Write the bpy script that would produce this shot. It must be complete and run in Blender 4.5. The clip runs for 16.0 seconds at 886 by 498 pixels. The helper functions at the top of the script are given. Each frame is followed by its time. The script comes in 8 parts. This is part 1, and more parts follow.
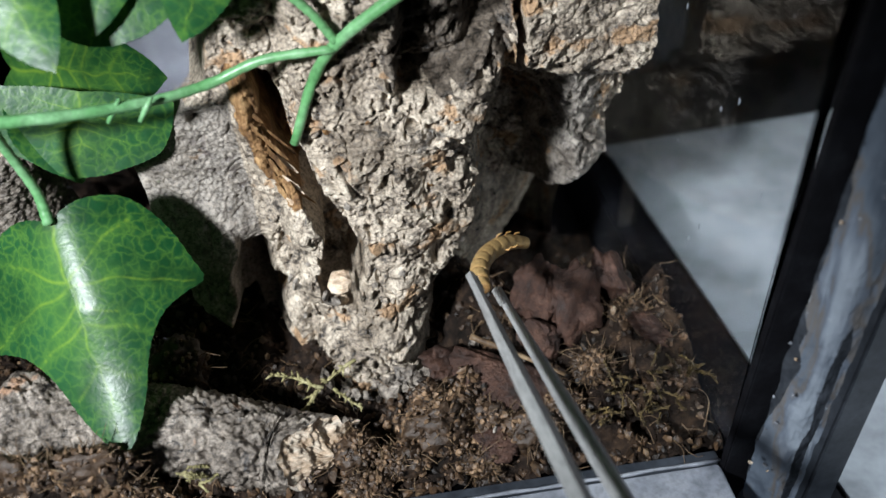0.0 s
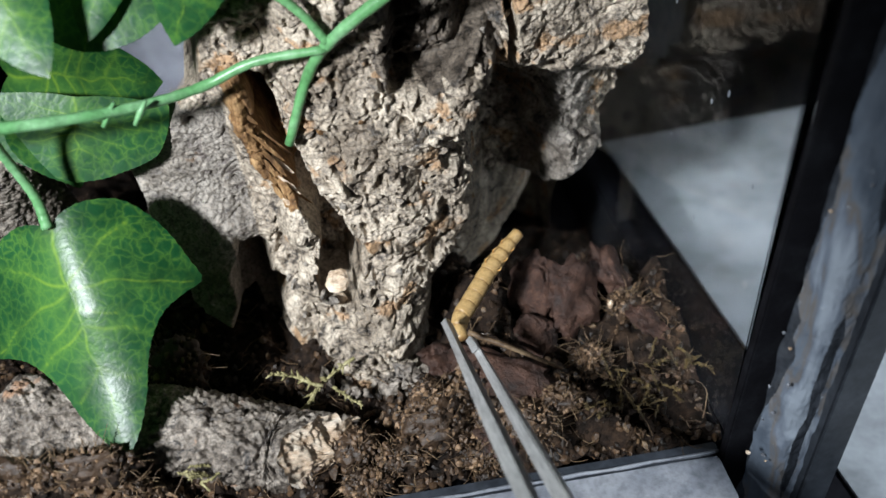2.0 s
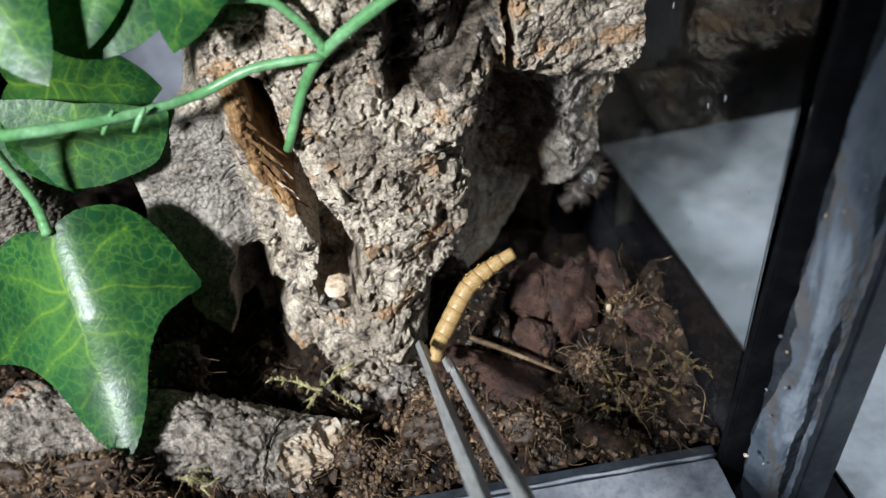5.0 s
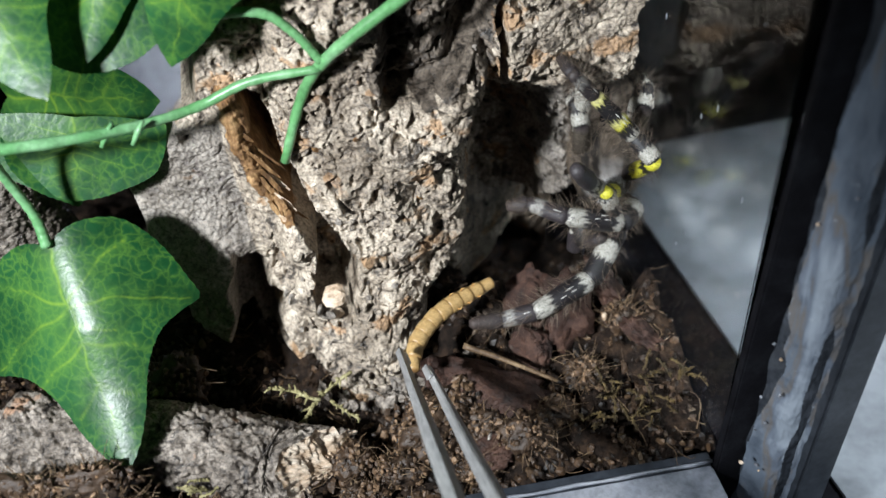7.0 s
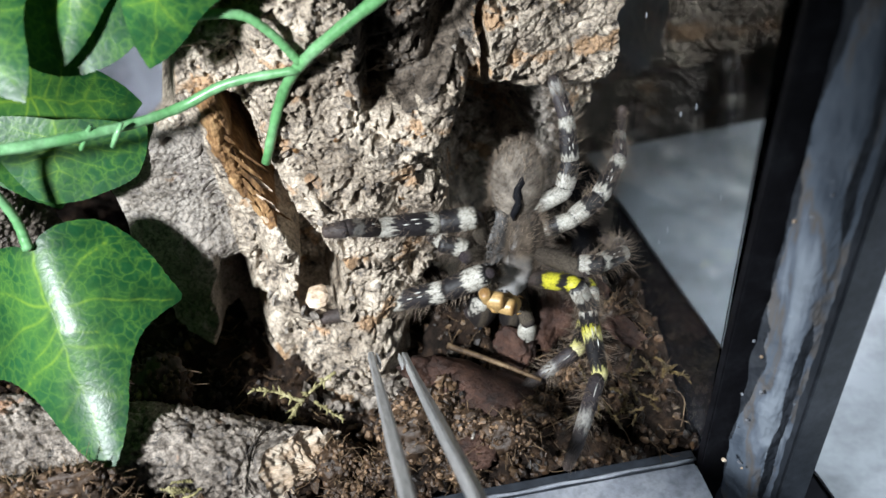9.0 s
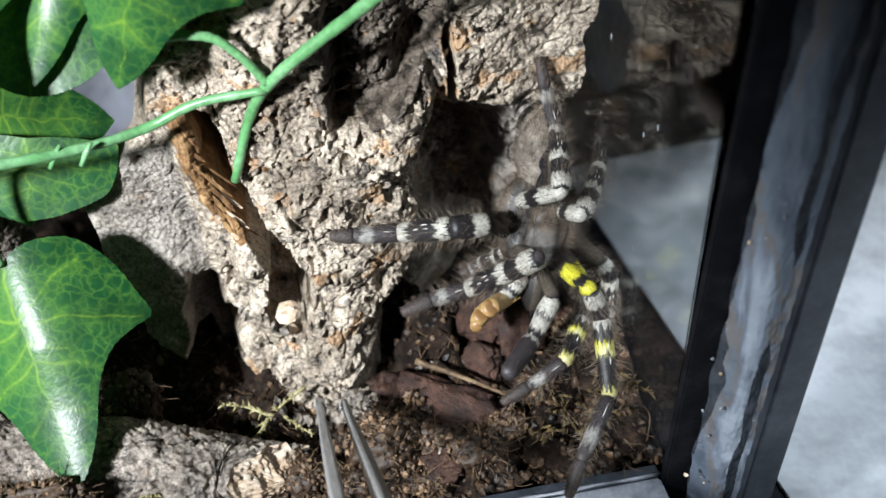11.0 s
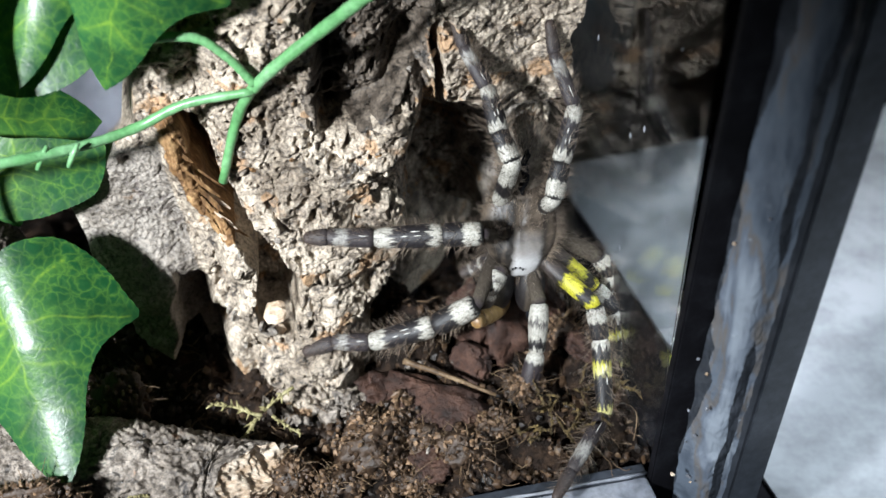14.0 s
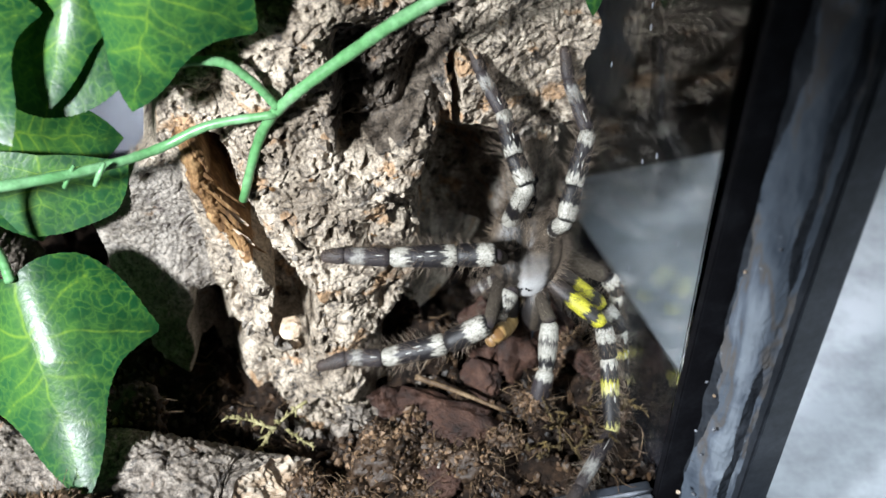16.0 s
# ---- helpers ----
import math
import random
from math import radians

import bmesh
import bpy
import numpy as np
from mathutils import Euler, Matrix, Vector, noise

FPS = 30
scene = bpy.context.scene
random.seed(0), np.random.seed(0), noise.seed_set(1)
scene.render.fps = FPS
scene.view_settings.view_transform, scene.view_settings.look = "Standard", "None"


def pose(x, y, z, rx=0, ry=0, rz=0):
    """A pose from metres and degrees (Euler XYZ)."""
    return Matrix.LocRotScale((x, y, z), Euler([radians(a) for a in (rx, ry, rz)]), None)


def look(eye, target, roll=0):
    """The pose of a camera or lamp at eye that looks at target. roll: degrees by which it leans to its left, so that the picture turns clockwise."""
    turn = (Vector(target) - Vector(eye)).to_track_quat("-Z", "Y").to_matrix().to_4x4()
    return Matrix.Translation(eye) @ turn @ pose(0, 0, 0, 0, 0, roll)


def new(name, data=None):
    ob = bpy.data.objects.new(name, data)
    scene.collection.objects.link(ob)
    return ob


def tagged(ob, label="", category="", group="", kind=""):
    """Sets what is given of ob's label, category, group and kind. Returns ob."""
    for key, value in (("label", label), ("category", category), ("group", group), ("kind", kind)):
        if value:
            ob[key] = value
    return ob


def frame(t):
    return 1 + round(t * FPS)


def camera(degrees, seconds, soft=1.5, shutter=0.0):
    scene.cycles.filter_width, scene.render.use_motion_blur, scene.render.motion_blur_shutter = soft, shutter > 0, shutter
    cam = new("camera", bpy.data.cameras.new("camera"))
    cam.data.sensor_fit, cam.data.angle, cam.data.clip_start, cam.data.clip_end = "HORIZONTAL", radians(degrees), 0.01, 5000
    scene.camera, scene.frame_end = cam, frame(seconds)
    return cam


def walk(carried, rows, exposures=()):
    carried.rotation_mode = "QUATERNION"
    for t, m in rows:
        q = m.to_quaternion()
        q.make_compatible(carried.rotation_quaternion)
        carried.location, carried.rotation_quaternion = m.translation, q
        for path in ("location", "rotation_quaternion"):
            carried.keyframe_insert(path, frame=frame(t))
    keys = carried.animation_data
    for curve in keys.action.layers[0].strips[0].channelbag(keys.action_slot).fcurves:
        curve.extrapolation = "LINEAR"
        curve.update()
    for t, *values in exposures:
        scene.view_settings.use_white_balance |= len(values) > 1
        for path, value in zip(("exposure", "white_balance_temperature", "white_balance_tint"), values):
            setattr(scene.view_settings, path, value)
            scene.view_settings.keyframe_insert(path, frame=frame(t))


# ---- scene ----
cam = camera(45.8, 16.0, soft=1.5, shutter=0.5)
cam.data.dof.use_dof, cam.data.dof.focus_distance, cam.data.dof.aperture_fstop = True, 0.314, 10.0
PATH = [
    (0.0, pose(0.00213, -0.00315, 0.23943, 49.851, 0.078, -10.612)),
    (0.5, pose(0.00170, -0.00347, 0.23993, 49.727, 0.457, -10.667)),
    (1.0, pose(0.00221, -0.00493, 0.24080, 49.931, 0.808, -10.616)),
    (1.5, pose(0.00235, -0.00527, 0.24077, 49.926, 0.968, -10.698)),
    (2.0, pose(0.00572, -0.00649, 0.23990, 49.919, 1.230, -10.895)),
    (2.5, pose(0.00718, -0.00600, 0.23858, 49.893, 1.404, -10.908)),
    (3.0, pose(0.00511, -0.00534, 0.23902, 49.807, 1.210, -10.807)),
    (3.5, pose(0.00538, -0.00579, 0.23962, 49.778, 1.353, -10.839)),
    (4.0, pose(0.00554, -0.00626, 0.23928, 49.882, 1.429, -10.851)),
    (4.5, pose(0.00652, -0.00665, 0.23893, 49.890, 1.657, -10.916)),
    (5.0, pose(0.00680, -0.00717, 0.24146, 50.004, 1.455, -10.929)),
    (7.5, pose(0.00760, -0.00898, 0.24355, 50.460, 1.723, -11.322)),
    (8.0, pose(0.00949, -0.00921, 0.24167, 50.435, 2.075, -11.312)),
    (10.5, pose(0.01665, -0.01314, 0.24750, 50.818, 1.632, -11.598)),
    (11.0, pose(0.01955, -0.01350, 0.24822, 50.891, 1.562, -11.697)),
    (11.5, pose(0.02285, -0.01385, 0.24603, 50.889, 1.738, -11.836)),
    (12.0, pose(0.02210, -0.01168, 0.24585, 50.709, 1.544, -11.697)),
    (12.5, pose(0.02045, -0.01194, 0.24592, 50.774, 1.456, -11.709)),
    (13.0, pose(0.02004, -0.01190, 0.24656, 50.654, 1.415, -11.722)),
    (13.5, pose(0.02009, -0.01229, 0.24819, 50.627, 1.306, -11.789)),
    (14.0, pose(0.02079, -0.01371, 0.24959, 50.706, 1.279, -12.051)),
    (14.5, pose(0.01942, -0.01268, 0.25095, 50.591, 1.061, -12.116)),
    (15.0, pose(0.01496, -0.01149, 0.25380, 50.589, 0.588, -12.110)),
    (15.5, pose(0.01436, -0.01207, 0.25519, 50.522, 0.500, -11.917)),
    (16.0, pose(0.01372, -0.01374, 0.25892, 50.692, 0.350, -11.896)),
]
walk(cam, PATH, [(0.0, -0.07), (5.0, -0.08), (7.5, 0.12), (10.5, 0.34), (16.0, 0.41)])

# ---- world and lights ----
world = bpy.data.worlds.new("room")
scene.world = world
world.use_nodes = True
world.node_tree.nodes["Background"].inputs[0].default_value = (0.55, 0.62, 0.74, 1)
world.node_tree.nodes["Background"].inputs[1].default_value = 0.027

lamp_data = bpy.data.lights.new("desk_lamp_light", "SPOT")
lamp_data.energy, lamp_data.color = 27.8, (0.94, 1.0, 1.06)
lamp_data.spot_size, lamp_data.spot_blend, lamp_data.shadow_soft_size = radians(42), 1.0, 0.026
lamp = new("desk_lamp_light", lamp_data)
lamp.matrix_world = look((-0.290, -0.080, 0.325), (0.000, 0.235, 0.05))
tagged(lamp, "bright white desk lamp shining in from the open front", "lamp")

# added narrow spot that lifts the grey board and the post; no known source
board_spot_data = bpy.data.lights.new("board_spot", "SPOT")
board_spot_data.energy, board_spot_data.color = 80.0, (0.80, 0.90, 1.0)
board_spot_data.spot_size, board_spot_data.spot_blend, board_spot_data.shadow_soft_size = radians(24), 1.0, 0.08
room = new("board_spot", board_spot_data)
room.matrix_world = look((0.70, -0.25, 0.85), (0.292, 0.114, -0.015))
tagged(room, "added cool spot that brightens the grey board", "lamp")

# ---- materials ----


def material(name, rough=0.6, metal=0.0, spec=0.5):
    m = bpy.data.materials.new(name)
    m.use_nodes = True
    b = m.node_tree.nodes["Principled BSDF"]
    b.inputs["Roughness"].default_value, b.inputs["Metallic"].default_value = rough, metal
    b.inputs["Specular IOR Level"].default_value = spec
    return m, m.node_tree.nodes, m.node_tree.links, b


def texture(nodes, links, kind, scale, detail=4.0, rough=0.6, stretch=None, coord="Object", distortion=0.0):
    tc = nodes.new("ShaderNodeTexCoord")
    out = tc.outputs[coord]
    if stretch:
        mp = nodes.new("ShaderNodeMapping")
        mp.inputs["Scale"].default_value = stretch
        links.new(out, mp.inputs[0])
        out = mp.outputs[0]
    if kind == "noise":
        n = nodes.new("ShaderNodeTexNoise")
        n.inputs["Detail"].default_value, n.inputs["Roughness"].default_value = detail, rough
        n.inputs["Distortion"].default_value = distortion
    else:
        n = nodes.new("ShaderNodeTexVoronoi")
        n.feature = kind
    n.inputs["Scale"].default_value = scale
    links.new(out, n.inputs["Vector"])
    return n


def ramp(nodes, links, socket, stops):
    r = nodes.new("ShaderNodeValToRGB")
    e = r.color_ramp.elements
    while len(e) < len(stops):
        e.new(0.5)
    for i, (p, c) in enumerate(stops):
        e[i].position = p
        e[i].color = (*c, 1) if len(c) == 3 else c
    links.new(socket, r.inputs[0])
    return r.outputs[0]


def mixed(nodes, links, fac, a, b, mode="MIX"):
    n = nodes.new("ShaderNodeMix")
    n.data_type, n.blend_type = "RGBA", mode
    for s, v in ((n.inputs[0], fac), (n.inputs[6], a), (n.inputs[7], b)):
        if isinstance(v, (int, float)):
            s.default_value = v
        elif isinstance(v, tuple):
            s.default_value = (*v, 1)
        else:
            links.new(v, s)
    return n.outputs[2]


def bump(nodes, links, b, sockets, strength, distance):
    last = None
    for s, st in zip(sockets, strength):
        n = nodes.new("ShaderNodeBump")
        n.inputs["Strength"].default_value, n.inputs["Distance"].default_value = st, distance
        links.new(s, n.inputs["Height"])
        if last:
            links.new(last, n.inputs["Normal"])
        last = n.outputs[0]
    links.new(last, b.inputs["Normal"])


def grained(name, dark, mid, light, scale, rough=0.7, relief=0.0006, spec=0.4, metal=0.0, stretch=None, low=0.32, high=0.68):
    """A surface whose colour varies from dark to light in two scales, with fine relief."""
    m, n, l, b = material(name, rough, metal, spec)
    big = texture(n, l, "noise", scale, 5, 0.65, stretch)
    fine = texture(n, l, "noise", scale * 7, 4, 0.7, stretch)
    c1 = ramp(n, l, big.outputs[0], [(low, dark), (0.5, mid), (high, light)])
    c2 = ramp(n, l, fine.outputs[0], [(0.3, (0.55, 0.55, 0.55)), (0.6, (1.1, 1.1, 1.1))])
    l.new(mixed(n, l, 0.8, c1, c2, "MULTIPLY"), b.inputs["Base Color"])
    if relief:
        bump(n, l, b, [big.outputs[0], fine.outputs[0]], [0.6, 0.5], relief)
    return m


def bark_material(name, grey, pale, dark, rust, rust_low=0.62):
    m, n, l, b = material(name, 0.62, 0.0, 0.45)
    big = texture(n, l, "noise", 38, 6, 0.65)
    mid = texture(n, l, "noise", 190, 6, 0.7, distortion=0.6)
    fine = texture(n, l, "noise", 900, 4, 0.7)
    cell = texture(n, l, "DISTANCE_TO_EDGE", 170, stretch=(1.0, 1.0, 1.5))
    base = ramp(n, l, mid.outputs[0], [(0.36, dark), (0.44, grey), (0.62, pale)])
    patch = texture(n, l, "noise", 75, 3, 0.5, stretch=(1.0, 1.0, 1.3))
    rusty = ramp(n, l, patch.outputs[0], [(rust_low, (0, 0, 0)), (rust_low + 0.05, (1, 1, 1))])
    base = mixed(n, l, rusty, base, rust)
    stain = texture(n, l, "noise", 110, 5, 0.7, distortion=1.2)
    stained = ramp(n, l, stain.outputs[0], [(0.58, (0, 0, 0)), (0.66, (0.9, 0.9, 0.9))])
    base = mixed(n, l, stained, base, dark)
    tone = ramp(n, l, big.outputs[0], [(0.36, (0.42, 0.39, 0.36)), (0.54, (1, 1, 1))])
    base = mixed(n, l, 0.85, base, tone, "MULTIPLY")
    speck = ramp(n, l, fine.outputs[0], [(0.34, (0.30, 0.28, 0.27)), (0.5, (1, 1, 1)), (0.7, (1.25, 1.2, 1.15))])
    base = mixed(n, l, 0.95, base, speck, "MULTIPLY")
    split = ramp(n, l, cell.outputs["Distance"], [(0.0, (0.35, 0.32, 0.3)), (0.07, (1, 1, 1))])
    base = mixed(n, l, 0.6, base, split, "MULTIPLY")
    l.new(base, b.inputs["Base Color"])
    gloss = ramp(n, l, mid.outputs[0], [(0.35, (0.36, 0.36, 0.36)), (0.6, (0.72, 0.72, 0.72))])
    gloss = mixed(n, l, stained, gloss, (0.24, 0.24, 0.24))
    l.new(gloss, b.inputs["Roughness"])
    bump(n, l, b, [mid.outputs[0], cell.outputs["Distance"], fine.outputs[0]], [0.7, 0.35, 0.8], 0.0006)
    return m


def islands(name, stops):
    """Loose crumbs: each takes its own tone, broken by fine grain."""
    m, n, l, b = material(name, 0.48, 0.0, 0.50)
    geo = n.new("ShaderNodeNewGeometry")
    c = ramp(n, l, geo.outputs["Random Per Island"], stops)
    big = texture(n, l, "noise", 170, 5, 0.65)
    fine = texture(n, l, "noise", 1100, 4, 0.7)
    t1 = ramp(n, l, big.outputs[0], [(0.35, (0.35, 0.33, 0.32)), (0.62, (1.3, 1.25, 1.2))])
    t2 = ramp(n, l, fine.outputs[0], [(0.3, (0.45, 0.45, 0.45)), (0.6, (1.15, 1.15, 1.15))])
    c = mixed(n, l, 0.9, c, t1, "MULTIPLY")
    l.new(mixed(n, l, 0.8, c, t2, "MULTIPLY"), b.inputs["Base Color"])
    bump(n, l, b, [fine.outputs[0]], [0.6], 0.0006)
    return m


M_BARK = bark_material("cork_bark", (0.300, 0.250, 0.195), (0.58, 0.505, 0.405), (0.038, 0.031, 0.026), (0.40, 0.26, 0.15), 0.59)
M_LOBE = bark_material("smooth_cork", (0.245, 0.220, 0.190), (0.345, 0.310, 0.270), (0.13, 0.11, 0.10), (0.40, 0.27, 0.17), 0.70)
M_LOG = bark_material("weathered_log", (0.135, 0.113, 0.092), (0.355, 0.312, 0.265), (0.016, 0.013, 0.012), (0.36, 0.22, 0.14), 0.66)
M_HOLLOW_BARK = bark_material("dark_hollow_bark", (0.085, 0.068, 0.052), (0.20, 0.165, 0.13), (0.014, 0.012, 0.010), (0.26, 0.16, 0.09), 0.68)
M_TORN = grained("torn_cork", (0.045, 0.020, 0.007), (0.19, 0.098, 0.036), (0.42, 0.26, 0.12), 230, 0.7, 0.0008, stretch=(2.0, 2.0, 0.4))
M_CUT = grained("broken_wood", (0.36, 0.23, 0.13), (0.66, 0.51, 0.37), (0.80, 0.70, 0.57), 240, 0.75, 0.0008, stretch=(0.5, 1.6, 1.6))
M_SOIL = grained("damp_soil", (0.004, 0.003, 0.002), (0.016, 0.010, 0.007), (0.050, 0.030, 0.018), 170, 0.85, 0.0022, 0.15)
M_CRUMB = islands("coir_crumb", [(0.0, (0.008, 0.005, 0.003)), (0.35, (0.026, 0.015, 0.008)), (0.7, (0.062, 0.036, 0.019)), (0.93, (0.105, 0.062, 0.033)), (1.0, (0.15, 0.10, 0.055))])
M_COIR = islands("coir_knot", [(0.0, (0.022, 0.013, 0.007)), (0.35, (0.065, 0.039, 0.022)), (0.7, (0.13, 0.080, 0.045)), (1.0, (0.26, 0.17, 0.10))])
M_CHIP = grained("bark_chip", (0.014, 0.007, 0.005), (0.048, 0.021, 0.013), (0.105, 0.052, 0.034), 150, 0.6, 0.0026)
M_FIBRE = grained("coir_fibre", (0.05, 0.028, 0.014), (0.12, 0.075, 0.04), (0.26, 0.18, 0.10), 300, 0.6, 0)
M_MOSS = grained("dried_moss", (0.022, 0.015, 0.006), (0.070, 0.047, 0.017), (0.18, 0.125, 0.045), 250, 0.7, 0)
M_LICHEN = grained("pale_moss", (0.09, 0.08, 0.03), (0.25, 0.22, 0.10), (0.42, 0.38, 0.21), 300, 0.7, 0)
M_BLACK = grained("black_plastic", (0.003, 0.003, 0.004), (0.006, 0.006, 0.008), (0.012, 0.013, 0.016), 90, 0.7, 0.0001, 0.10)
M_OUTER = grained("dark_profile", (0.014, 0.017, 0.023), (0.028, 0.033, 0.041), (0.048, 0.055, 0.068), 60, 0.38, 0.0001)
M_TABLE = grained("grey_sheet", (0.30, 0.32, 0.34), (0.36, 0.38, 0.40), (0.42, 0.44, 0.46), 6, 0.5, 0.0)
M_WHITE = grained("white_wall", (0.62, 0.63, 0.68), (0.70, 0.71, 0.76), (0.78, 0.78, 0.82), 5, 0.8, 0.0)
M_LILAC = grained("lilac_card", (0.36, 0.36, 0.41), (0.41, 0.41, 0.46), (0.46, 0.46, 0.51), 7, 0.8, 0.0)
M_DARK = grained("dark_cloth", (0.004, 0.004, 0.005), (0.008, 0.008, 0.010), (0.015, 0.015, 0.018), 12, 0.95, 0.0, 0.08)
M_SLATE = grained("slate_board", (0.035, 0.042, 0.052), (0.055, 0.064, 0.076), (0.075, 0.085, 0.10), 9, 0.7, 0.0)
M_LEDGE = grained("grey_ledge", (0.13, 0.14, 0.165), (0.20, 0.212, 0.24), (0.29, 0.302, 0.33), 45, 0.35, 0.0001)
M_STEEL = grained("brushed_steel", (0.34, 0.34, 0.34), (0.46, 0.46, 0.46), (0.58, 0.58, 0.57), 220, 0.42, 0.0002, metal=0.55, stretch=(1, 1, 0.15))


def glass_material():
    m, n, l, b = material("glass", 0.02)
    b.inputs["Transmission Weight"].default_value = 1.0
    b.inputs["IOR"].default_value = 1.33
    b.inputs["Base Color"].default_value = (0.80, 0.83, 0.85, 1)
    return m


def silicone_material():
    m, n, l, b = material("silicone_smear", 0.28)
    big = texture(n, l, "noise", 48, 4, 0.55, stretch=(1.7, 1.7, 0.40), distortion=0.4)
    fine = texture(n, l, "noise", 420, 4, 0.7)
    c = ramp(n, l, big.outputs[0], [(0.28, (0.030, 0.040, 0.056)), (0.38, (0.070, 0.088, 0.115)), (0.47, (0.110, 0.135, 0.170)), (0.52, (0.130, 0.120, 0.112)), (0.56, (0.120, 0.145, 0.185)), (0.66, (0.26, 0.30, 0.35))])
    sp = ramp(n, l, fine.outputs[0], [(0.66, (0, 0, 0)), (0.76, (1, 1, 1))])
    l.new(mixed(n, l, sp, c, (0.34, 0.38, 0.42)), b.inputs["Base Color"])
    bump(n, l, b, [big.outputs[0], fine.outputs[0]], [0.35, 0.3], 0.0006)
    return m


def leaf_material():
    """Printed ivy: dark green with a yellow-green net of veins, glossy."""
    m, n, l, b = material("ivy_print", 0.36, 0.0, 0.42)
    mott = texture(n, l, "noise", 330, 6, 0.75, distortion=0.8)
    vein = n.new("ShaderNodeAttribute")
    vein.attribute_name = "vein"
    wob = texture(n, l, "noise", 60, 4, 0.6)
    warp = texture(n, l, "noise", 130, 3, 0.6)
    tc = n.new("ShaderNodeTexCoord")
    bent = n.new("ShaderNodeVectorMath")
    bent.operation = "MULTIPLY_ADD"
    l.new(warp.outputs["Color"], bent.inputs[0])
    bent.inputs[1].default_value = (0.0075, 0.0075, 0.0075)
    l.new(tc.outputs["Object"], bent.inputs[2])
    net = n.new("ShaderNodeTexVoronoi")
    net.feature = "DISTANCE_TO_EDGE"
    net.inputs["Scale"].default_value = 300
    l.new(bent.outputs[0], net.inputs["Vector"])
    base = ramp(n, l, wob.outputs[0], [(0.3, (0.004, 0.032, 0.009)), (0.5, (0.008, 0.062, 0.018)), (0.7, (0.018, 0.100, 0.030))])
    veins = ramp(n, l, net.outputs["Distance"], [(0.0, (0.42, 0.42, 0.42)), (0.06, (0.20, 0.20, 0.20)), (0.20, (0, 0, 0))])
    spread = ramp(n, l, wob.outputs[0], [(0.36, (0.15, 0.15, 0.15)), (0.58, (1, 1, 1))])
    net2 = mixed(n, l, 1.0, veins, spread, "MULTIPLY")
    c = mixed(n, l, net2, base, (0.15, 0.31, 0.035))
    big = texture(n, l, "noise", 22, 3, 0.5)
    pale = ramp(n, l, big.outputs[0], [(0.44, (0, 0, 0)), (0.72, (0.4, 0.4, 0.4))])
    c = mixed(n, l, pale, c, (0.035, 0.125, 0.042))
    halo = n.new("ShaderNodeAttribute")
    halo.attribute_name = "halo"
    near = ramp(n, l, wob.outputs[0], [(0.36, (0.05, 0.05, 0.05)), (0.62, (1, 1, 1))])
    near = mixed(n, l, 1.0, near, halo.outputs["Color"], "MULTIPLY")
    near = mixed(n, l, 1.0, near, (0.5, 0.5, 0.5), "MULTIPLY")
    c = mixed(n, l, near, c, (0.10, 0.24, 0.035))
    blot = ramp(n, l, mott.outputs[0], [(0.50, (0, 0, 0)), (0.72, (0.30, 0.30, 0.30))])
    blot = mixed(n, l, 1.0, blot, spread, "MULTIPLY")
    c = mixed(n, l, blot, c, (0.10, 0.24, 0.045))
    faint = ramp(n, l, warp.outputs[0], [(0.34, (0.10, 0.10, 0.10)), (0.62, (0.50, 0.50, 0.50))])
    soft = mixed(n, l, 1.0, vein.outputs["Color"], faint, "MULTIPLY")
    c = mixed(n, l, soft, c, (0.25, 0.40, 0.035))
    l.new(c, b.inputs["Base Color"])
    weave = texture(n, l, "noise", 1500, 2, 0.5)
    bump(n, l, b, [net.outputs["Distance"], big.outputs[0], warp.outputs[0], weave.outputs[0]], [0.14, 0.6, 0.45, 0.04], 0.0005)
    tr = n.new("ShaderNodeBsdfTranslucent")
    l.new(c, tr.inputs[0])
    mx = n.new("ShaderNodeMixShader")
    mx.inputs[0].default_value = 0.28
    l.new(b.outputs[0], mx.inputs[1])
    l.new(tr.outputs[0], mx.inputs[2])
    l.new(mx.outputs[0], n["Material Output"].inputs[0])
    return m


M_GLASS = glass_material()
M_SILICONE = silicone_material()
M_LEAF = leaf_material()
M_STEM = grained("green_plastic_stem", (0.075, 0.22, 0.075), (0.115, 0.285, 0.115), (0.20, 0.38, 0.20), 70, 0.34, 0.0)

# ---- building helpers ----


def part(name, bm, mat, parent=None, label="", smooth=True):
    me = bpy.data.meshes.new(name)
    bm.to_mesh(me)
    bm.free()
    if mat:
        me.materials.append(mat)
    if smooth:
        me.polygons.foreach_set("use_smooth", [True] * len(me.polygons))
    ob = new(name, me)
    if parent:
        ob.parent = parent
    return tagged(ob, label)


def thing(name, label, category, place=(0, 0, 0), group="", kind=""):
    ob = new(name)
    ob.location = place
    return tagged(ob, label, category, group, kind)


def box(x0, x1, y0, y1, z0, z1, bevel=0.0):
    bm = bmesh.new()
    bmesh.ops.create_cube(bm, size=1)
    bmesh.ops.scale(bm, vec=(x1 - x0, y1 - y0, z1 - z0), verts=bm.verts)
    bmesh.ops.translate(bm, vec=((x0 + x1) / 2, (y0 + y1) / 2, (z0 + z1) / 2), verts=bm.verts)
    if bevel:
        bmesh.ops.bevel(bm, geom=bm.edges[:], offset=bevel, segments=2, affect="EDGES")
    return bm


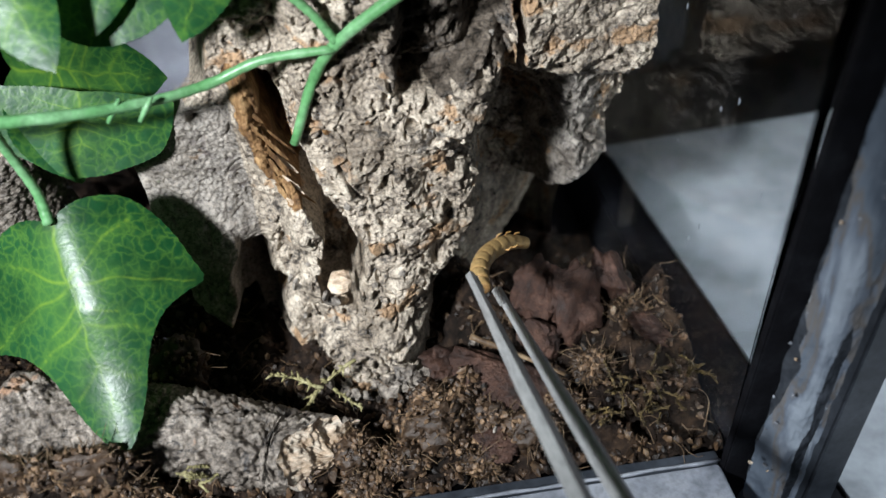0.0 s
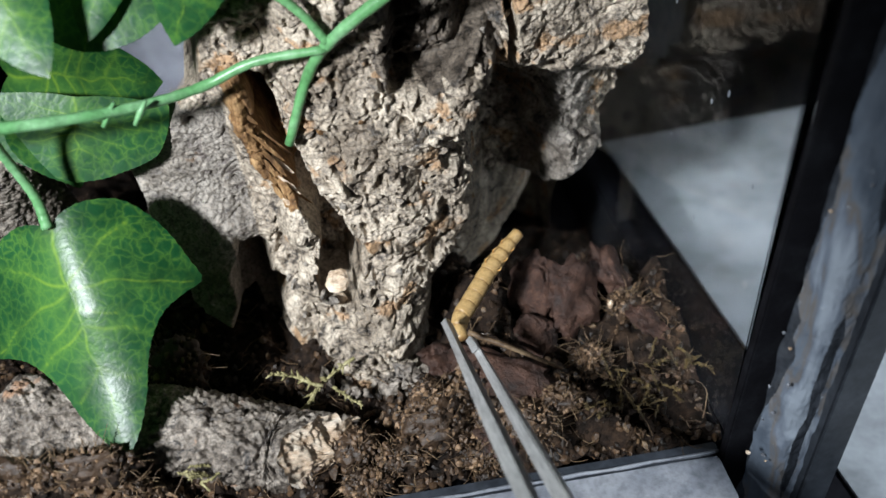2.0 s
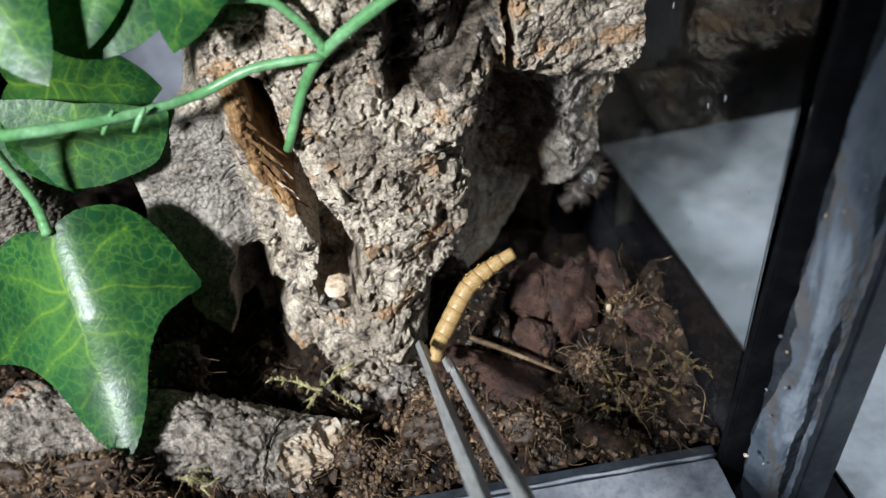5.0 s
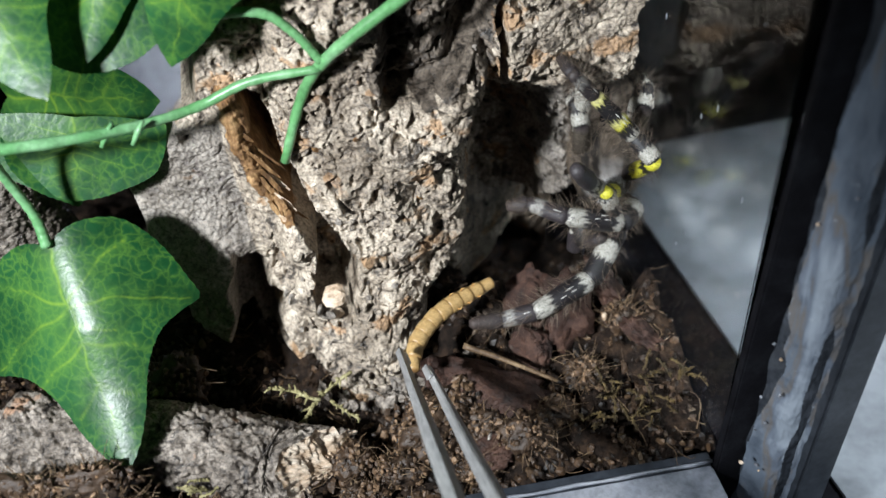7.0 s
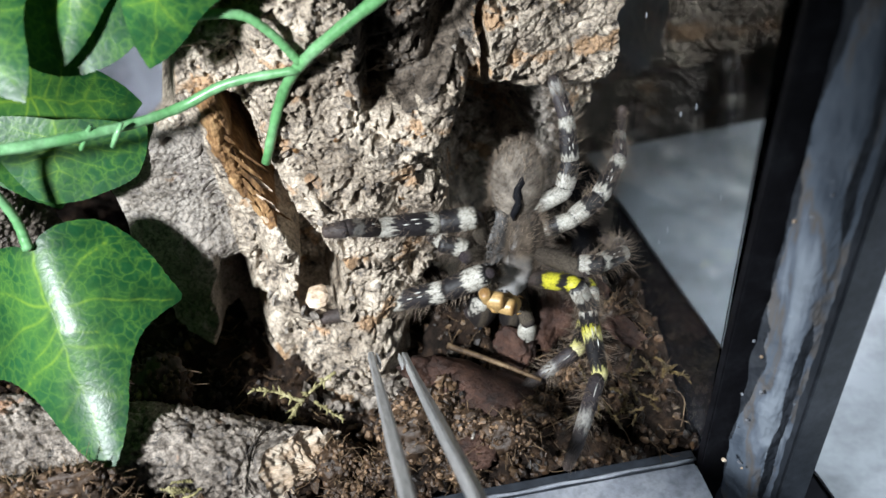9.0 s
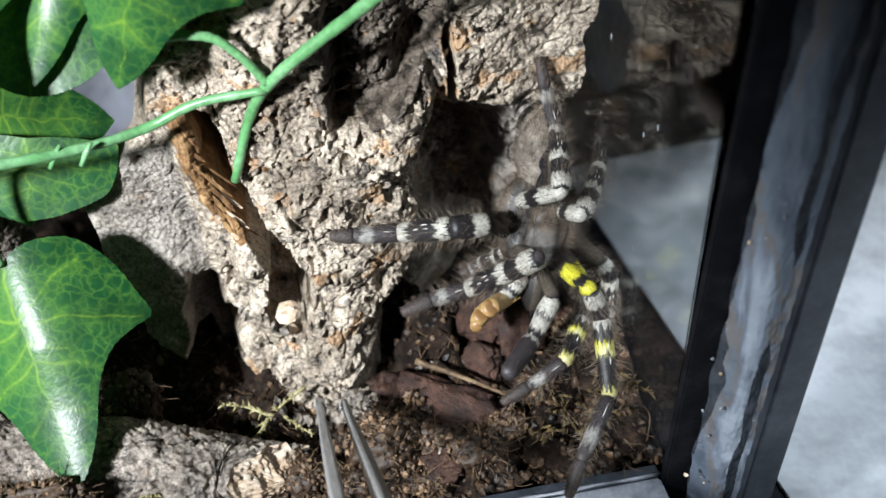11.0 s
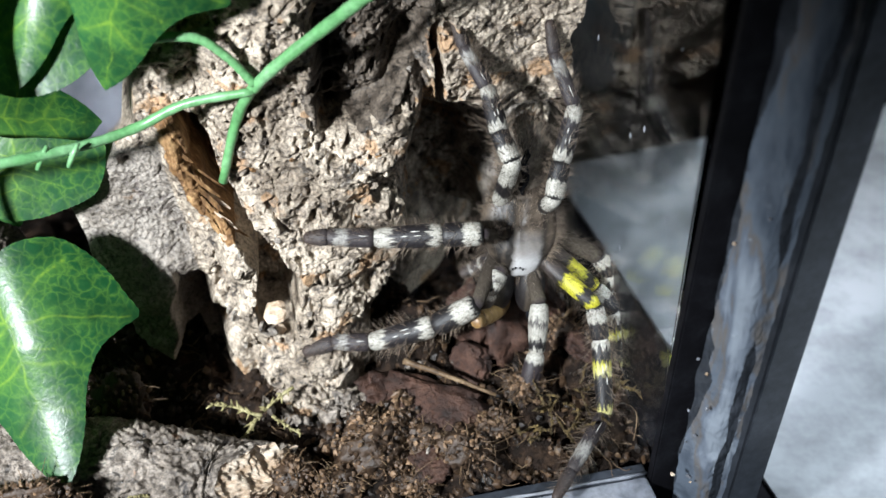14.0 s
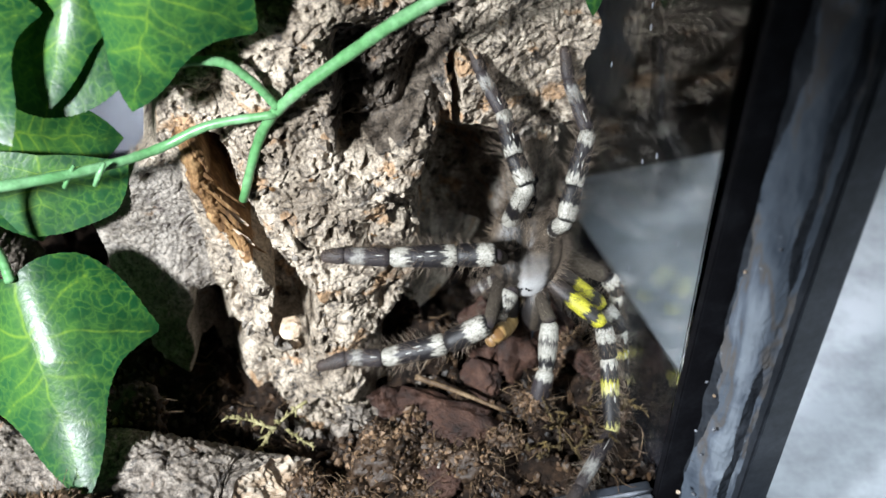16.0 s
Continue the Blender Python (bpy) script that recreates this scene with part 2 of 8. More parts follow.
def spline(points, count):
    """Catmull-Rom through points, count places."""
    p = [Vector(q) for q in points]
    p = [2 * p[0] - p[1], *p, 2 * p[-1] - p[-2]]
    out = []
    for i in range(count):
        s = i / (count - 1) * (len(p) - 3)
        k = min(int(s), len(p) - 4)
        f = s - k
        a, b, c, d = p[k:k + 4]
        out.append(0.5 * (2 * b + (c - a) * f + (2 * a - 5 * b + 4 * c - d) * f * f + (3 * b - a - 3 * c + d) * f ** 3))
    return out


def tube(points, radii, sides=10, bm=None, caps=True):
    """A tube along points with a radius at each."""
    bm = bm or bmesh.new()
    rings, side = [], None
    for i, p in enumerate(points):
        way = (points[min(i + 1, len(points) - 1)] - points[max(i - 1, 0)]).normalized()
        if side is None:
            side = way.orthogonal().normalized()
        side = (side - way * side.dot(way)).normalized()
        other = way.cross(side)
        rings.append([bm.verts.new(p + (side * math.cos(a) + other * math.sin(a)) * radii[i]) for a in (2 * math.pi * k / sides for k in range(sides))])
    for r0, r1 in zip(rings, rings[1:]):
        for k in range(sides):
            bm.faces.new((r0[k], r0[(k + 1) % sides], r1[(k + 1) % sides], r1[k]))
    if caps:
        bm.faces.new(rings[0][::-1])
        bm.faces.new(rings[-1])
    return bm


def sheet(xs, ys, place, mat, name, parent=None, label="", deepest=9.0):
    """A grid mesh; place(i, j) gives each vertex."""
    nx, ny = xs, ys
    verts = [place(i, j) for j in range(ny) for i in range(nx)]
    faces = [(j * nx + i, j * nx + i + 1, (j + 1) * nx + i + 1, (j + 1) * nx + i) for j in range(ny - 1) for i in range(nx - 1)]
    faces = [f for f in faces if max(verts[k][1] for k in f) < deepest]
    me = bpy.data.meshes.new(name)
    me.from_pydata(verts, [], faces)
    me.materials.append(mat)
    me.polygons.foreach_set("use_smooth", [True] * len(faces))
    ob = new(name, me)
    if parent:
        ob.parent = parent
    return tagged(ob, label)


def smooth(a, b, v):
    f = min(1.0, max(0.0, (v - a) / (b - a)))
    return f * f * (3 - 2 * f)


def along(v, *stops):
    """Straight-line look-up through (place, value) stops."""
    if v <= stops[0][0]:
        return stops[0][1]
    for (a, p), (b, q) in zip(stops, stops[1:]):
        if v <= b:
            return p + (q - p) * (v - a) / (b - a)
    return stops[-1][1]


def lump(x, y, z, scale):
    return noise.noise(Vector((x * scale, y * scale, z * scale)))


def plates(x, y, z, scale):
    """Cork plates: a height for each cell and the distance to its edge."""
    d, p = noise.voronoi(Vector((x * scale, y * scale, z * scale)))
    return noise.cell(p[0] * 7.3), d[1] - d[0]


# ---- the tank ----
tank_floor = part("tank_floor", box(-0.165, 0.132, 0.150, 0.430, -0.055, -0.045), M_BLACK, smooth=False)
tagged(tank_floor, "black plastic base of the terrarium", "terrarium base", kind="structure")
side_glass = part("glass_wall_side", box(0.1250, 0.1285, 0.1835, 0.420, -0.045, 0.300, 0.0004), M_GLASS, smooth=False)
side_glass.visible_shadow = False
tagged(side_glass, "clear smudged acrylic side wall of the terrarium", "glass wall", kind="structure")
back_glass = part("glass_wall_back", box(-0.165, 0.1245, 0.4165, 0.420, -0.045, 0.300, 0.0004), M_GLASS, smooth=False)
back_glass.visible_shadow = False
tagged(back_glass, "clear acrylic back wall of the terrarium", "glass wall", kind="structure")
left_glass = part("glass_wall_left", box(-0.165, -0.1615, 0.186, 0.416, -0.045, 0.300, 0.0004), M_GLASS, smooth=False)
left_glass.visible_shadow = False
tagged(left_glass, "clear acrylic far side wall of the terrarium", "glass wall", kind="structure")
rim = part("base_rim", box(0.1290, 0.136, 0.180, 0.430, -0.055, -0.018, 0.001), M_BLACK, smooth=False)
tagged(rim, "black base rim along the clear side wall", "rim", kind="structure")
rim_back = part("base_rim", box(-0.165, 0.136, 0.4205, 0.4295, -0.055, -0.022, 0.001), M_BLACK, smooth=False)
tagged(rim_back, "black base rim along the clear back wall", "rim", kind="structure")

front = thing("front_ledge", "grey translucent plastic ledge along the open front with a shiny edge", "ledge", (0, 0, 0), kind="structure")
part("ledge_top", box(-0.165, 0.1215, 0.110, 0.1795, -0.050, -0.0155, 0.0008), M_LEDGE, front, smooth=False)
part("ledge_edge", box(-0.165, 0.1215, 0.1797, 0.1835, -0.050, -0.0140, 0.0006), M_OUTER, front, "dark shiny lip of the ledge", smooth=False)
part("ledge_bead", tube([Vector((-0.165 + 0.2865 * k / 40, 0.1797 + 0.0002 * math.sin(k * 1.9), -0.0145)) for k in range(41)], [0.0006 + 0.00015 * math.sin(k * 2.3) for k in range(41)], 6), M_LEDGE, front, "bright glued edge")

# the corner: black stile, silicone seam, dark outer profile
TILT = Matrix.Translation((0.1222, 0.177, 0.05)) @ Matrix.Rotation(radians(3), 4, "X")


def leaning(bm):
    bmesh.ops.transform(bm, matrix=TILT, verts=bm.verts)
    return bm


corner = thing("corner_post", "black corner post of the terrarium with a smeared silicone seam", "post", kind="structure")
part("stile", leaning(box(0.0, 0.0090, -0.003, 0.0006, -0.09, 0.25, 0.0005)), M_BLACK, corner, smooth=False)
seam = bmesh.new()
bmesh.ops.create_grid(seam, x_segments=60, y_segments=520, size=0.5)
for v in seam.verts:
    x, z = v.co.x + 0.5, v.co.y
    w = 0.0058 + 0.0020 * lump(0, 1.3, z * 14, 1) + 0.0006 * lump(4, 1.3, z * 60, 1)
    h = math.sin(math.pi * min(max(x, 0.0), 1.0)) ** 2
    v.co = (0.0072 + x * 0.0122 + 0.0012 * lump(2.0, x, z * 30, 1), -0.004 - 0.010 * x - 0.0025 * h - 0.0005 * lump(x * 5, 3.1, z * 55, 1) - 0.0003 * lump(x * 14, 7.1, z * 160, 1) - 0.2 * (w - 0.0058), z * 0.34 + 0.08)
# a bare dark groove runs between the main bead and its thin outer edge
for f in seam.faces:
    p = f.calc_center_median()
    u = (p.x - 0.0072) / 0.0122
    mid = 0.74 + 0.14 * lump(1.0, 5.0, p.z * 45, 1)
    if abs(u - mid) < 0.11 * smooth(-0.25, 0.15, lump(3.0, 2.0, p.z * 28, 1)) or u < 0.08 + 0.20 * lump(6.0, 2.0, p.z * 26, 1) + 0.06 * lump(6.0, 8.0, p.z * 150, 1):
        f.material_index = 1
bead = part("silicone_seam", leaning(seam), M_SILICONE, corner, "bluish grey silicone smears and trapped dirt")
bead.data.materials.append(M_OUTER)
part("outer_profile", leaning(box(0.0190, 0.0292, -0.017, -0.011, -0.09, 0.25, 0.0008)), M_OUTER, corner, smooth=False)

# ---- outside the tank ----
table = part("table", box(-0.9, 1.2, -0.5, 1.1, -0.10, -0.058, 0.003), M_DARK, smooth=False)
tagged(table, "dark table top under and behind the terrarium", "table", kind="structure")
paper = bmesh.new()
bmesh.ops.create_grid(paper, x_segments=2, y_segments=2, size=0.5)
bmesh.ops.translate(paper, vec=(0.5, -0.5, 0), verts=paper.verts)
bmesh.ops.scale(paper, vec=(0.9, 0.62, 1), verts=paper.verts)
bmesh.ops.solidify(paper, geom=paper.faces[:], thickness=0.0015)
bmesh.ops.rotate(paper, matrix=Matrix.Rotation(radians(4.5), 3, "Z"), verts=paper.verts)
bmesh.ops.translate(paper, vec=(0.1612, 0.4040, -0.056), verts=paper.verts)
tagged(part("grey_board", paper, M_TABLE, smooth=False), "smooth grey board lying beside the terrarium", "board")
tagged(part("white_box", box(-0.0845, 0.030, 0.470, 0.60, -0.058, 0.16, 0.002), M_LILAC, smooth=False), "pale lilac box standing behind the terrarium", "box")
tagged(part("slate_box", box(0.165, 0.226, 0.46, 0.60, -0.058, 0.25, 0.012), M_SLATE, smooth=False), "slate grey box behind the clear back wall", "box")
for nm, b in (("wall_back", (-1.5, 1.5, 1.5, 1.6, -0.8, 1.7)), ("wall_left", (-1.6, -1.5, -1.5, 1.5, -0.8, 1.7)), ("wall_right", (1.5, 1.6, -1.5, 1.5, -0.8, 1.7)), ("wall_front", (-1.5, 1.5, -1.6, -1.5, -0.8, 1.7))):
    tagged(part(nm, box(*b), M_SLATE, smooth=False), "plain grey room wall", "wall", kind="structure")
tagged(part("ceiling", box(-1.5, 1.5, -1.5, 1.5, 1.7, 1.8), M_WHITE, smooth=False), "plain white ceiling", "ceiling", kind="structure")
tagged(part("floor", box(-1.5, 1.5, -1.5, 1.5, -0.9, -0.8), M_DARK, smooth=False), "dark room floor", "floor", kind="structure")

# ---- soil ----


def soil_height(x, y):
    z = along(y, (0.18, -0.017), (0.195, -0.011), (0.215, -0.004), (0.24, 0.000), (0.27, 0.004), (0.32, 0.004), (0.40, -0.030))
    z += 0.0060 * lump(x, y, 0, 55) + 0.0050 * lump(x, y, 5, 130) - 0.006 * smooth(0.1, 0.5, lump(x, y, 15, 75))
    z += 0.009 * math.exp(-((x - 0.040) ** 2 + (y - 0.205) ** 2) / 0.00009)
    z += 0.027 * math.exp(-((x + 0.070) ** 2 / 0.0007 + (y - 0.188) ** 2 / 0.00006))
    z -= 0.012 * math.exp(-((x - 0.012) ** 2 / 0.0004 + (y - 0.218) ** 2 / 0.00008))
    z -= 0.010 * math.exp(-((x + 0.03) ** 2 / 0.0007 + (y - 0.235) ** 2 / 0.00012))
    z -= 0.012 * math.exp(-((x - 0.021) ** 2 / 0.00008 + (y - 0.204) ** 2 / 0.00012))
    z -= 0.008 * math.exp(-((x - 0.082) ** 2 / 0.00004 + (y - 0.195) ** 2 / 0.00003))
    z -= 0.010 * smooth(0.217, 0.232, y) * smooth(0.058, 0.046, x)
    z -= 0.044 * smooth(0.250, 0.260, y + 0.004 * lump(x, 3, 8, 120)) * smooth(0.060, 0.070, x)
    return z


def soil_place(i, j):
    x, y = -0.160 + 0.2845 * i / 420, 0.1845 + 0.230 * (j / 300) ** 1.3
    z = soil_height(x, y) + 0.0013 * abs(lump(x, y, 2, 420)) + 0.0008 * lump(x, y, 9, 900)
    return (x, y, z)


soil = sheet(421, 301, soil_place, M_SOIL, "ground")
tagged(soil, "damp dark brown coconut soil filling the tank floor", "soil", kind="structure")


def pebble(bm, place, size, rnd):
    """A crumb: a crumpled small icosphere."""
    r = bmesh.ops.create_icosphere(bm, subdivisions=2 if size > 0.0015 else 1, radius=1)
    turn = Euler((rnd.uniform(0, 6), rnd.uniform(0, 6), rnd.uniform(0, 6))).to_matrix()
    sx = Vector((rnd.uniform(0.7, 1.3), rnd.uniform(0.5, 1.1), rnd.uniform(0.4, 0.9)))
    off = rnd.uniform(0, 40)
    for v in r["verts"]:
        c = v.co * (1 + rnd.uniform(-0.12, 0.12) + 0.45 * lump(v.co.x + off, v.co.y, v.co.z, 1.6))
        v.co = Vector(place) + turn @ Vector((c.x * sx.x, c.y * sx.y, c.z * sx.z)) * size


def crumbs(name, mat, count, area, size, label, category, seed, lift=0.3):
    rnd = random.Random(seed)
    tpl = bmesh.new()
    bmesh.ops.create_icosphere(tpl, subdivisions=1, radius=1)
    tv, tf = [v.co.copy() for v in tpl.verts], [[v.index for v in f.verts] for f in tpl.faces]
    tpl.free()
    verts, faces = [], []
    for _ in range(count):
        x, y = area(rnd)
        s = size * rnd.uniform(0.4, 1.0) ** 1.6
        p = Vector((x, y, soil_height(x, y) + s * lift))
        turn = Euler((rnd.uniform(0, 6), rnd.uniform(0, 6), rnd.uniform(0, 6))).to_matrix()
        sc = Matrix.Diagonal((rnd.uniform(0.7, 1.4), rnd.uniform(0.5, 1.0), rnd.uniform(0.35, 0.9)))
        k = len(verts)
        verts += [p + turn @ (sc @ (v * (s * (1 + rnd.uniform(-0.35, 0.35))))) for v in tv]
        faces += [[i + k for i in f] for f in tf]
    me = bpy.data.meshes.new(name)
    me.from_pydata(verts, [], faces)
    me.materials.append(mat)
    return tagged(new(name, me), label, category, kind="stuff")


def fibres(name, mat, count, area, length, radius, label, category, seed, rise=0.3):
    rnd = random.Random(seed)
    bm = bmesh.new()
    for _ in range(count):
        x, y = area(rnd)
        p = Vector((x, y, soil_height(x, y) + rnd.uniform(0.0, 0.002)))
        way = Vector((rnd.uniform(-1, 1), rnd.uniform(-1, 1), rnd.uniform(-0.1, rise))).normalized()
        pts, n = [], 6
        step = length * rnd.uniform(0.4, 1.0) / n
        for k in range(n):
            pts.append(p.copy())
            way = (way + Vector((rnd.uniform(-1, 1), rnd.uniform(-1, 1), rnd.uniform(-1, 0.8))) * 0.35).normalized()
            p = p + way * step
            p.z = max(p.z, soil_height(p.x, p.y) + 0.0003)
        tube(pts, [radius * (1 - 0.6 * k / n) for k in range(n)], 4, bm, False)
    return tagged(part(name, bm, mat), label, category, kind="stuff")


crumbs("soil_crumbs", M_CRUMB, 4600, lambda r: (-0.11 + 0.234 * r.random() ** 1.25, 0.185 + 0.125 * r.random() ** 1.5), 0.0020, "crumbled coconut soil scattered over the tank floor", "soil crumbs", 1)
crumbs("soil_crumbs", M_COIR, 1300, lambda r: (r.gauss(0.040, 0.008), r.gauss(0.205, 0.006)), 0.0018, "clump of moist coir crumbs before the trunk", "soil crumbs", 2, 0.8)
crumbs("soil_crumbs", M_COIR, 2200, lambda r: (r.gauss(-0.068, 0.016), max(0.1855, r.gauss(0.191, 0.004))), 0.0017, "heap of coir crumbs before the log", "soil crumbs", 3, 0.8)
fibres("coir_fibres", M_FIBRE, 420, lambda r: (r.uniform(-0.09, 0.124), r.uniform(0.186, 0.28)), 0.014, 0.00022, "loose brown coconut fibres in the soil", "fibres", 4)
fibres("coir_fibres", M_FIBRE, 140, lambda r: (r.gauss(-0.062, 0.012), max(0.186, r.gauss(0.189, 0.003))), 0.012, 0.0002, "curly coir fibres before the log", "fibres", 5, 0.9)


def chip(place, turn, size, seed):
    """A flat chunk of bark with broken edges."""
    rnd = random.Random(seed)
    bm = bmesh.new()
    bmesh.ops.create_icosphere(bm, subdivisions=4, radius=1)
    off = rnd.uniform(0, 50)
    for v in bm.verts:
        c = v.co
        c = Vector([math.copysign(abs(q) ** 0.7, q) for q in c]) * 0.85
        d = 1 + 0.40 * lump(c.x + off, c.y, c.z, 1.4) + 0.22 * lump(c.x * 0.6 + off, c.y * 2, c.z * 2, 3) + 0.14 * noise.cell(Vector((c.x * 2 + off, c.y * 4, c.z * 4))) - 0.16 * abs(lump(c.x * 0.5, c.y * 2 + off, c.z * 2, 5))
        v.co = Vector((c.x * size[0], c.y * size[1], c.z * size[2])) * d
    bmesh.ops.transform(bm, matrix=pose(*place, *turn), verts=bm.verts)
    return bm


for place, turn, size, seed, label in (
    ((0.0900, 0.2345, 0.006), (58, 10, 18), (0.0105, 0.0145, 0.0055), 11, "reddish brown bark chunk standing in the soil"),
    ((0.0790, 0.2420, 0.007), (50, -15, -20), (0.0085, 0.0115, 0.0045), 12, "brown bark chunk leaning on another"),
    ((0.1060, 0.2440, 0.006), (45, 5, 60), (0.007, 0.010, 0.004), 13, "dark brown bark chunk by the side wall"),
    ((0.0620, 0.2125, -0.004), (24, 10, -22), (0.0185, 0.0105, 0.0050), 14, "flat brown bark slab lying on the soil"),
    ((0.0560, 0.1935, -0.0085), (24, 0, 10), (0.0075, 0.0062, 0.0022), 15, "pale brown bark flake near the front ledge"),
    ((0.1130, 0.2220, 0.001), (35, 0, 80), (0.006, 0.009, 0.003), 17, "small bark chunk by the side wall"),
    ((0.0450, 0.2230, -0.002), (30, 20, 30), (0.0085, 0.0065, 0.0035), 18, "dark bark chunk at the foot of the trunk"),
    ((0.0750, 0.2250, 0.000), (40, 0, -40), (0.0080, 0.0075, 0.0030), 19, "brown bark chunk beside the slab"),
):
    tagged(part("bark_chip", chip(place, turn, size, seed), M_CHIP), label, "bark chip", "bark chips on the soil")
tagged(part("wood_stick", tube(spline([(0.0530, 0.2240, 0.0075), (0.0660, 0.2170, 0.0045), (0.0800, 0.2090, 0.0005)], 14), [0.0011 - 0.00004 * k for k in range(14)], 7), M_FIBRE), "thin pale stick lying on the soil", "stick")


def clump(place, size, seed, label):
    """A knot of coir: a crumpled core stuck over with crumbs and fibres."""
    rnd = random.Random(seed)
    t = thing("soil_clump", label, "soil clump", group="clumps of coir soil")
    bm = bmesh.new()
    bmesh.ops.create_icosphere(bm, subdivisions=4, radius=1)
    for v in bm.verts:
        c = v.co.copy()
        d = 1 + 0.35 * lump(c.x + seed, c.y, c.z, 1.5) + 0.30 * lump(c.x + seed, c.y, c.z, 4) - 0.25 * abs(lump(c.x, c.y + seed, c.z, 8)) + 0.10 * lump(c.x + seed, c.y, c.z, 15)
        v.co = Vector(place) + Vector((c.x * size[0], c.y * size[1], c.z * size[2])) * d
    part("core", bm, M_COIR, t)
    bm = bmesh.new()
    for _ in range(260):
        d = Vector([rnd.gauss(0, 1) for _ in range(3)]).normalized()
        pebble(bm, Vector(place) + Vector((d.x * size[0], d.y * size[1], d.z * size[2])) * rnd.uniform(0.85, 1.12), rnd.uniform(0.0004, 0.0013), rnd)
    tagged(part("crumb_layer", bm, M_COIR, t, smooth=False), kind="stuff")
    bm = bmesh.new()
    for _ in range(80):
        d = Vector([rnd.gauss(0, 1) for _ in range(3)]).normalized()
        p = Vector(place) + Vector((d.x * size[0], d.y * size[1], d.z * size[2])) * 0.9
        w = (d + Vector([rnd.gauss(0, 0.8) for _ in range(3)])).normalized()
        q = Vector([rnd.gauss(0, 0.7) for _ in range(3)])
        ln = rnd.uniform(0.002, 0.007)
        tube([p, p + w * ln * 0.5, p + w * ln + q * ln * 0.3], [0.00016, 0.00014, 0.00006], 4, bm, False)
    tagged(part("fibre_fringe", bm, M_FIBRE, t, "loose coir fibres"), kind="stuff")


for place, size, seed, label in (
    ((0.0380, 0.2010, -0.0050), (0.0090, 0.0070, 0.0075), 31, "round knot of moist coir before the trunk"),
    ((0.0660, 0.1960, -0.0070), (0.0085, 0.0060, 0.0055), 32, "loose knot of coir by the bark flake"),
    ((0.0270, 0.1935, -0.0100), (0.0080, 0.0055, 0.0050), 33, "low knot of coir near the ledge"),
    ((0.0780, 0.2030, -0.0060), (0.0060, 0.0050, 0.0040), 34, "small knot of coir beside the moss"),
    ((-0.0600, 0.1900, 0.0110), (0.0130, 0.0045, 0.0075), 35, "fibrous knot of coir heaped before the branch"),
    ((-0.0800, 0.1905, 0.0110), (0.0100, 0.0045, 0.0075), 36, "fibrous knot of coir at the end of the branch"),
    ((-0.0370, 0.2290, 0.0060), (0.0085, 0.0070, 0.0110), 37, "mossy knot of coir between branch and trunk"),
    ((0.0900, 0.2120, -0.0010), (0.0060, 0.0055, 0.0040), 41, "crumbly knot of coir beside the stick"),
    ((0.0540, 0.2030, -0.0070), (0.0065, 0.0050, 0.0040), 42, "crumbly knot of coir before the slab"),
    ((0.0500, 0.1900, -0.0120), (0.0055, 0.0035, 0.0035), 43, "low crumbly knot of coir on the lip"),
    ((0.0130, 0.2000, -0.0090), (0.0060, 0.0060, 0.0045), 45, "crumbly knot of coir beside the log end"),
    ((0.1080, 0.2320, 0.0010), (0.0060, 0.0060, 0.0040), 46, "dark knot of coir by the side wall"),
    ((0.0150, 0.1880, -0.0120), (0.0070, 0.0040, 0.0035), 47, "low knot of coir under the log end"),
):
    clump(place, size, seed, label)
wb = bmesh.new()
pebble(wb, (0.0547, 0.1965, -0.0065), 0.0016, random.Random(9))
tagged(part("grey_pebble", wb, M_LOBE), "small pale grey grain near the front ledge", "pebble")
wb = bmesh.new()
pebble(wb, (0.1018, 0.2300, 0.0045), 0.0014, random.Random(5))
tagged(part("white_pebble", wb, M_CUT), "tiny white grain on the soil", "pebble")


def moss_sprig(bm, base, way, length, rnd, thick=0.00045):
    """A feathery sprig: a stalk with short side twigs."""
    pts, p, w = [], Vector(base), Vector(way).normalized()
    n = 9
    for k in range(n):
        pts.append(p.copy())
        w = (w + Vector([rnd.uniform(-1, 1) for _ in range(3)]) * 0.22).normalized()
        p = p + w * length / n
    tube(pts, [thick * (1 - 0.6 * k / n) for k in range(n)], 5, bm)
    for k in range(1, n):
        for _ in range(3):
            sw = (w * 0.8 + Vector([rnd.uniform(-1, 1) for _ in range(3)])).normalized()
            q = pts[k] + sw * length * rnd.uniform(0.06, 0.16)
            tube([pts[k], (pts[k] + q) / 2 + Vector((0, 0, 0.0003)), q], [thick * 0.8, thick * 0.6, thick * 0.25], 4, bm)


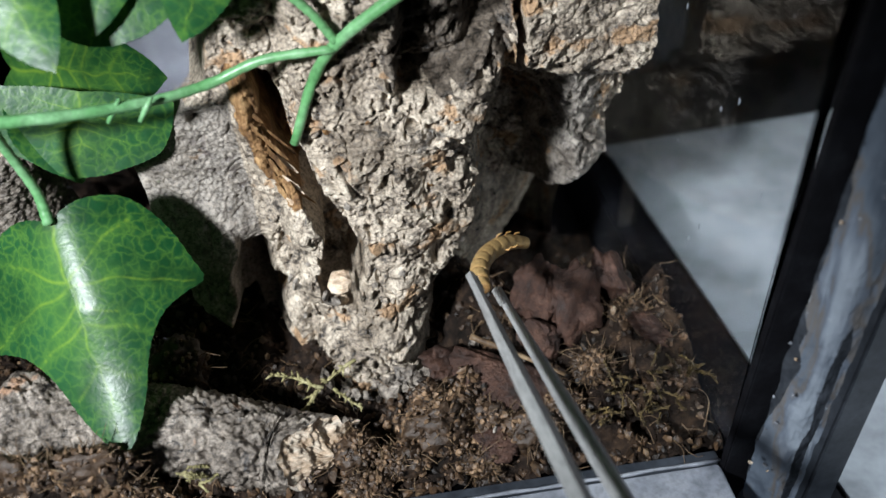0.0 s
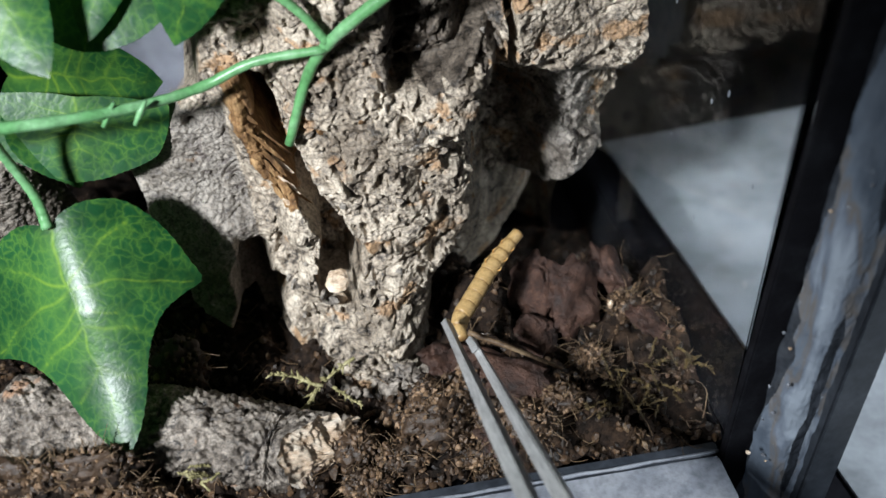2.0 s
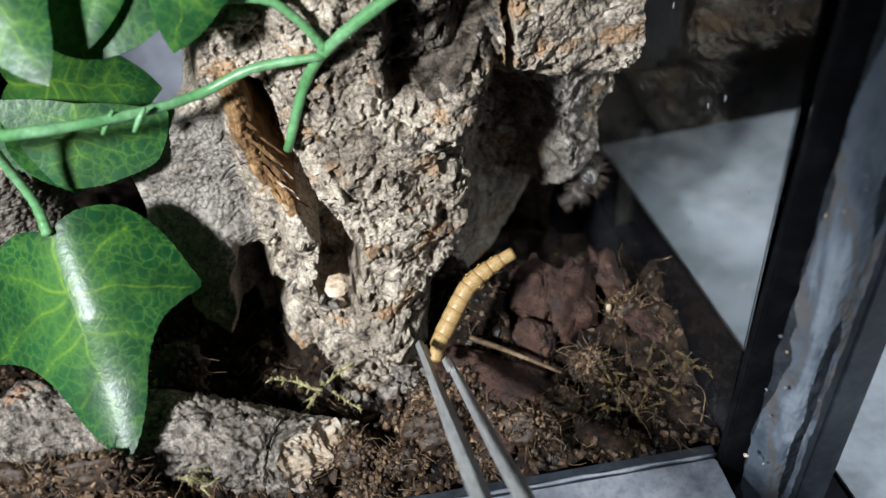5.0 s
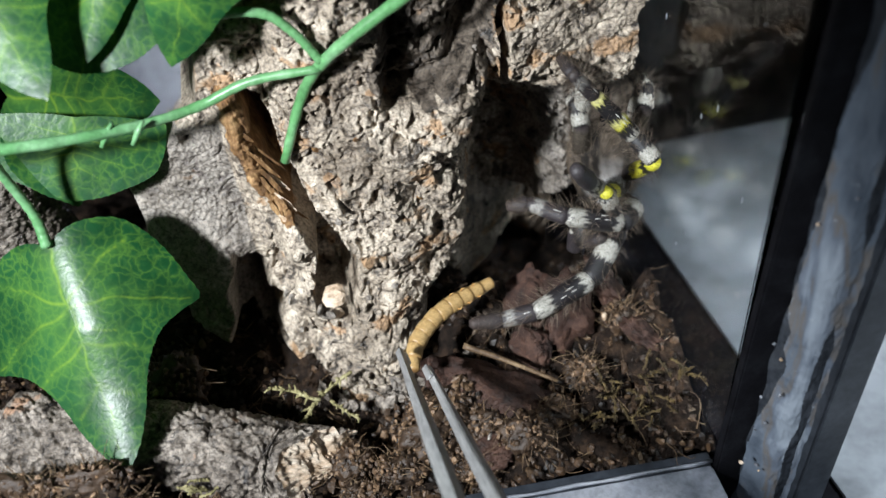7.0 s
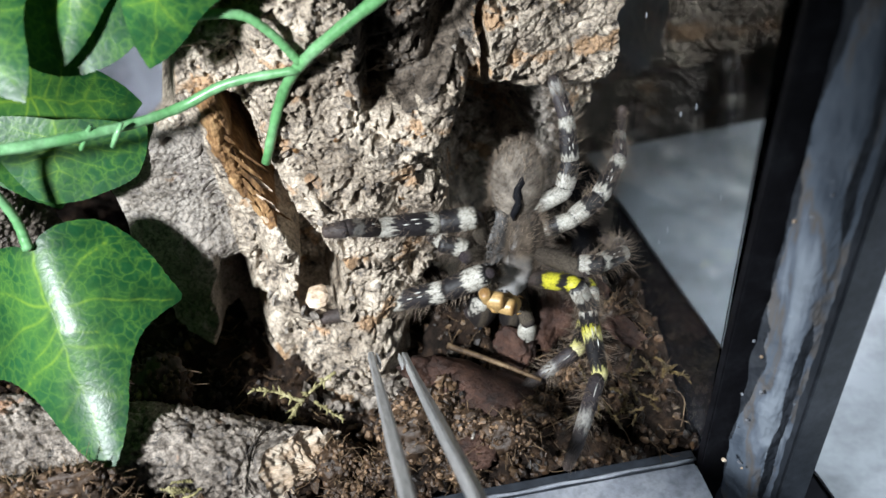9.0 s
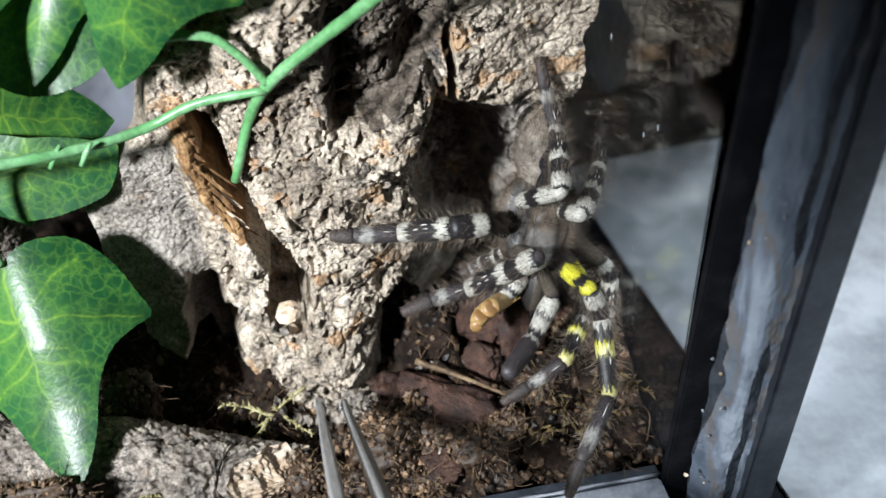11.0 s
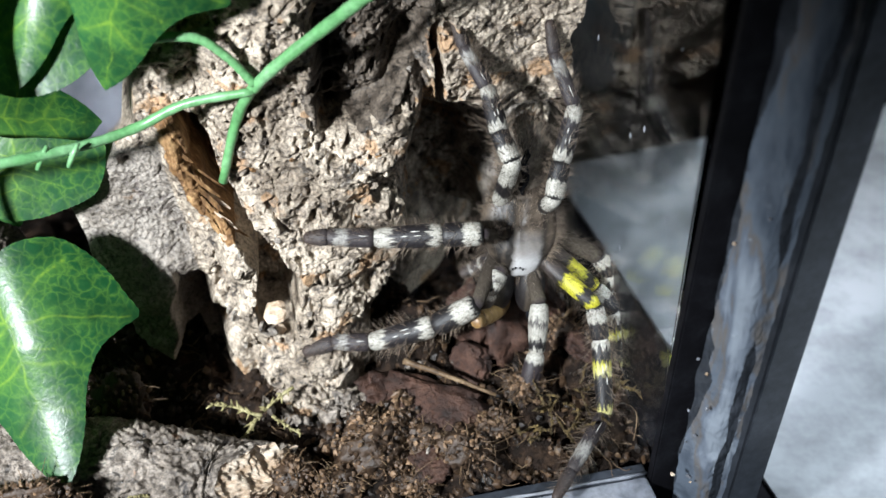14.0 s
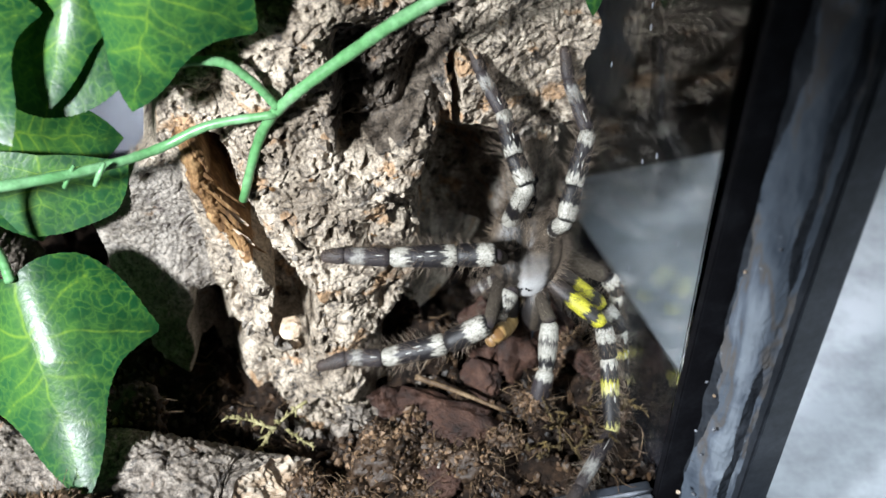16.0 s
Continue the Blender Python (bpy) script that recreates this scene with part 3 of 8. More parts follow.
rnd = random.Random(21)
for place, n, spread, length, mat, label in (
    ((0.1060, 0.196, -0.006), 13, 0.008, 0.010, M_MOSS, "tuft of dry golden moss by the front ledge"),
    ((0.1150, 0.206, -0.002), 9, 0.006, 0.011, M_MOSS, "tuft of dry moss against the side wall"),
    ((0.0960, 0.206, -0.003), 8, 0.005, 0.010, M_MOSS, "tuft of pale dry moss on the soil"),
    ((0.0880, 0.196, -0.008), 7, 0.005, 0.011, M_MOSS, "small tuft of dry moss near the ledge"),
    ((-0.0300, 0.1905, -0.001), 9, 0.003, 0.007, M_LICHEN, "yellowish moss growing under the log"),
):
    bm = bmesh.new()
    for _ in range(n):
        x, y = place[0] + rnd.gauss(0, spread * 0.5), max(0.187, place[1] + rnd.gauss(0, spread * 0.5))
        moss_sprig(bm, (x, y, max(place[2], soil_height(x, y)) + 0.001), (rnd.uniform(-1, 1), rnd.uniform(-1, 0.5), rnd.uniform(0.1, 0.8)), length * rnd.uniform(0.6, 1), rnd)
    tagged(part("moss_tuft", bm, mat), label, "moss", "moss tufts")
bm = bmesh.new()
moss_sprig(bm, (0.017, 0.226, 0.002), (-0.9, -0.35, -0.28), 0.020, rnd, 0.0007)
moss_sprig(bm, (0.006, 0.219, -0.001), (-0.9, 0.1, 0.05), 0.018, rnd, 0.0007)
moss_sprig(bm, (0.004, 0.218, -0.001), (-0.5, -0.5, -0.65), 0.013, rnd, 0.0008)
moss_sprig(bm, (0.009, 0.219, -0.002), (0.7, -0.4, -0.45), 0.012, rnd, 0.0006)
tagged(part("moss_twig", bm, M_LICHEN), "pale mossy twig caught at the foot of the trunk", "twig")

# ---- the cork trunk ----


def trunk_surface(x, z):
    """How far back the front of the cork trunk lies at x and height z."""
    # the middle rib
    lo = along(z, (-0.01, 0.004), (0.008, 0.001), (0.02, -0.001), (0.1, 0.001))
    hi = along(z, (-0.01, 0.046), (0.010, 0.047), (0.019, 0.0585), (0.05, 0.0640), (0.09, 0.0710), (0.2, 0.08)) + 0.002 * lump(0, 5, z, 110)
    mid, half = (lo + hi) / 2, (hi - lo) / 2
    front = 0.2355 + 0.10 * z
    s = (x - mid) / half
    rib = front + 0.012 * s * s + (0.020 * smooth(0.78, 1.15, s) + 0.035 * smooth(0.95, 1.25, s) + 0.20 * smooth(1.28, 1.45, s) if s > 0 else 0.011 * smooth(0.75, 1.2, -s))
    # the flaring foot
    rib -= 0.006 * smooth(0.012, -0.010, z) * math.exp(-s * s)
    # the smoother lobe beside it
    lobe = 0.2555 + 7.0 * max(0.0, abs(x + 0.014) - 0.006) ** 2 + 0.10 * max(0.0, z - 0.02)
    edge = along(z, (-0.01, -0.0225), (0.007, -0.0290), (0.022, -0.0340), (0.041, -0.0395), (0.058, -0.0420), (0.070, -0.029), (0.085, -0.0175), (0.105, -0.0135), (0.2, -0.014))
    lobe += 0.20 * smooth(0.0, -0.010, x - edge)
    rib += 0.20 * smooth(0.0, -0.008, x - edge)
    lobe += 0.006 * smooth(0.0, -0.015, z) + 0.007 * math.exp(-((x + 0.006) / 0.006) ** 2 - ((z - 0.008) / 0.016) ** 2)
    lobe += 0.20 * smooth(0.007, -0.001, z + 0.30 * (x + 0.024) + 0.003 * lump(x, 2, z, 110)) * smooth(-0.010, -0.014, x)
    lobe -= 0.25 * max(0.0, 0.045 - z) * smooth(-0.040, -0.015, x)
    # the plate on the other side, free below
    right = along(z, (0.010, 0.098), (0.022, 0.104), (0.030, 0.1125), (0.046, 0.1185), (0.058, 0.1170), (0.064, 0.1205), (0.07, 0.119), (0.2, 0.125))
    right += 0.0015 + 0.003 * lump(1, z, 0, 90)
    plate = 0.2765 + 0.66 * max(0.0, x - 0.098) + 0.10 * smooth(-0.002, 0.003, x - right) + 12.0 * max(0.0, x - 0.108) ** 2
    # the shaded valley between rib and plate, cut off aslant below
    plate += 0.022 * smooth(0.1000, 0.084, x + 0.003 * lump(x, z, 3, 80)) * smooth(0.092, 0.072, z + 0.006 * lump(x, 0, 2, 130))
    cut = along(x, (0.060, 0.024), (0.074, 0.0165), (0.083, 0.0125), (0.0885, 0.0150), (0.0995, 0.0205), (0.112, 0.0270)) + 0.003 * lump(x, 3, 2, 140)
    plate += 0.060 * smooth(cut + 0.003, cut - 0.003, z)
    plate -= 0.006 * smooth(0.086, 0.094, z)
    plate += 0.20 * smooth(0.040, 0.020, x)
    y = min(rib, lobe, plate)
    # a broad shoulder above
    foot = along(x, (-0.03, 0.060), (0.0, 0.074), (0.03, 0.090), (0.07, 0.086), (0.085, 0.078), (0.12, 0.070))
    y = min(y, 0.2595 + 0.12 * max(0.0, x - 0.06) + 0.35 * max(0.0, 0.0 - x) + 1.4 * max(0.0, foot - z) + 0.25 * smooth(0.0, -0.007, x - edge) + 0.10 * smooth(-0.003, 0.004, x - right))
    return y, rib, lobe


def groove_line(z):
    return along(z, (0.012, 0.0152), (0.022, 0.0152), (0.030, 0.0175), (0.0363, 0.0183), (0.0451, 0.0130), (0.0596, 0.0055), (0.0726, 0.0013), (0.088, -0.002))


def groove(x, z):
    g = groove_line(z)
    w = along(z, (0.012, 0.0062), (0.022, 0.0072), (0.032, 0.0070), (0.040, 0.0058), (0.06, 0.0046), (0.078, 0.0034))
    depth = smooth(0.010, 0.015, z) * smooth(0.090, 0.080, z)
    d = (x - g) / w
    return 0.028 * depth * smooth(1.0, 0.72, abs(d)) - 0.0055 * depth * smooth(0.030, 0.042, z) * math.exp(-((d + 2.1) / 0.95) ** 2)


def trunk_place(i, j):
    x, z = -0.056 + 0.186 * i / 560, -0.020 + 0.165 * j / 540
    wx, wz = x + 0.0035 * lump(x, 3.0, z, 70), z + 0.0035 * lump(x, 8.0, z, 70)
    y, rib, lobe = trunk_surface(wx, wz)
    rough = 0.25 if y == lobe else 1.0
    if y == lobe:
        rough = 0.25 + 0.75 * smooth(0.008, 0.0, rib - lobe)
    rough *= 1 - 0.55 * smooth(0.076, 0.084, x) * smooth(0.076, 0.086, z)
    y += (0.0045 * lump(x, 0, z, 45) + 0.0050 * lump(x, 20, z, 24)) * (0.4 + 0.6 * rough)
    bx, bz = x + 0.0050 * lump(x, 6, z, 120), z + 0.0040 * lump(x, 16, z, 120)
    c1, e1 = plates(bx, 0.5, bz * 1.25, 85)
    c2, e2 = plates(bx + 0.0022 * lump(x, 26, z, 300), 2.5, bz * 1.5, 270)
    c3, e3 = plates(bx, 4.5, bz * 1.3, 620)
    flaky = 0.25 + 0.75 * smooth(-0.15, 0.25, lump(x, 11, z, 42))
    broken = 0.20 + 0.80 * smooth(-0.05, 0.30, lump(x, 41, z, 62))
    y += rough * (-0.0024 * c1 * flaky + 0.0018 * smooth(0.09, 0.0, e1) * flaky - 0.0011 * c2 * broken + 0.0008 * smooth(0.12, 0.0, e2) * broken - 0.0004 * c3 * broken)
    y += rough * (0.0055 * abs(lump(x, 13, z, 55)) - 0.002 + 0.0026 * broken * abs(lump(bx, 4, bz * 1.4, 170)))
    y += rough * 0.0036 * (0.35 + 0.65 * broken) * smooth(0.20, 0.44, lump(bx, 31, bz * 1.3, 210)) + rough * 0.0016 * smooth(0.25, 0.45, lump(x, 37, z, 470))
    y += (0.3 + 0.7 * rough) * (0.0004 + 0.0006 * broken) * lump(x, 5, z, 520) + 0.0004 * lump(x, 5, z, 1100)
    # a hollow high on the rib, behind a slanting ridge, and the crack beside it
    ridge = along(x, (0.034, 0.078), (0.053, 0.083), (0.067, 0.095), (0.08, 0.112)) + 0.0025 * lump(x, 1, 7, 120)
    y += 0.016 * smooth(0.0, 0.005, z - ridge) * smooth(0.033, 0.040, x + 0.005 * lump(x, 51, z, 75)) * smooth(0.074, 0.062, x) * smooth(0.128, 0.112, z)
    crack = abs(x - 0.0742 - 0.0035 * lump(z, 4, 4, 75) - 0.02 * (z - 0.085))
    y += 0.013 * smooth(0.0018, 0.0006, crack) * smooth(0.074, 0.082, z) * smooth(0.112, 0.096, z)
    fold = rough * smooth(0.040, 0.062, x) * smooth(0.01, 0.03, z)
    y += fold * 0.0024 * noise.noise(Vector(((x + 0.5 * z) * 55, 3.3, (z - 0.6 * x) * 330)))
    y += groove(x + 0.0012 * lump(x, 2, z, 160), z)
    cave = abs(x + 0.0105 - 0.003 * lump(x, 9, z, 120)) / along(z, (-0.012, 0.0120), (0.010, 0.0085), (0.034, 0.0045))
    y += 0.022 * smooth(1.0, 0.55, cave) * smooth(0.036, 0.016, z)
    if x < -0.022 and y > 0.278:
        y = 0.40
    for hx, hz, hr, hd in ((0.052, 0.072, 0.012, -0.004), (0.022, 0.060, 0.012, -0.003), (0.030, 0.004, 0.010, -0.003), (0.065, 0.100, 0.006, 0.006), (0.030, 0.022, 0.0026, 0.004), (-0.003, 0.012, 0.0040, 0.012), (0.047, 0.030, 0.003, 0.004), (-0.0215, 0.0735, 0.0014, 0.005), (0.012, 0.094, 0.0025, 0.006), (0.060, 0.086, 0.0022, 0.006)):
        y += hd * math.exp(-((x - hx) ** 2 + (z - hz) ** 2) / hr ** 2)
    return (x, y, z)


trunk = thing("cork_stump", "upright grey cork bark trunk, cracked and flaking", "cork bark")
bark = sheet(561, 541, trunk_place, M_BARK, "bark", trunk, deepest=0.365)
bark.data.materials.append(M_LOBE)
bark.data.materials.append(M_HOLLOW_BARK)
bark.data.materials.append(M_TORN)
for face in bark.data.polygons:
    c = bark.data.vertices[face.vertices[0]].co
    if (c.x < -0.004 - 0.10 * max(0.0, c.z) and c.z < 0.078 and c.y > 0.246) or (c.x > 0.090 and c.z < 0.072 and c.y > 0.268 and c.y < 0.286):
        face.material_index = 1
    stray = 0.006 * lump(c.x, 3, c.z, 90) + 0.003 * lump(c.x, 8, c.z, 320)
    # darker bark over the hollow above the slanting ridge
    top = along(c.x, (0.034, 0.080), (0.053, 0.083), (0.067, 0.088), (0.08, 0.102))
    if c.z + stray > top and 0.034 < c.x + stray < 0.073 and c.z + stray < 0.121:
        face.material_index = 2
    if 0.046 < c.z + stray < 0.088 and -0.0105 < c.x - groove_line(c.z) + 0.4 * stray < 0.002:
        face.material_index = 3


def back_place(i, j):
    a, z = math.pi * (i / 80), -0.050 + 0.195 * j / 60
    r = 0.062 + 0.004 * lump(i * 0.1, j * 0.1, 0, 1)
    return (0.046 + r * math.cos(a), 0.320 + 1.0 * r * math.sin(a), z)


sheet(81, 61, back_place, M_BARK, "back_bark", trunk, "rough hollow back of the trunk")

# lid added above the view to block lamp light from the hollow trunk
lid = box(-0.012, 0.118, 0.262, 0.385, 0.139, 0.146, 0.002)
part("hollow_lid", lid, M_BARK, trunk, "unseen bark lid keeping lamp light out of the hollow")

# torn orange cork along the groove, and the crumbs stuck in the hole
rnd = random.Random(8)
for k in range(30):
    z = 0.083 - 0.039 * k / 29
    gx = groove_line(z) - rnd.uniform(0.0066, 0.0120) - 0.0010 * smooth(0.06, 0.08, z)
    y = trunk_surface(gx, z)[0] + groove(gx, z) + rnd.uniform(-0.0006, 0.0026)
    ln = rnd.uniform(0.004, 0.014)
    a, way = Vector((gx, y, z + ln / 2)), Vector((0.40 + rnd.uniform(-0.30, 0.30), rnd.uniform(-0.22, 0.16), -0.90))
    pts = [a + way * (ln * q / 5) + Vector((0, 0.0005 * math.sin(q * 1.3 + k), 0)) for q in range(6)]
    bm = tube(pts, [r * rnd.uniform(0.35, 0.75) for r in (0.0004, 0.0009, 0.0012, 0.0011, 0.0008, 0.0003)], 6)
    bmesh.ops.scale(bm, vec=(1.25, 0.45, 1.0), space=Matrix.Translation(-a), verts=bm.verts)
    part("torn_splinter", bm, M_CUT if k % 4 == 3 and k > 14 else M_TORN, trunk, "" if k else "torn orange cork splinter", smooth=False)
for place, size, mat in (((0.0150, 0.2405, 0.0220), 0.0036, M_CUT), ((0.0120, 0.2400, 0.0150), 0.0032, M_LOBE), ((0.0155, 0.2420, 0.0130), 0.0020, M_CUT), ((0.0100, 0.2385, 0.0185), 0.0018, M_LOG)):
    bm = bmesh.new()
    pebble(bm, place, size, rnd)
    part("cork_lump", bm, mat, trunk, "pale crumb of cork in the hole", smooth=False)
for k in range(60):
    x, z = rnd.uniform(-0.002, 0.065), rnd.uniform(0.0, 0.10)
    i, j = (x + 0.056) / 0.186 * 560, (z + 0.020) / 0.165 * 540
    p = Vector(trunk_place(i, j)) + Vector((0, -0.0004, 0))
    if p.y > 0.26:
        continue
    bm = bmesh.new()
    r = rnd.uniform(0.0009, 0.0024)
    ring = [bm.verts.new((math.cos(a) * r * rnd.uniform(0.6, 1.2), rnd.uniform(-0.0003, 0.0002), math.sin(a) * r * rnd.uniform(0.5, 1.0))) for a in (q * math.pi / 4 for q in range(8))]
    top = bm.faces.new(ring)
    ext = bmesh.ops.extrude_face_region(bm, geom=[top])
    bmesh.ops.translate(bm, vec=(0, 0.0012, 0), verts=[g for g in ext["geom"] if isinstance(g, bmesh.types.BMVert)])
    bmesh.ops.transform(bm, matrix=Matrix.Translation(p) @ pose(0, 0, 0, rnd.uniform(-35, 25), 0, rnd.uniform(-35, 35)), verts=bm.verts)
    bmesh.ops.recalc_face_normals(bm, faces=bm.faces)
    part("bark_flake", bm, rnd.choice((M_BARK, M_LOBE, M_TORN if k % 7 == 0 else M_BARK)), trunk, smooth=False)
part("wood_splinter", tube(spline([(0.066, 0.262, 0.0885), (0.0705, 0.264, 0.0915), (0.0760, 0.268, 0.0945)], 8), [0.0005, 0.0010, 0.0012, 0.0013, 0.0012, 0.0011, 0.0009, 0.0005], 5), M_CUT, trunk, "pale wood splinter in a crack")

# ---- the log in front, and bark behind ----


def log_piece(name, ends, radius, seed, label, mat, squash=1.0, slant=0.0, rows=210, sides=170):
    pts = spline(ends, rows)
    off = seed * 3.7
    verts, side = [], Vector((0, 0, 1))
    for i, p in enumerate(pts):
        way = (pts[min(i + 1, rows - 1)] - pts[max(i - 1, 0)]).normalized()
        s = (side - way * side.dot(way)).normalized()
        o = way.cross(s)
        f = i / (rows - 1)
        for k in range(sides):
            a = 2 * math.pi * k / sides
            d = s * math.cos(a) + o * math.sin(a) * squash
            q = p + d * radius
            r = radius * (1 + 0.10 * lump(q.x + off, q.y, q.z, 40) + 0.05 * lump(q.x, q.y + off, q.z, 95)) * (1 - 0.18 * smooth(0.05, 0.0, f) - 0.06 * smooth(0.85, 1.0, f))
            c1, e1 = plates(q.x * 0.8 + off, q.y, q.z, 130)
            r += 0.0006 * c1 - 0.0008 * smooth(0.12, 0, e1) - 0.0012 * abs(lump(q.x * 0.5 + off, q.y, q.z, 210)) + 0.0007 * lump(q.x + off, q.y, q.z, 520) + 0.0008 * lump(q.x, q.y + off, q.z, 1100) - 0.0012 * smooth(0.28, 0.48, lump(q.x + off, q.y + off, q.z, 330))
            shift = way * (0.0035 * lump(d.x * 2 + off, d.y * 2, d.z * 2, 1) * smooth(0.9, 1.0, f) - slant * max(-0.3, d.dot(Vector((0.0, -0.75, 0.66)))) * smooth(0.80, 1.0, f))
            verts.append(p + d * r + shift)
    faces = [(i * sides + k, i * sides + (k + 1) % sides, (i + 1) * sides + (k + 1) % sides, (i + 1) * sides + k) for i in range(rows - 1) for k in range(sides)]
    me = bpy.data.meshes.new(name)
    me.from_pydata(verts, [], faces)
    me.materials.append(mat)
    me.polygons.foreach_set("use_smooth", [True] * len(faces))
    base = thing(name, label, "log")
    ob = new("log_bark", me)
    ob.parent = base
    # the broken end: radial steps of pale fibre
    way = (pts[-1] - pts[-2]).normalized()
    rings, prev = 24, list(verts[-sides:])
    bm = bmesh.new()
    last = [bm.verts.new(v) for v in prev]
    for q in range(1, rings + 1):
        f = 1 - q / rings
        ring = []
        for k in range(sides):
            v = pts[-1] + (prev[k] - pts[-1]) * max(f, 0.02)
            v = v + way * (0.0016 * lump(v.x + off, v.y, v.z * 0.6, 330) + 0.0013 * lump(v.x * 1.5 + off, v.y * 1.5, v.z * 0.5, 800) - 0.0009)
            ring.append(bm.verts.new(v))
        for k in range(sides):
            bm.faces.new((last[k], last[(k + 1) % sides], ring[(k + 1) % sides], ring[k]))
        last = ring
    part("broken_end", bm, M_CUT, base, "pale broken wood end")
    return base


log_piece("fallen_branch", [(-0.088, 0.2210, 0.003), (-0.060, 0.2145, 0.002), (-0.030, 0.2075, -0.002), (0.0070, 0.1985, -0.0100)], 0.0130, 3, "grey weathered cork branch lying before the trunk", M_LOG, slant=0.017)
log_piece("cork_slab", [(-0.084, 0.30, -0.02), (-0.088, 0.298, 0.02), (-0.092, 0.296, 0.032), (-0.095, 0.297, 0.048)], 0.019, 5, "dark brown cork piece standing behind the ivy", M_LOG, 0.8)
crumbs("bark_crumbs", M_LOG, 150, lambda r: (r.gauss(0.034, 0.012), r.gauss(0.2270, 0.0035)), 0.0036, "grey bark crumbs piled at the foot of the trunk", "bark crumbs", 44, 0.9)


# smears and flecks on the clear side wall
rnd = random.Random(77)
for k in range(22):
    y, z = rnd.uniform(0.19, 0.33), rnd.uniform(0.02, 0.13)
    bm = bmesh.new()
    r = rnd.uniform(0.0002, 0.0007)
    n = 7
    ring = [bm.verts.new((0.1248, y + math.cos(a) * r * rnd.uniform(0.4, 1.0), z + math.sin(a) * r * rnd.uniform(0.6, 2.2))) for a in (q * 2 * math.pi / n for q in range(n))]
    top = bm.faces.new(ring)
    ext = bmesh.ops.extrude_face_region(bm, geom=[top])
    bmesh.ops.translate(bm, vec=(0.0002, 0, 0), verts=[g for g in ext["geom"] if isinstance(g, bmesh.types.BMVert)])
    part("fleck", bm, M_LEDGE, side_glass, "dried water fleck" if k == 0 else "", smooth=False)
for k in range(16):
    f = rnd.random()
    p = TILT @ Vector((rnd.uniform(0.002, 0.020), -0.0045 - 0.008 * rnd.random(), -0.06 + 0.12 * f))
    bm = bmesh.new()
    pebble(bm, p, rnd.uniform(0.0003, 0.0009), rnd)
    part("dirt_speck", bm, M_CUT if k % 4 == 0 else M_LEDGE, corner, smooth=False)

# ---- the ivy ----
HALF = ((0.0, 0.0), (0.06, -0.045), (0.16, -0.068), (0.286, -0.040), (0.37, 0.05), (0.425, 0.16), (0.462, 0.28), (0.485, 0.385), (0.40, 0.425), (0.31, 0.475), (0.235, 0.565), (0.185, 0.665), (0.145, 0.775), (0.08, 0.90), (0.0, 1.0))
BROAD = ((0.0, 0.0), (0.12, -0.02), (0.25, -0.02), (0.38, 0.0), (0.50, 0.02), (0.515, 0.16), (0.51, 0.32), (0.49, 0.48), (0.45, 0.64), (0.36, 0.76), (0.26, 0.85), (0.15, 0.94), (0.0, 1.0))
ROUND = ((0.0, 0.0), (0.20, -0.02), (0.42, 0.10), (0.52, 0.30), (0.53, 0.50), (0.47, 0.70), (0.33, 0.87), (0.15, 0.97), (0.0, 1.0))
VEINS = [((0.0, 0.0), (0.0, 1.0))] + [((0.0, a), (s * u, v)) for s in (-1, 1) for a, u, v in ((0.26, 0.46, 0.37), (0.24, 0.30, 0.06), (0.42, 0.25, 0.54), (0.60, 0.14, 0.72), (0.34, 0.16, 0.44))]


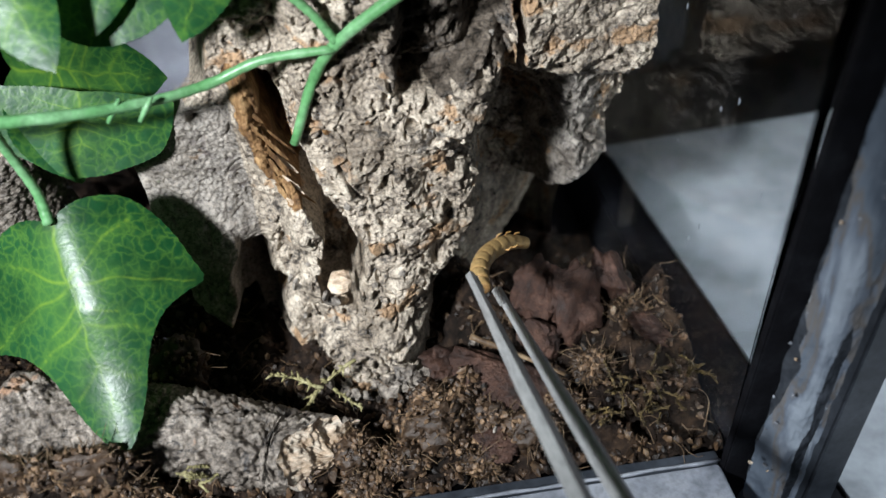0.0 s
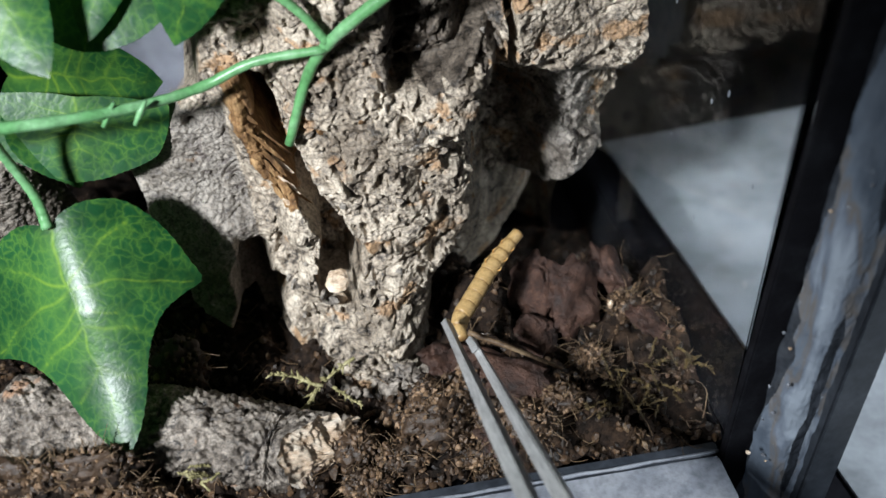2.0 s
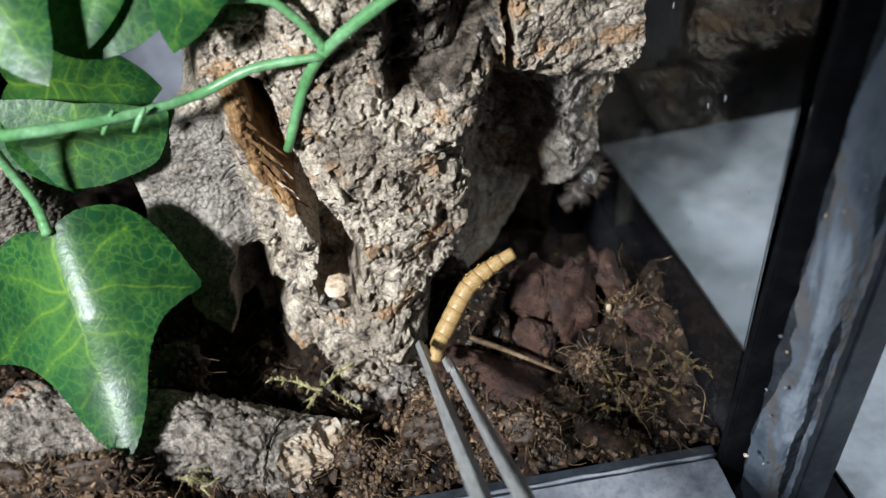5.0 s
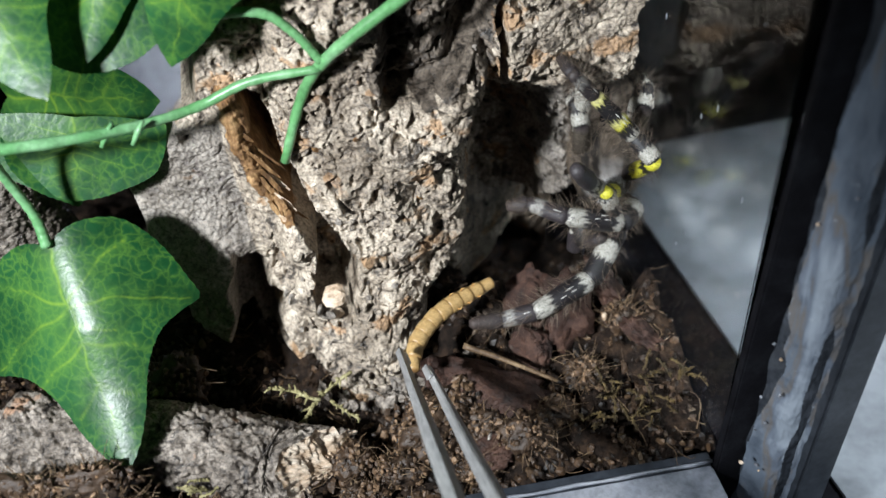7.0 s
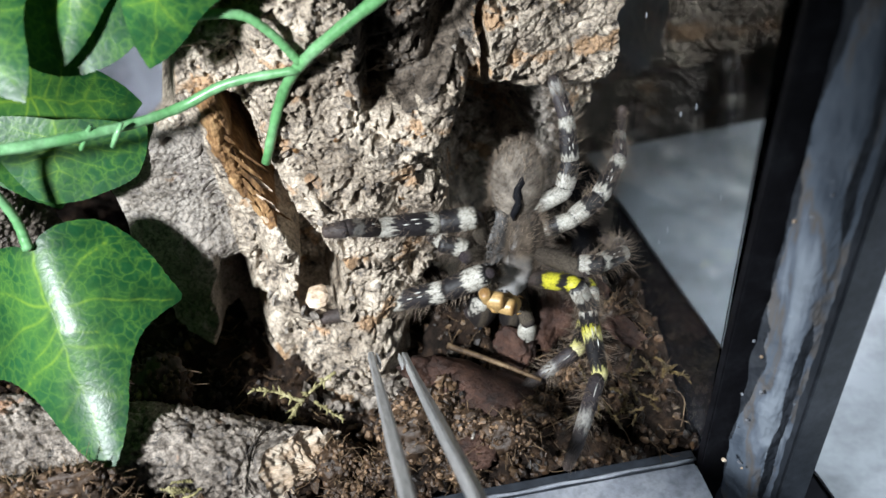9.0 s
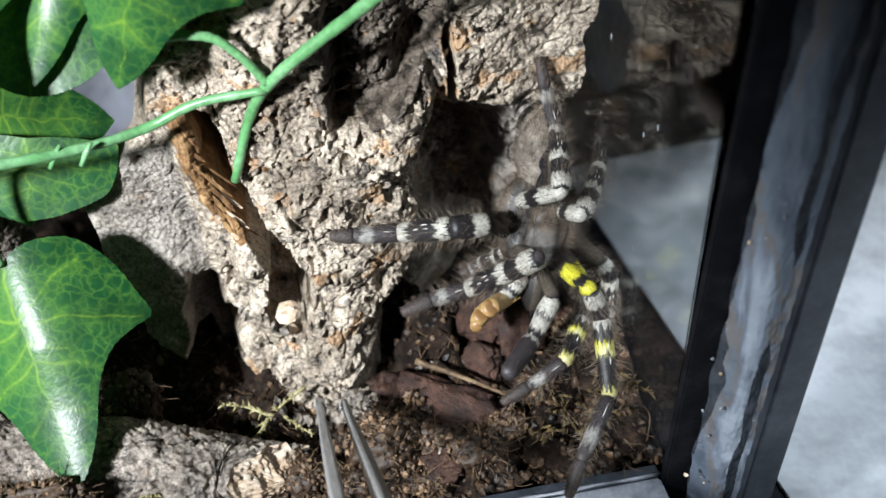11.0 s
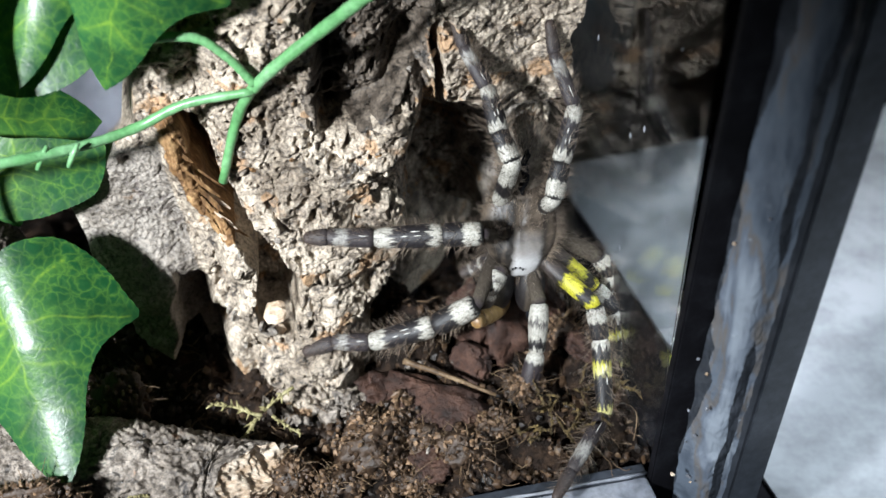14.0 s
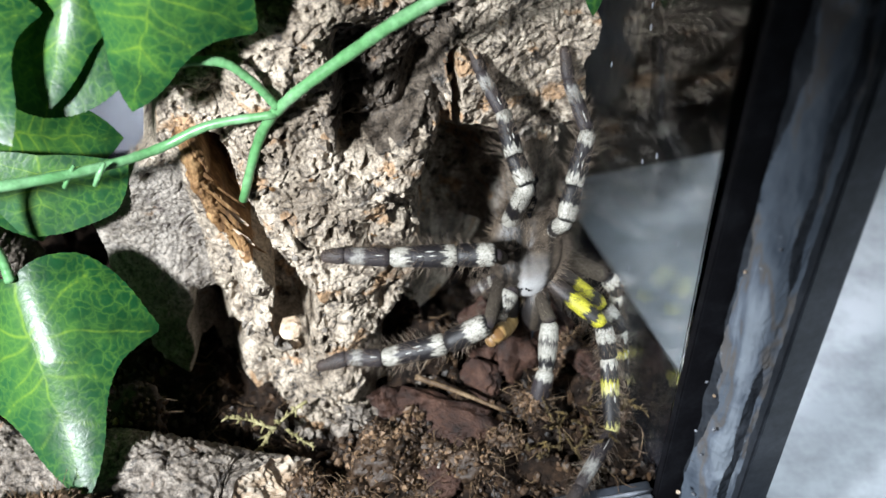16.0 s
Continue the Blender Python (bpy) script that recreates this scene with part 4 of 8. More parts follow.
def leaf_mesh(length, wide, fold, droop, curl, seed, half=HALF):
    """A lobed ivy leaf in its own space: stem at the origin, tip towards -Z, face towards -Y."""
    outline = spline([(u, 0, v) for u, v in half], 120)
    rings = 56
    verts, veins, halos, faces = [], [], [], []
    full = [(p.x, p.z) for p in outline] + [(-p.x, p.z) for p in outline[-2:0:-1]]
    centre = (0.0, 0.30)
    rnd = random.Random(seed)
    ph = rnd.uniform(0, 6)
    count = len(full)
    for r in range(rings + 1):
        f = r / rings
        for k, (u, v) in enumerate(full):
            w = 1 + (0.004 * math.sin(k * 1.9 + ph) if r == rings else 0)
            uu, vv = centre[0] + (u - centre[0]) * f * w, centre[1] + (v - centre[1]) * f * w
            y = fold * (4.2 * (uu - 0.04) ** 2 * (1 - 0.5 * abs(uu)) + 1.1 * math.sqrt((uu - 0.04 - 0.03 * math.sin(4 * vv)) ** 2 + 0.0070 + 0.085 * smooth(0.36, 0.70, vv)) + 0.3 * max(0.0, -uu)) + droop * vv * vv + curl * math.sin(2.2 * vv + ph) * uu + 0.018 * math.sin(9 * vv + 5 * abs(uu) + ph) * abs(uu)
            verts.append((uu * length * wide, y * length, -vv * length))
            d = 1.0
            uu, vv = uu + 0.010 * math.sin(17 * vv + 3 * uu + ph) + 0.005 * math.sin(41 * vv + ph), vv + 0.012 * math.sin(15 * uu + ph) + 0.005 * math.sin(37 * uu - ph)
            for (a0, b0), (a1, b1) in VEINS:
                a, b = a1 - a0, b1 - b0
                t = min(1.0, max(0.0, ((uu - a0) * a + (vv - b0) * b) / (a * a + b * b)))
                d = min(d, math.hypot(uu - a0 - a * t, vv - b0 - b * t) / (1.15 - 0.9 * t))
            veins.append(max(0.0, 1 - d / 0.011))
            halos.append(0.85 * max(0.0, 1 - d / 0.11))
    for r in range(rings):
        for k in range(count):
            k2 = (k + 1) % count
            faces.append((r * count + k, r * count + k2, (r + 1) * count + k2, (r + 1) * count + k))
    me = bpy.data.meshes.new("leaf")
    me.from_pydata(verts, [], faces)
    at = me.attributes.new("vein", "FLOAT", "POINT")
    at.data.foreach_set("value", veins)
    at = me.attributes.new("halo", "FLOAT", "POINT")
    at.data.foreach_set("value", halos)
    me.materials.append(M_LEAF)
    me.polygons.foreach_set("use_smooth", [True] * len(faces))
    return me


def leaf_frame(base, tip, side):
    """The pose that lays a leaf from base to tip with its face towards side."""
    z = (Vector(base) - Vector(tip)).normalized()
    y = -(Vector(side) - z * Vector(side).dot(z)).normalized()
    x = y.cross(z)
    return Matrix.Translation(base) @ Matrix((x, y, z)).transposed().to_4x4()


ivy = thing("ivy_spray", "artificial ivy spray with glossy printed green leaves", "artificial plant")
for base, tip, side, length, wide, fold, droop, curl, label in (
    ((-0.0630, 0.2360, 0.0600), (-0.0500, 0.1880, 0.0150), (-0.13, -0.69, 0.71), 0.0670, 1.02, 0.20, 0.02, 0.05, "large ivy leaf with a bright glossy fold"),
    ((-0.0512, 0.2630, 0.0846), (-0.0556, 0.2518, 0.0630), (0.05, -0.78, 0.62), 0.0247, 2.00, 0.03, 0.05, 0.06, "broad ivy leaf hanging from the stem"),
    ((-0.0690, 0.2700, 0.0900), (-0.0280, 0.2820, 0.0770), (0.90, -0.25, 0.36), 0.0450, 1.45, 0.10, 0.05, 0.05, "shaded ivy leaf above the stem"),
    ((-0.0660, 0.2520, 0.1420), (-0.0485, 0.2220, 0.1160), (-0.06, -0.72, 0.62), 0.0440, 1.10, 0.10, 0.06, 0.05, "pale shining ivy leaf near the lamp"),
    ((-0.0330, 0.2620, 0.1433), (-0.0422, 0.2408, 0.1115), (-0.10, -0.75, 0.60), 0.0405, 1.05, 0.06, 0.05, 0.04, "ivy leaf with a rounded lobe seen against the light"),
    ((-0.0040, 0.2360, 0.1580), (-0.0206, 0.2380, 0.1080), (-0.15, -0.95, 0.25), 0.053, 1.05, 0.16, 0.04, 0.05, "folded ivy leaf with a woven underside"),
    ((-0.0270, 0.2640, 0.1520), (-0.0402, 0.2350, 0.1165), (-0.06, -0.74, 0.62), 0.0480, 0.90, 0.22, 0.03, 0.05, "narrow pale ivy leaf hanging in front"),
    ((0.1120, 0.2480, 0.1560), (0.1141, 0.2500, 0.1165), (0.0, -0.9, 0.3), 0.040, 0.6, 0.12, 0.03, 0.05, "ivy leaf tip hanging from above the trunk"),
):
    ob = new("leaf", leaf_mesh(length, wide, fold, droop, curl, len(ivy.children), BROAD if label.startswith("broad") else ROUND if "rounded" in label else HALF))
    ob.parent = ivy
    ob.matrix_basis = leaf_frame(base, tip, side)
    tagged(ob, label)


def stem(points, radii, label=""):
    pts = spline(points, 40)
    rr = [along(k / 39, *[(i / (len(radii) - 1), r) for i, r in enumerate(radii)]) * (1 + 0.06 * math.sin(k * 2.1)) for k in range(40)]
    return part("stem", tube(pts, rr, 10), M_STEM, ivy, label)


stem([(0.105, 0.203, 0.172), (0.060, 0.225, 0.140), (0.040, 0.236, 0.122), (0.0215, 0.2420, 0.1055), (0.0135, 0.2470, 0.0920), (0.0060, 0.2480, 0.0700)], [0.0019, 0.0019, 0.0018, 0.0017, 0.0016, 0.0014], "bright green plastic stem ending in a stub")
stem([(0.0190, 0.2425, 0.1020), (0.000, 0.2455, 0.0990), (-0.0150, 0.2460, 0.0930), (-0.0310, 0.2400, 0.0930), (-0.055, 0.232, 0.0960), (-0.09, 0.228, 0.0990)], [0.0012, 0.0014, 0.0015, 0.0014, 0.0016, 0.0017], "plastic side stem with small nodes")
stem([(0.0195, 0.2425, 0.1040), (0.0130, 0.2440, 0.1130), (0.0050, 0.2450, 0.1190), (-0.0100, 0.2450, 0.1200)], [0.0013, 0.0013, 0.0014, 0.0013], "plastic side stem under a leaf")
stem([(-0.0628, 0.2365, 0.0600), (-0.0645, 0.2400, 0.0690), (-0.0690, 0.2400, 0.0840), (-0.0700, 0.236, 0.0960)], [0.0017, 0.0014, 0.0014, 0.0015], "leaf stalk")
for x, z in ((-0.0310, 0.0930), (-0.0390, 0.0935)):
    part("stem_node", tube([Vector((x + 0.002, 0.2375, z + 0.0028)), Vector((x, 0.2368, z)), Vector((x - 0.002, 0.2365, z - 0.0035))], [0.0005, 0.0009, 0.0006], 7), M_STEM, ivy, "tiny moulded node")

loose = new("loose_leaf", leaf_mesh(0.040, 1.0, 0.15, 0.05, 0.06, 31))
loose.matrix_basis = leaf_frame((0.3865, 0.4794, -0.040), (0.3314, 0.4325, -0.045), (0.0, -0.5, 0.85))
tagged(loose, "loose green artificial ivy leaf lying outside the terrarium", "leaf")

# ---- where the moving things are: seconds and places ----

BODY_ROWS = [  # seconds, middle of the carapace, forward, upward
    (0.0, (0.1040, 0.3500, 0.0550), (-0.115, -0.808, -0.577), (-0.146, -0.561, 0.815)),
    (3.6, (0.1050, 0.3450, 0.0500), (-0.115, -0.808, -0.577), (-0.100, -0.569, 0.816)),
    (4.0, (0.1060, 0.3340, 0.0420), (-0.105, -0.843, -0.527), (-0.040, -0.526, 0.850)),
    (5.0, (0.1060, 0.3180, 0.0340), (-0.318, -0.848, -0.424), (-0.052, -0.431, 0.901)),
    (7.0, (0.1105, 0.2680, 0.0378), (-0.210, -0.788, -0.578), (-0.021, -0.588, 0.809)),
    (7.3, (0.1108, 0.2680, 0.0382), (-0.210, -0.788, -0.578), (-0.021, -0.588, 0.809)),
    (7.5, (0.1110, 0.2680, 0.0385), (-0.210, -0.788, -0.578), (-0.021, -0.588, 0.809)),
    (7.7, (0.1112, 0.2680, 0.0376), (-0.210, -0.788, -0.578), (-0.021, -0.588, 0.809)),
    (7.8, (0.1106, 0.2670, 0.0375), (-0.266, -0.766, -0.585), (-0.031, -0.600, 0.799)),
    (7.9, (0.1011, 0.2600, 0.0276), (-0.647, -0.539, -0.539), (-0.055, -0.672, 0.738)),
    (8.0, (0.0898, 0.2500, 0.0202), (-0.666, -0.499, -0.555), (-0.045, -0.715, 0.697)),
    (8.1, (0.0781, 0.2375, 0.0257), (-0.667, -0.333, -0.667), (-0.162, -0.808, 0.566)),
    (8.2, (0.0672, 0.2380, 0.0206), (-0.526, -0.316, -0.789), (-0.100, -0.899, 0.426)),
    (8.7, (0.0721, 0.2400, 0.0242), (-0.217, -0.325, -0.921), (-0.149, -0.921, 0.360)),
    (10.3, (0.0915, 0.2375, 0.0405), (-0.258, -0.465, -0.847), (-0.112, -0.856, 0.504)),
    (10.5, (0.0924, 0.2375, 0.0409), (-0.258, -0.465, -0.847), (-0.112, -0.856, 0.504)),
    (11.0, (0.0943, 0.2375, 0.0437), (-0.255, -0.428, -0.867), (-0.123, -0.875, 0.469)),
    (11.5, (0.0965, 0.2375, 0.0447), (-0.162, -0.425, -0.891), (-0.168, -0.877, 0.449)),
    (12.0, (0.0949, 0.2375, 0.0429), (-0.162, -0.425, -0.891), (-0.168, -0.877, 0.449)),
    (12.5, (0.0959, 0.2375, 0.0405), (-0.162, -0.425, -0.891), (-0.168, -0.877, 0.449)),
    (13.0, (0.0905, 0.2375, 0.0424), (-0.162, -0.425, -0.891), (-0.168, -0.877, 0.449)),
    (14.0, (0.0943, 0.2375, 0.0427), (-0.162, -0.425, -0.891), (-0.168, -0.877, 0.449)),
    (16.0, (0.0926, 0.2375, 0.0425), (-0.162, -0.425, -0.891), (-0.168, -0.877, 0.449)),
]
LIMB_A = [  # seconds, hip and joints to the tip
    (0.0, (0.0973, 0.3499, 0.0513), (0.0928, 0.3479, 0.0720), (0.0906, 0.3558, 0.0802), (0.0910, 0.3755, 0.0732), (0.0928, 0.3846, 0.0626), (0.0939, 0.3870, 0.0568)),
    (3.6, (0.0981, 0.3447, 0.0465), (0.0945, 0.3425, 0.0674), (0.0924, 0.3503, 0.0757), (0.0920, 0.3701, 0.0688), (0.0931, 0.3793, 0.0582), (0.0940, 0.3817, 0.0524)),
    (4.0, (0.0990, 0.3333, 0.0389), (0.1109, 0.3199, 0.0272), (0.1164, 0.3125, 0.0203), (0.1242, 0.2989, 0.0064), (0.1216, 0.2856, 0.0104), (0.1187, 0.2828, 0.0055)),
    (5.0, (0.0987, 0.3184, 0.0316), (0.1108, 0.3053, 0.0198), (0.1155, 0.2979, 0.0123), (0.1092, 0.2797, 0.0205), (0.1079, 0.2871, 0.0086), (0.1023, 0.2865, 0.0057)),
    (7.0, (0.1033, 0.2680, 0.0352), (0.1193, 0.2556, 0.0286), (0.1116, 0.2470, 0.0294), (0.0922, 0.2443, 0.0368), (0.0816, 0.2535, 0.0375), (0.0754, 0.2545, 0.0367)),
    (7.3, (0.1035, 0.2680, 0.0356), (0.1196, 0.2556, 0.0290), (0.1119, 0.2470, 0.0298), (0.0925, 0.2443, 0.0372), (0.0819, 0.2535, 0.0379), (0.0757, 0.2545, 0.0372)),
    (7.5, (0.1037, 0.2680, 0.0359), (0.1197, 0.2556, 0.0293), (0.1121, 0.2470, 0.0300), (0.0927, 0.2443, 0.0375), (0.0821, 0.2535, 0.0382), (0.0759, 0.2545, 0.0375)),
    (7.7, (0.1040, 0.2680, 0.0350), (0.1200, 0.2556, 0.0283), (0.1123, 0.2470, 0.0291), (0.0929, 0.2443, 0.0366), (0.0823, 0.2535, 0.0374), (0.0761, 0.2545, 0.0366)),
    (7.8, (0.1033, 0.2675, 0.0350), (0.1193, 0.2550, 0.0284), (0.1121, 0.2460, 0.0290), (0.0992, 0.2608, 0.0216), (0.0870, 0.2669, 0.0250), (0.0808, 0.2680, 0.0243)),
    (7.9, (0.0941, 0.2632, 0.0273), (0.1085, 0.2500, 0.0186), (0.1010, 0.2536, 0.0106), (0.0818, 0.2514, 0.0024), (0.0681, 0.2512, -0.0008), (0.0619, 0.2509, -0.0021)),
    (8.0, (0.0828, 0.2533, 0.0202), (0.0822, 0.2342, 0.0296), (0.0720, 0.2371, 0.0250), (0.0560, 0.2491, 0.0189), (0.0456, 0.2424, 0.0256), (0.0410, 0.2459, 0.0231)),
    (8.1, (0.0715, 0.2414, 0.0259), (0.0657, 0.2242, 0.0369), (0.0579, 0.2290, 0.0299), (0.0423, 0.2341, 0.0169), (0.0336, 0.2406, 0.0079), (0.0275, 0.2396, 0.0064)),
    (8.2, (0.0601, 0.2409, 0.0204), (0.0586, 0.2256, 0.0352), (0.0485, 0.2262, 0.0408), (0.0354, 0.2392, 0.0309), (0.0259, 0.2312, 0.0376), (0.0196, 0.2314, 0.0375)),
    (8.7, (0.0652, 0.2423, 0.0217), (0.0630, 0.2392, 0.0427), (0.0515, 0.2404, 0.0419), (0.0312, 0.2372, 0.0459), (0.0223, 0.2290, 0.0530), (0.0160, 0.2291, 0.0531)),
    (10.3, (0.0844, 0.2394, 0.0381), (0.0775, 0.2275, 0.0544), (0.0668, 0.2242, 0.0571), (0.0521, 0.2368, 0.0489), (0.0382, 0.2385, 0.0498), (0.0319, 0.2392, 0.0504)),
    (10.5, (0.0853, 0.2394, 0.0385), (0.0784, 0.2275, 0.0548), (0.0676, 0.2241, 0.0571), (0.0536, 0.2373, 0.0488), (0.0397, 0.2390, 0.0497), (0.0334, 0.2398, 0.0503)),
    (11.0, (0.0872, 0.2395, 0.0413), (0.0782, 0.2273, 0.0563), (0.0669, 0.2258, 0.0579), (0.0527, 0.2385, 0.0491), (0.0387, 0.2398, 0.0495), (0.0324, 0.2405, 0.0502)),
    (11.5, (0.0897, 0.2395, 0.0416), (0.0797, 0.2273, 0.0559), (0.0682, 0.2290, 0.0554), (0.0518, 0.2399, 0.0484), (0.0379, 0.2415, 0.0495), (0.0316, 0.2420, 0.0501)),
    (12.0, (0.0881, 0.2395, 0.0398), (0.0797, 0.2276, 0.0553), (0.0683, 0.2295, 0.0550), (0.0522, 0.2406, 0.0475), (0.0383, 0.2422, 0.0485), (0.0320, 0.2427, 0.0490)),
    (12.5, (0.0892, 0.2395, 0.0374), (0.0788, 0.2302, 0.0536), (0.0674, 0.2320, 0.0531), (0.0490, 0.2246, 0.0601), (0.0351, 0.2263, 0.0612), (0.0289, 0.2270, 0.0618)),
    (13.0, (0.0838, 0.2395, 0.0393), (0.0768, 0.2263, 0.0545), (0.0654, 0.2285, 0.0545), (0.0492, 0.2399, 0.0477), (0.0354, 0.2393, 0.0503), (0.0291, 0.2398, 0.0506)),
    (14.0, (0.0875, 0.2395, 0.0396), (0.0799, 0.2255, 0.0538), (0.0687, 0.2285, 0.0531), (0.0481, 0.2325, 0.0526), (0.0344, 0.2350, 0.0537), (0.0282, 0.2365, 0.0534)),
    (16.0, (0.0858, 0.2395, 0.0394), (0.0799, 0.2255, 0.0538), (0.0687, 0.2285, 0.0531), (0.0481, 0.2325, 0.0526), (0.0344, 0.2350, 0.0537), (0.0282, 0.2365, 0.0534)),
]
LIMB_B = [  # seconds, hip and joints to the tip
    (0.0, (0.0967, 0.3463, 0.0487), (0.0924, 0.3443, 0.0690), (0.0894, 0.3549, 0.0799), (0.0898, 0.3765, 0.0723), (0.0913, 0.3842, 0.0633), (0.0931, 0.3881, 0.0540)),
    (3.6, (0.0976, 0.3411, 0.0439), (0.0941, 0.3389, 0.0644), (0.0912, 0.3494, 0.0755), (0.0908, 0.3710, 0.0680), (0.0917, 0.3788, 0.0589), (0.0931, 0.3828, 0.0497)),
    (4.0, (0.0985, 0.3295, 0.0365), (0.0960, 0.3283, 0.0572), (0.0932, 0.3393, 0.0678), (0.0914, 0.3603, 0.0592), (0.0917, 0.3677, 0.0497), (0.0924, 0.3712, 0.0402)),
    (5.0, (0.0973, 0.3146, 0.0296), (0.0967, 0.3158, 0.0504), (0.0971, 0.3280, 0.0601), (0.0986, 0.3481, 0.0495), (0.0993, 0.3544, 0.0392), (0.0997, 0.3569, 0.0294)),
    (7.0, (0.1023, 0.2645, 0.0326), (0.1084, 0.2457, 0.0236), (0.0988, 0.2371, 0.0157), (0.0786, 0.2290, 0.0127), (0.0680, 0.2317, 0.0086), (0.0583, 0.2317, 0.0091)),
    (7.3, (0.1026, 0.2645, 0.0330), (0.1087, 0.2456, 0.0240), (0.0990, 0.2371, 0.0161), (0.0788, 0.2290, 0.0131), (0.0683, 0.2317, 0.0090), (0.0585, 0.2318, 0.0094)),
    (7.5, (0.1028, 0.2645, 0.0333), (0.1089, 0.2456, 0.0242), (0.0992, 0.2371, 0.0164), (0.0790, 0.2291, 0.0134), (0.0684, 0.2318, 0.0093), (0.0587, 0.2318, 0.0097)),
    (7.7, (0.1030, 0.2645, 0.0324), (0.1091, 0.2457, 0.0233), (0.0994, 0.2372, 0.0155), (0.0791, 0.2291, 0.0125), (0.0686, 0.2318, 0.0085), (0.0588, 0.2318, 0.0089)),
    (7.8, (0.1021, 0.2640, 0.0324), (0.1117, 0.2498, 0.0206), (0.1128, 0.2517, 0.0051), (0.1081, 0.2303, 0.0117), (0.1039, 0.2298, 0.0004), (0.1023, 0.2321, -0.0093)),
    (7.9, (0.0912, 0.2607, 0.0249), (0.1000, 0.2461, 0.0129), (0.0972, 0.2456, -0.0024), (0.0812, 0.2321, 0.0067), (0.0698, 0.2312, 0.0031), (0.0597, 0.2317, 0.0017)),
    (8.0, (0.0798, 0.2510, 0.0177), (0.0836, 0.2357, 0.0041), (0.0806, 0.2428, -0.0094), (0.0606, 0.2414, 0.0015), (0.0507, 0.2460, -0.0036), (0.0428, 0.2419, 0.0014)),
    (8.1, (0.0685, 0.2399, 0.0229), (0.0690, 0.2250, 0.0083), (0.0579, 0.2147, 0.0121), (0.0445, 0.2304, 0.0024), (0.0353, 0.2278, 0.0096), (0.0305, 0.2348, 0.0039)),
    (8.2, (0.0577, 0.2395, 0.0169), (0.0490, 0.2207, 0.0147), (0.0437, 0.2324, 0.0060), (0.0318, 0.2208, 0.0216), (0.0199, 0.2224, 0.0231), (0.0098, 0.2227, 0.0236)),
    (8.7, (0.0643, 0.2409, 0.0176), (0.0632, 0.2253, 0.0313), (0.0516, 0.2304, 0.0223), (0.0346, 0.2411, 0.0115), (0.0226, 0.2406, 0.0106), (0.0125, 0.2398, 0.0099)),
    (10.3, (0.0833, 0.2373, 0.0343), (0.0742, 0.2196, 0.0406), (0.0615, 0.2235, 0.0325), (0.0442, 0.2328, 0.0208), (0.0322, 0.2326, 0.0199), (0.0221, 0.2331, 0.0203)),
    (10.5, (0.0842, 0.2373, 0.0347), (0.0751, 0.2196, 0.0410), (0.0628, 0.2239, 0.0325), (0.0456, 0.2335, 0.0209), (0.0336, 0.2332, 0.0199), (0.0234, 0.2336, 0.0203)),
    (11.0, (0.0861, 0.2376, 0.0374), (0.0919, 0.2199, 0.0467), (0.0857, 0.2287, 0.0355), (0.0742, 0.2406, 0.0198), (0.0623, 0.2403, 0.0178), (0.0525, 0.2390, 0.0156)),
    (11.5, (0.0890, 0.2376, 0.0376), (0.0843, 0.2200, 0.0477), (0.0741, 0.2269, 0.0382), (0.0553, 0.2337, 0.0271), (0.0436, 0.2323, 0.0250), (0.0337, 0.2307, 0.0233)),
    (12.0, (0.0874, 0.2376, 0.0358), (0.0807, 0.2203, 0.0453), (0.0683, 0.2256, 0.0376), (0.0461, 0.2278, 0.0329), (0.0341, 0.2272, 0.0318), (0.0240, 0.2264, 0.0311)),
    (12.5, (0.0884, 0.2376, 0.0334), (0.0763, 0.2235, 0.0429), (0.0620, 0.2191, 0.0472), (0.0435, 0.2284, 0.0375), (0.0315, 0.2283, 0.0371), (0.0214, 0.2276, 0.0363)),
    (13.0, (0.0830, 0.2376, 0.0353), (0.0735, 0.2191, 0.0350), (0.0584, 0.2178, 0.0310), (0.0397, 0.2248, 0.0200), (0.0290, 0.2276, 0.0153), (0.0232, 0.2324, 0.0085)),
    (14.0, (0.0868, 0.2376, 0.0356), (0.0766, 0.2200, 0.0309), (0.0639, 0.2225, 0.0223), (0.0436, 0.2285, 0.0138), (0.0321, 0.2320, 0.0130), (0.0229, 0.2340, 0.0091)),
    (16.0, (0.0851, 0.2376, 0.0354), (0.0766, 0.2200, 0.0309), (0.0639, 0.2225, 0.0223), (0.0436, 0.2285, 0.0138), (0.0321, 0.2320, 0.0130), (0.0229, 0.2340, 0.0091)),
]
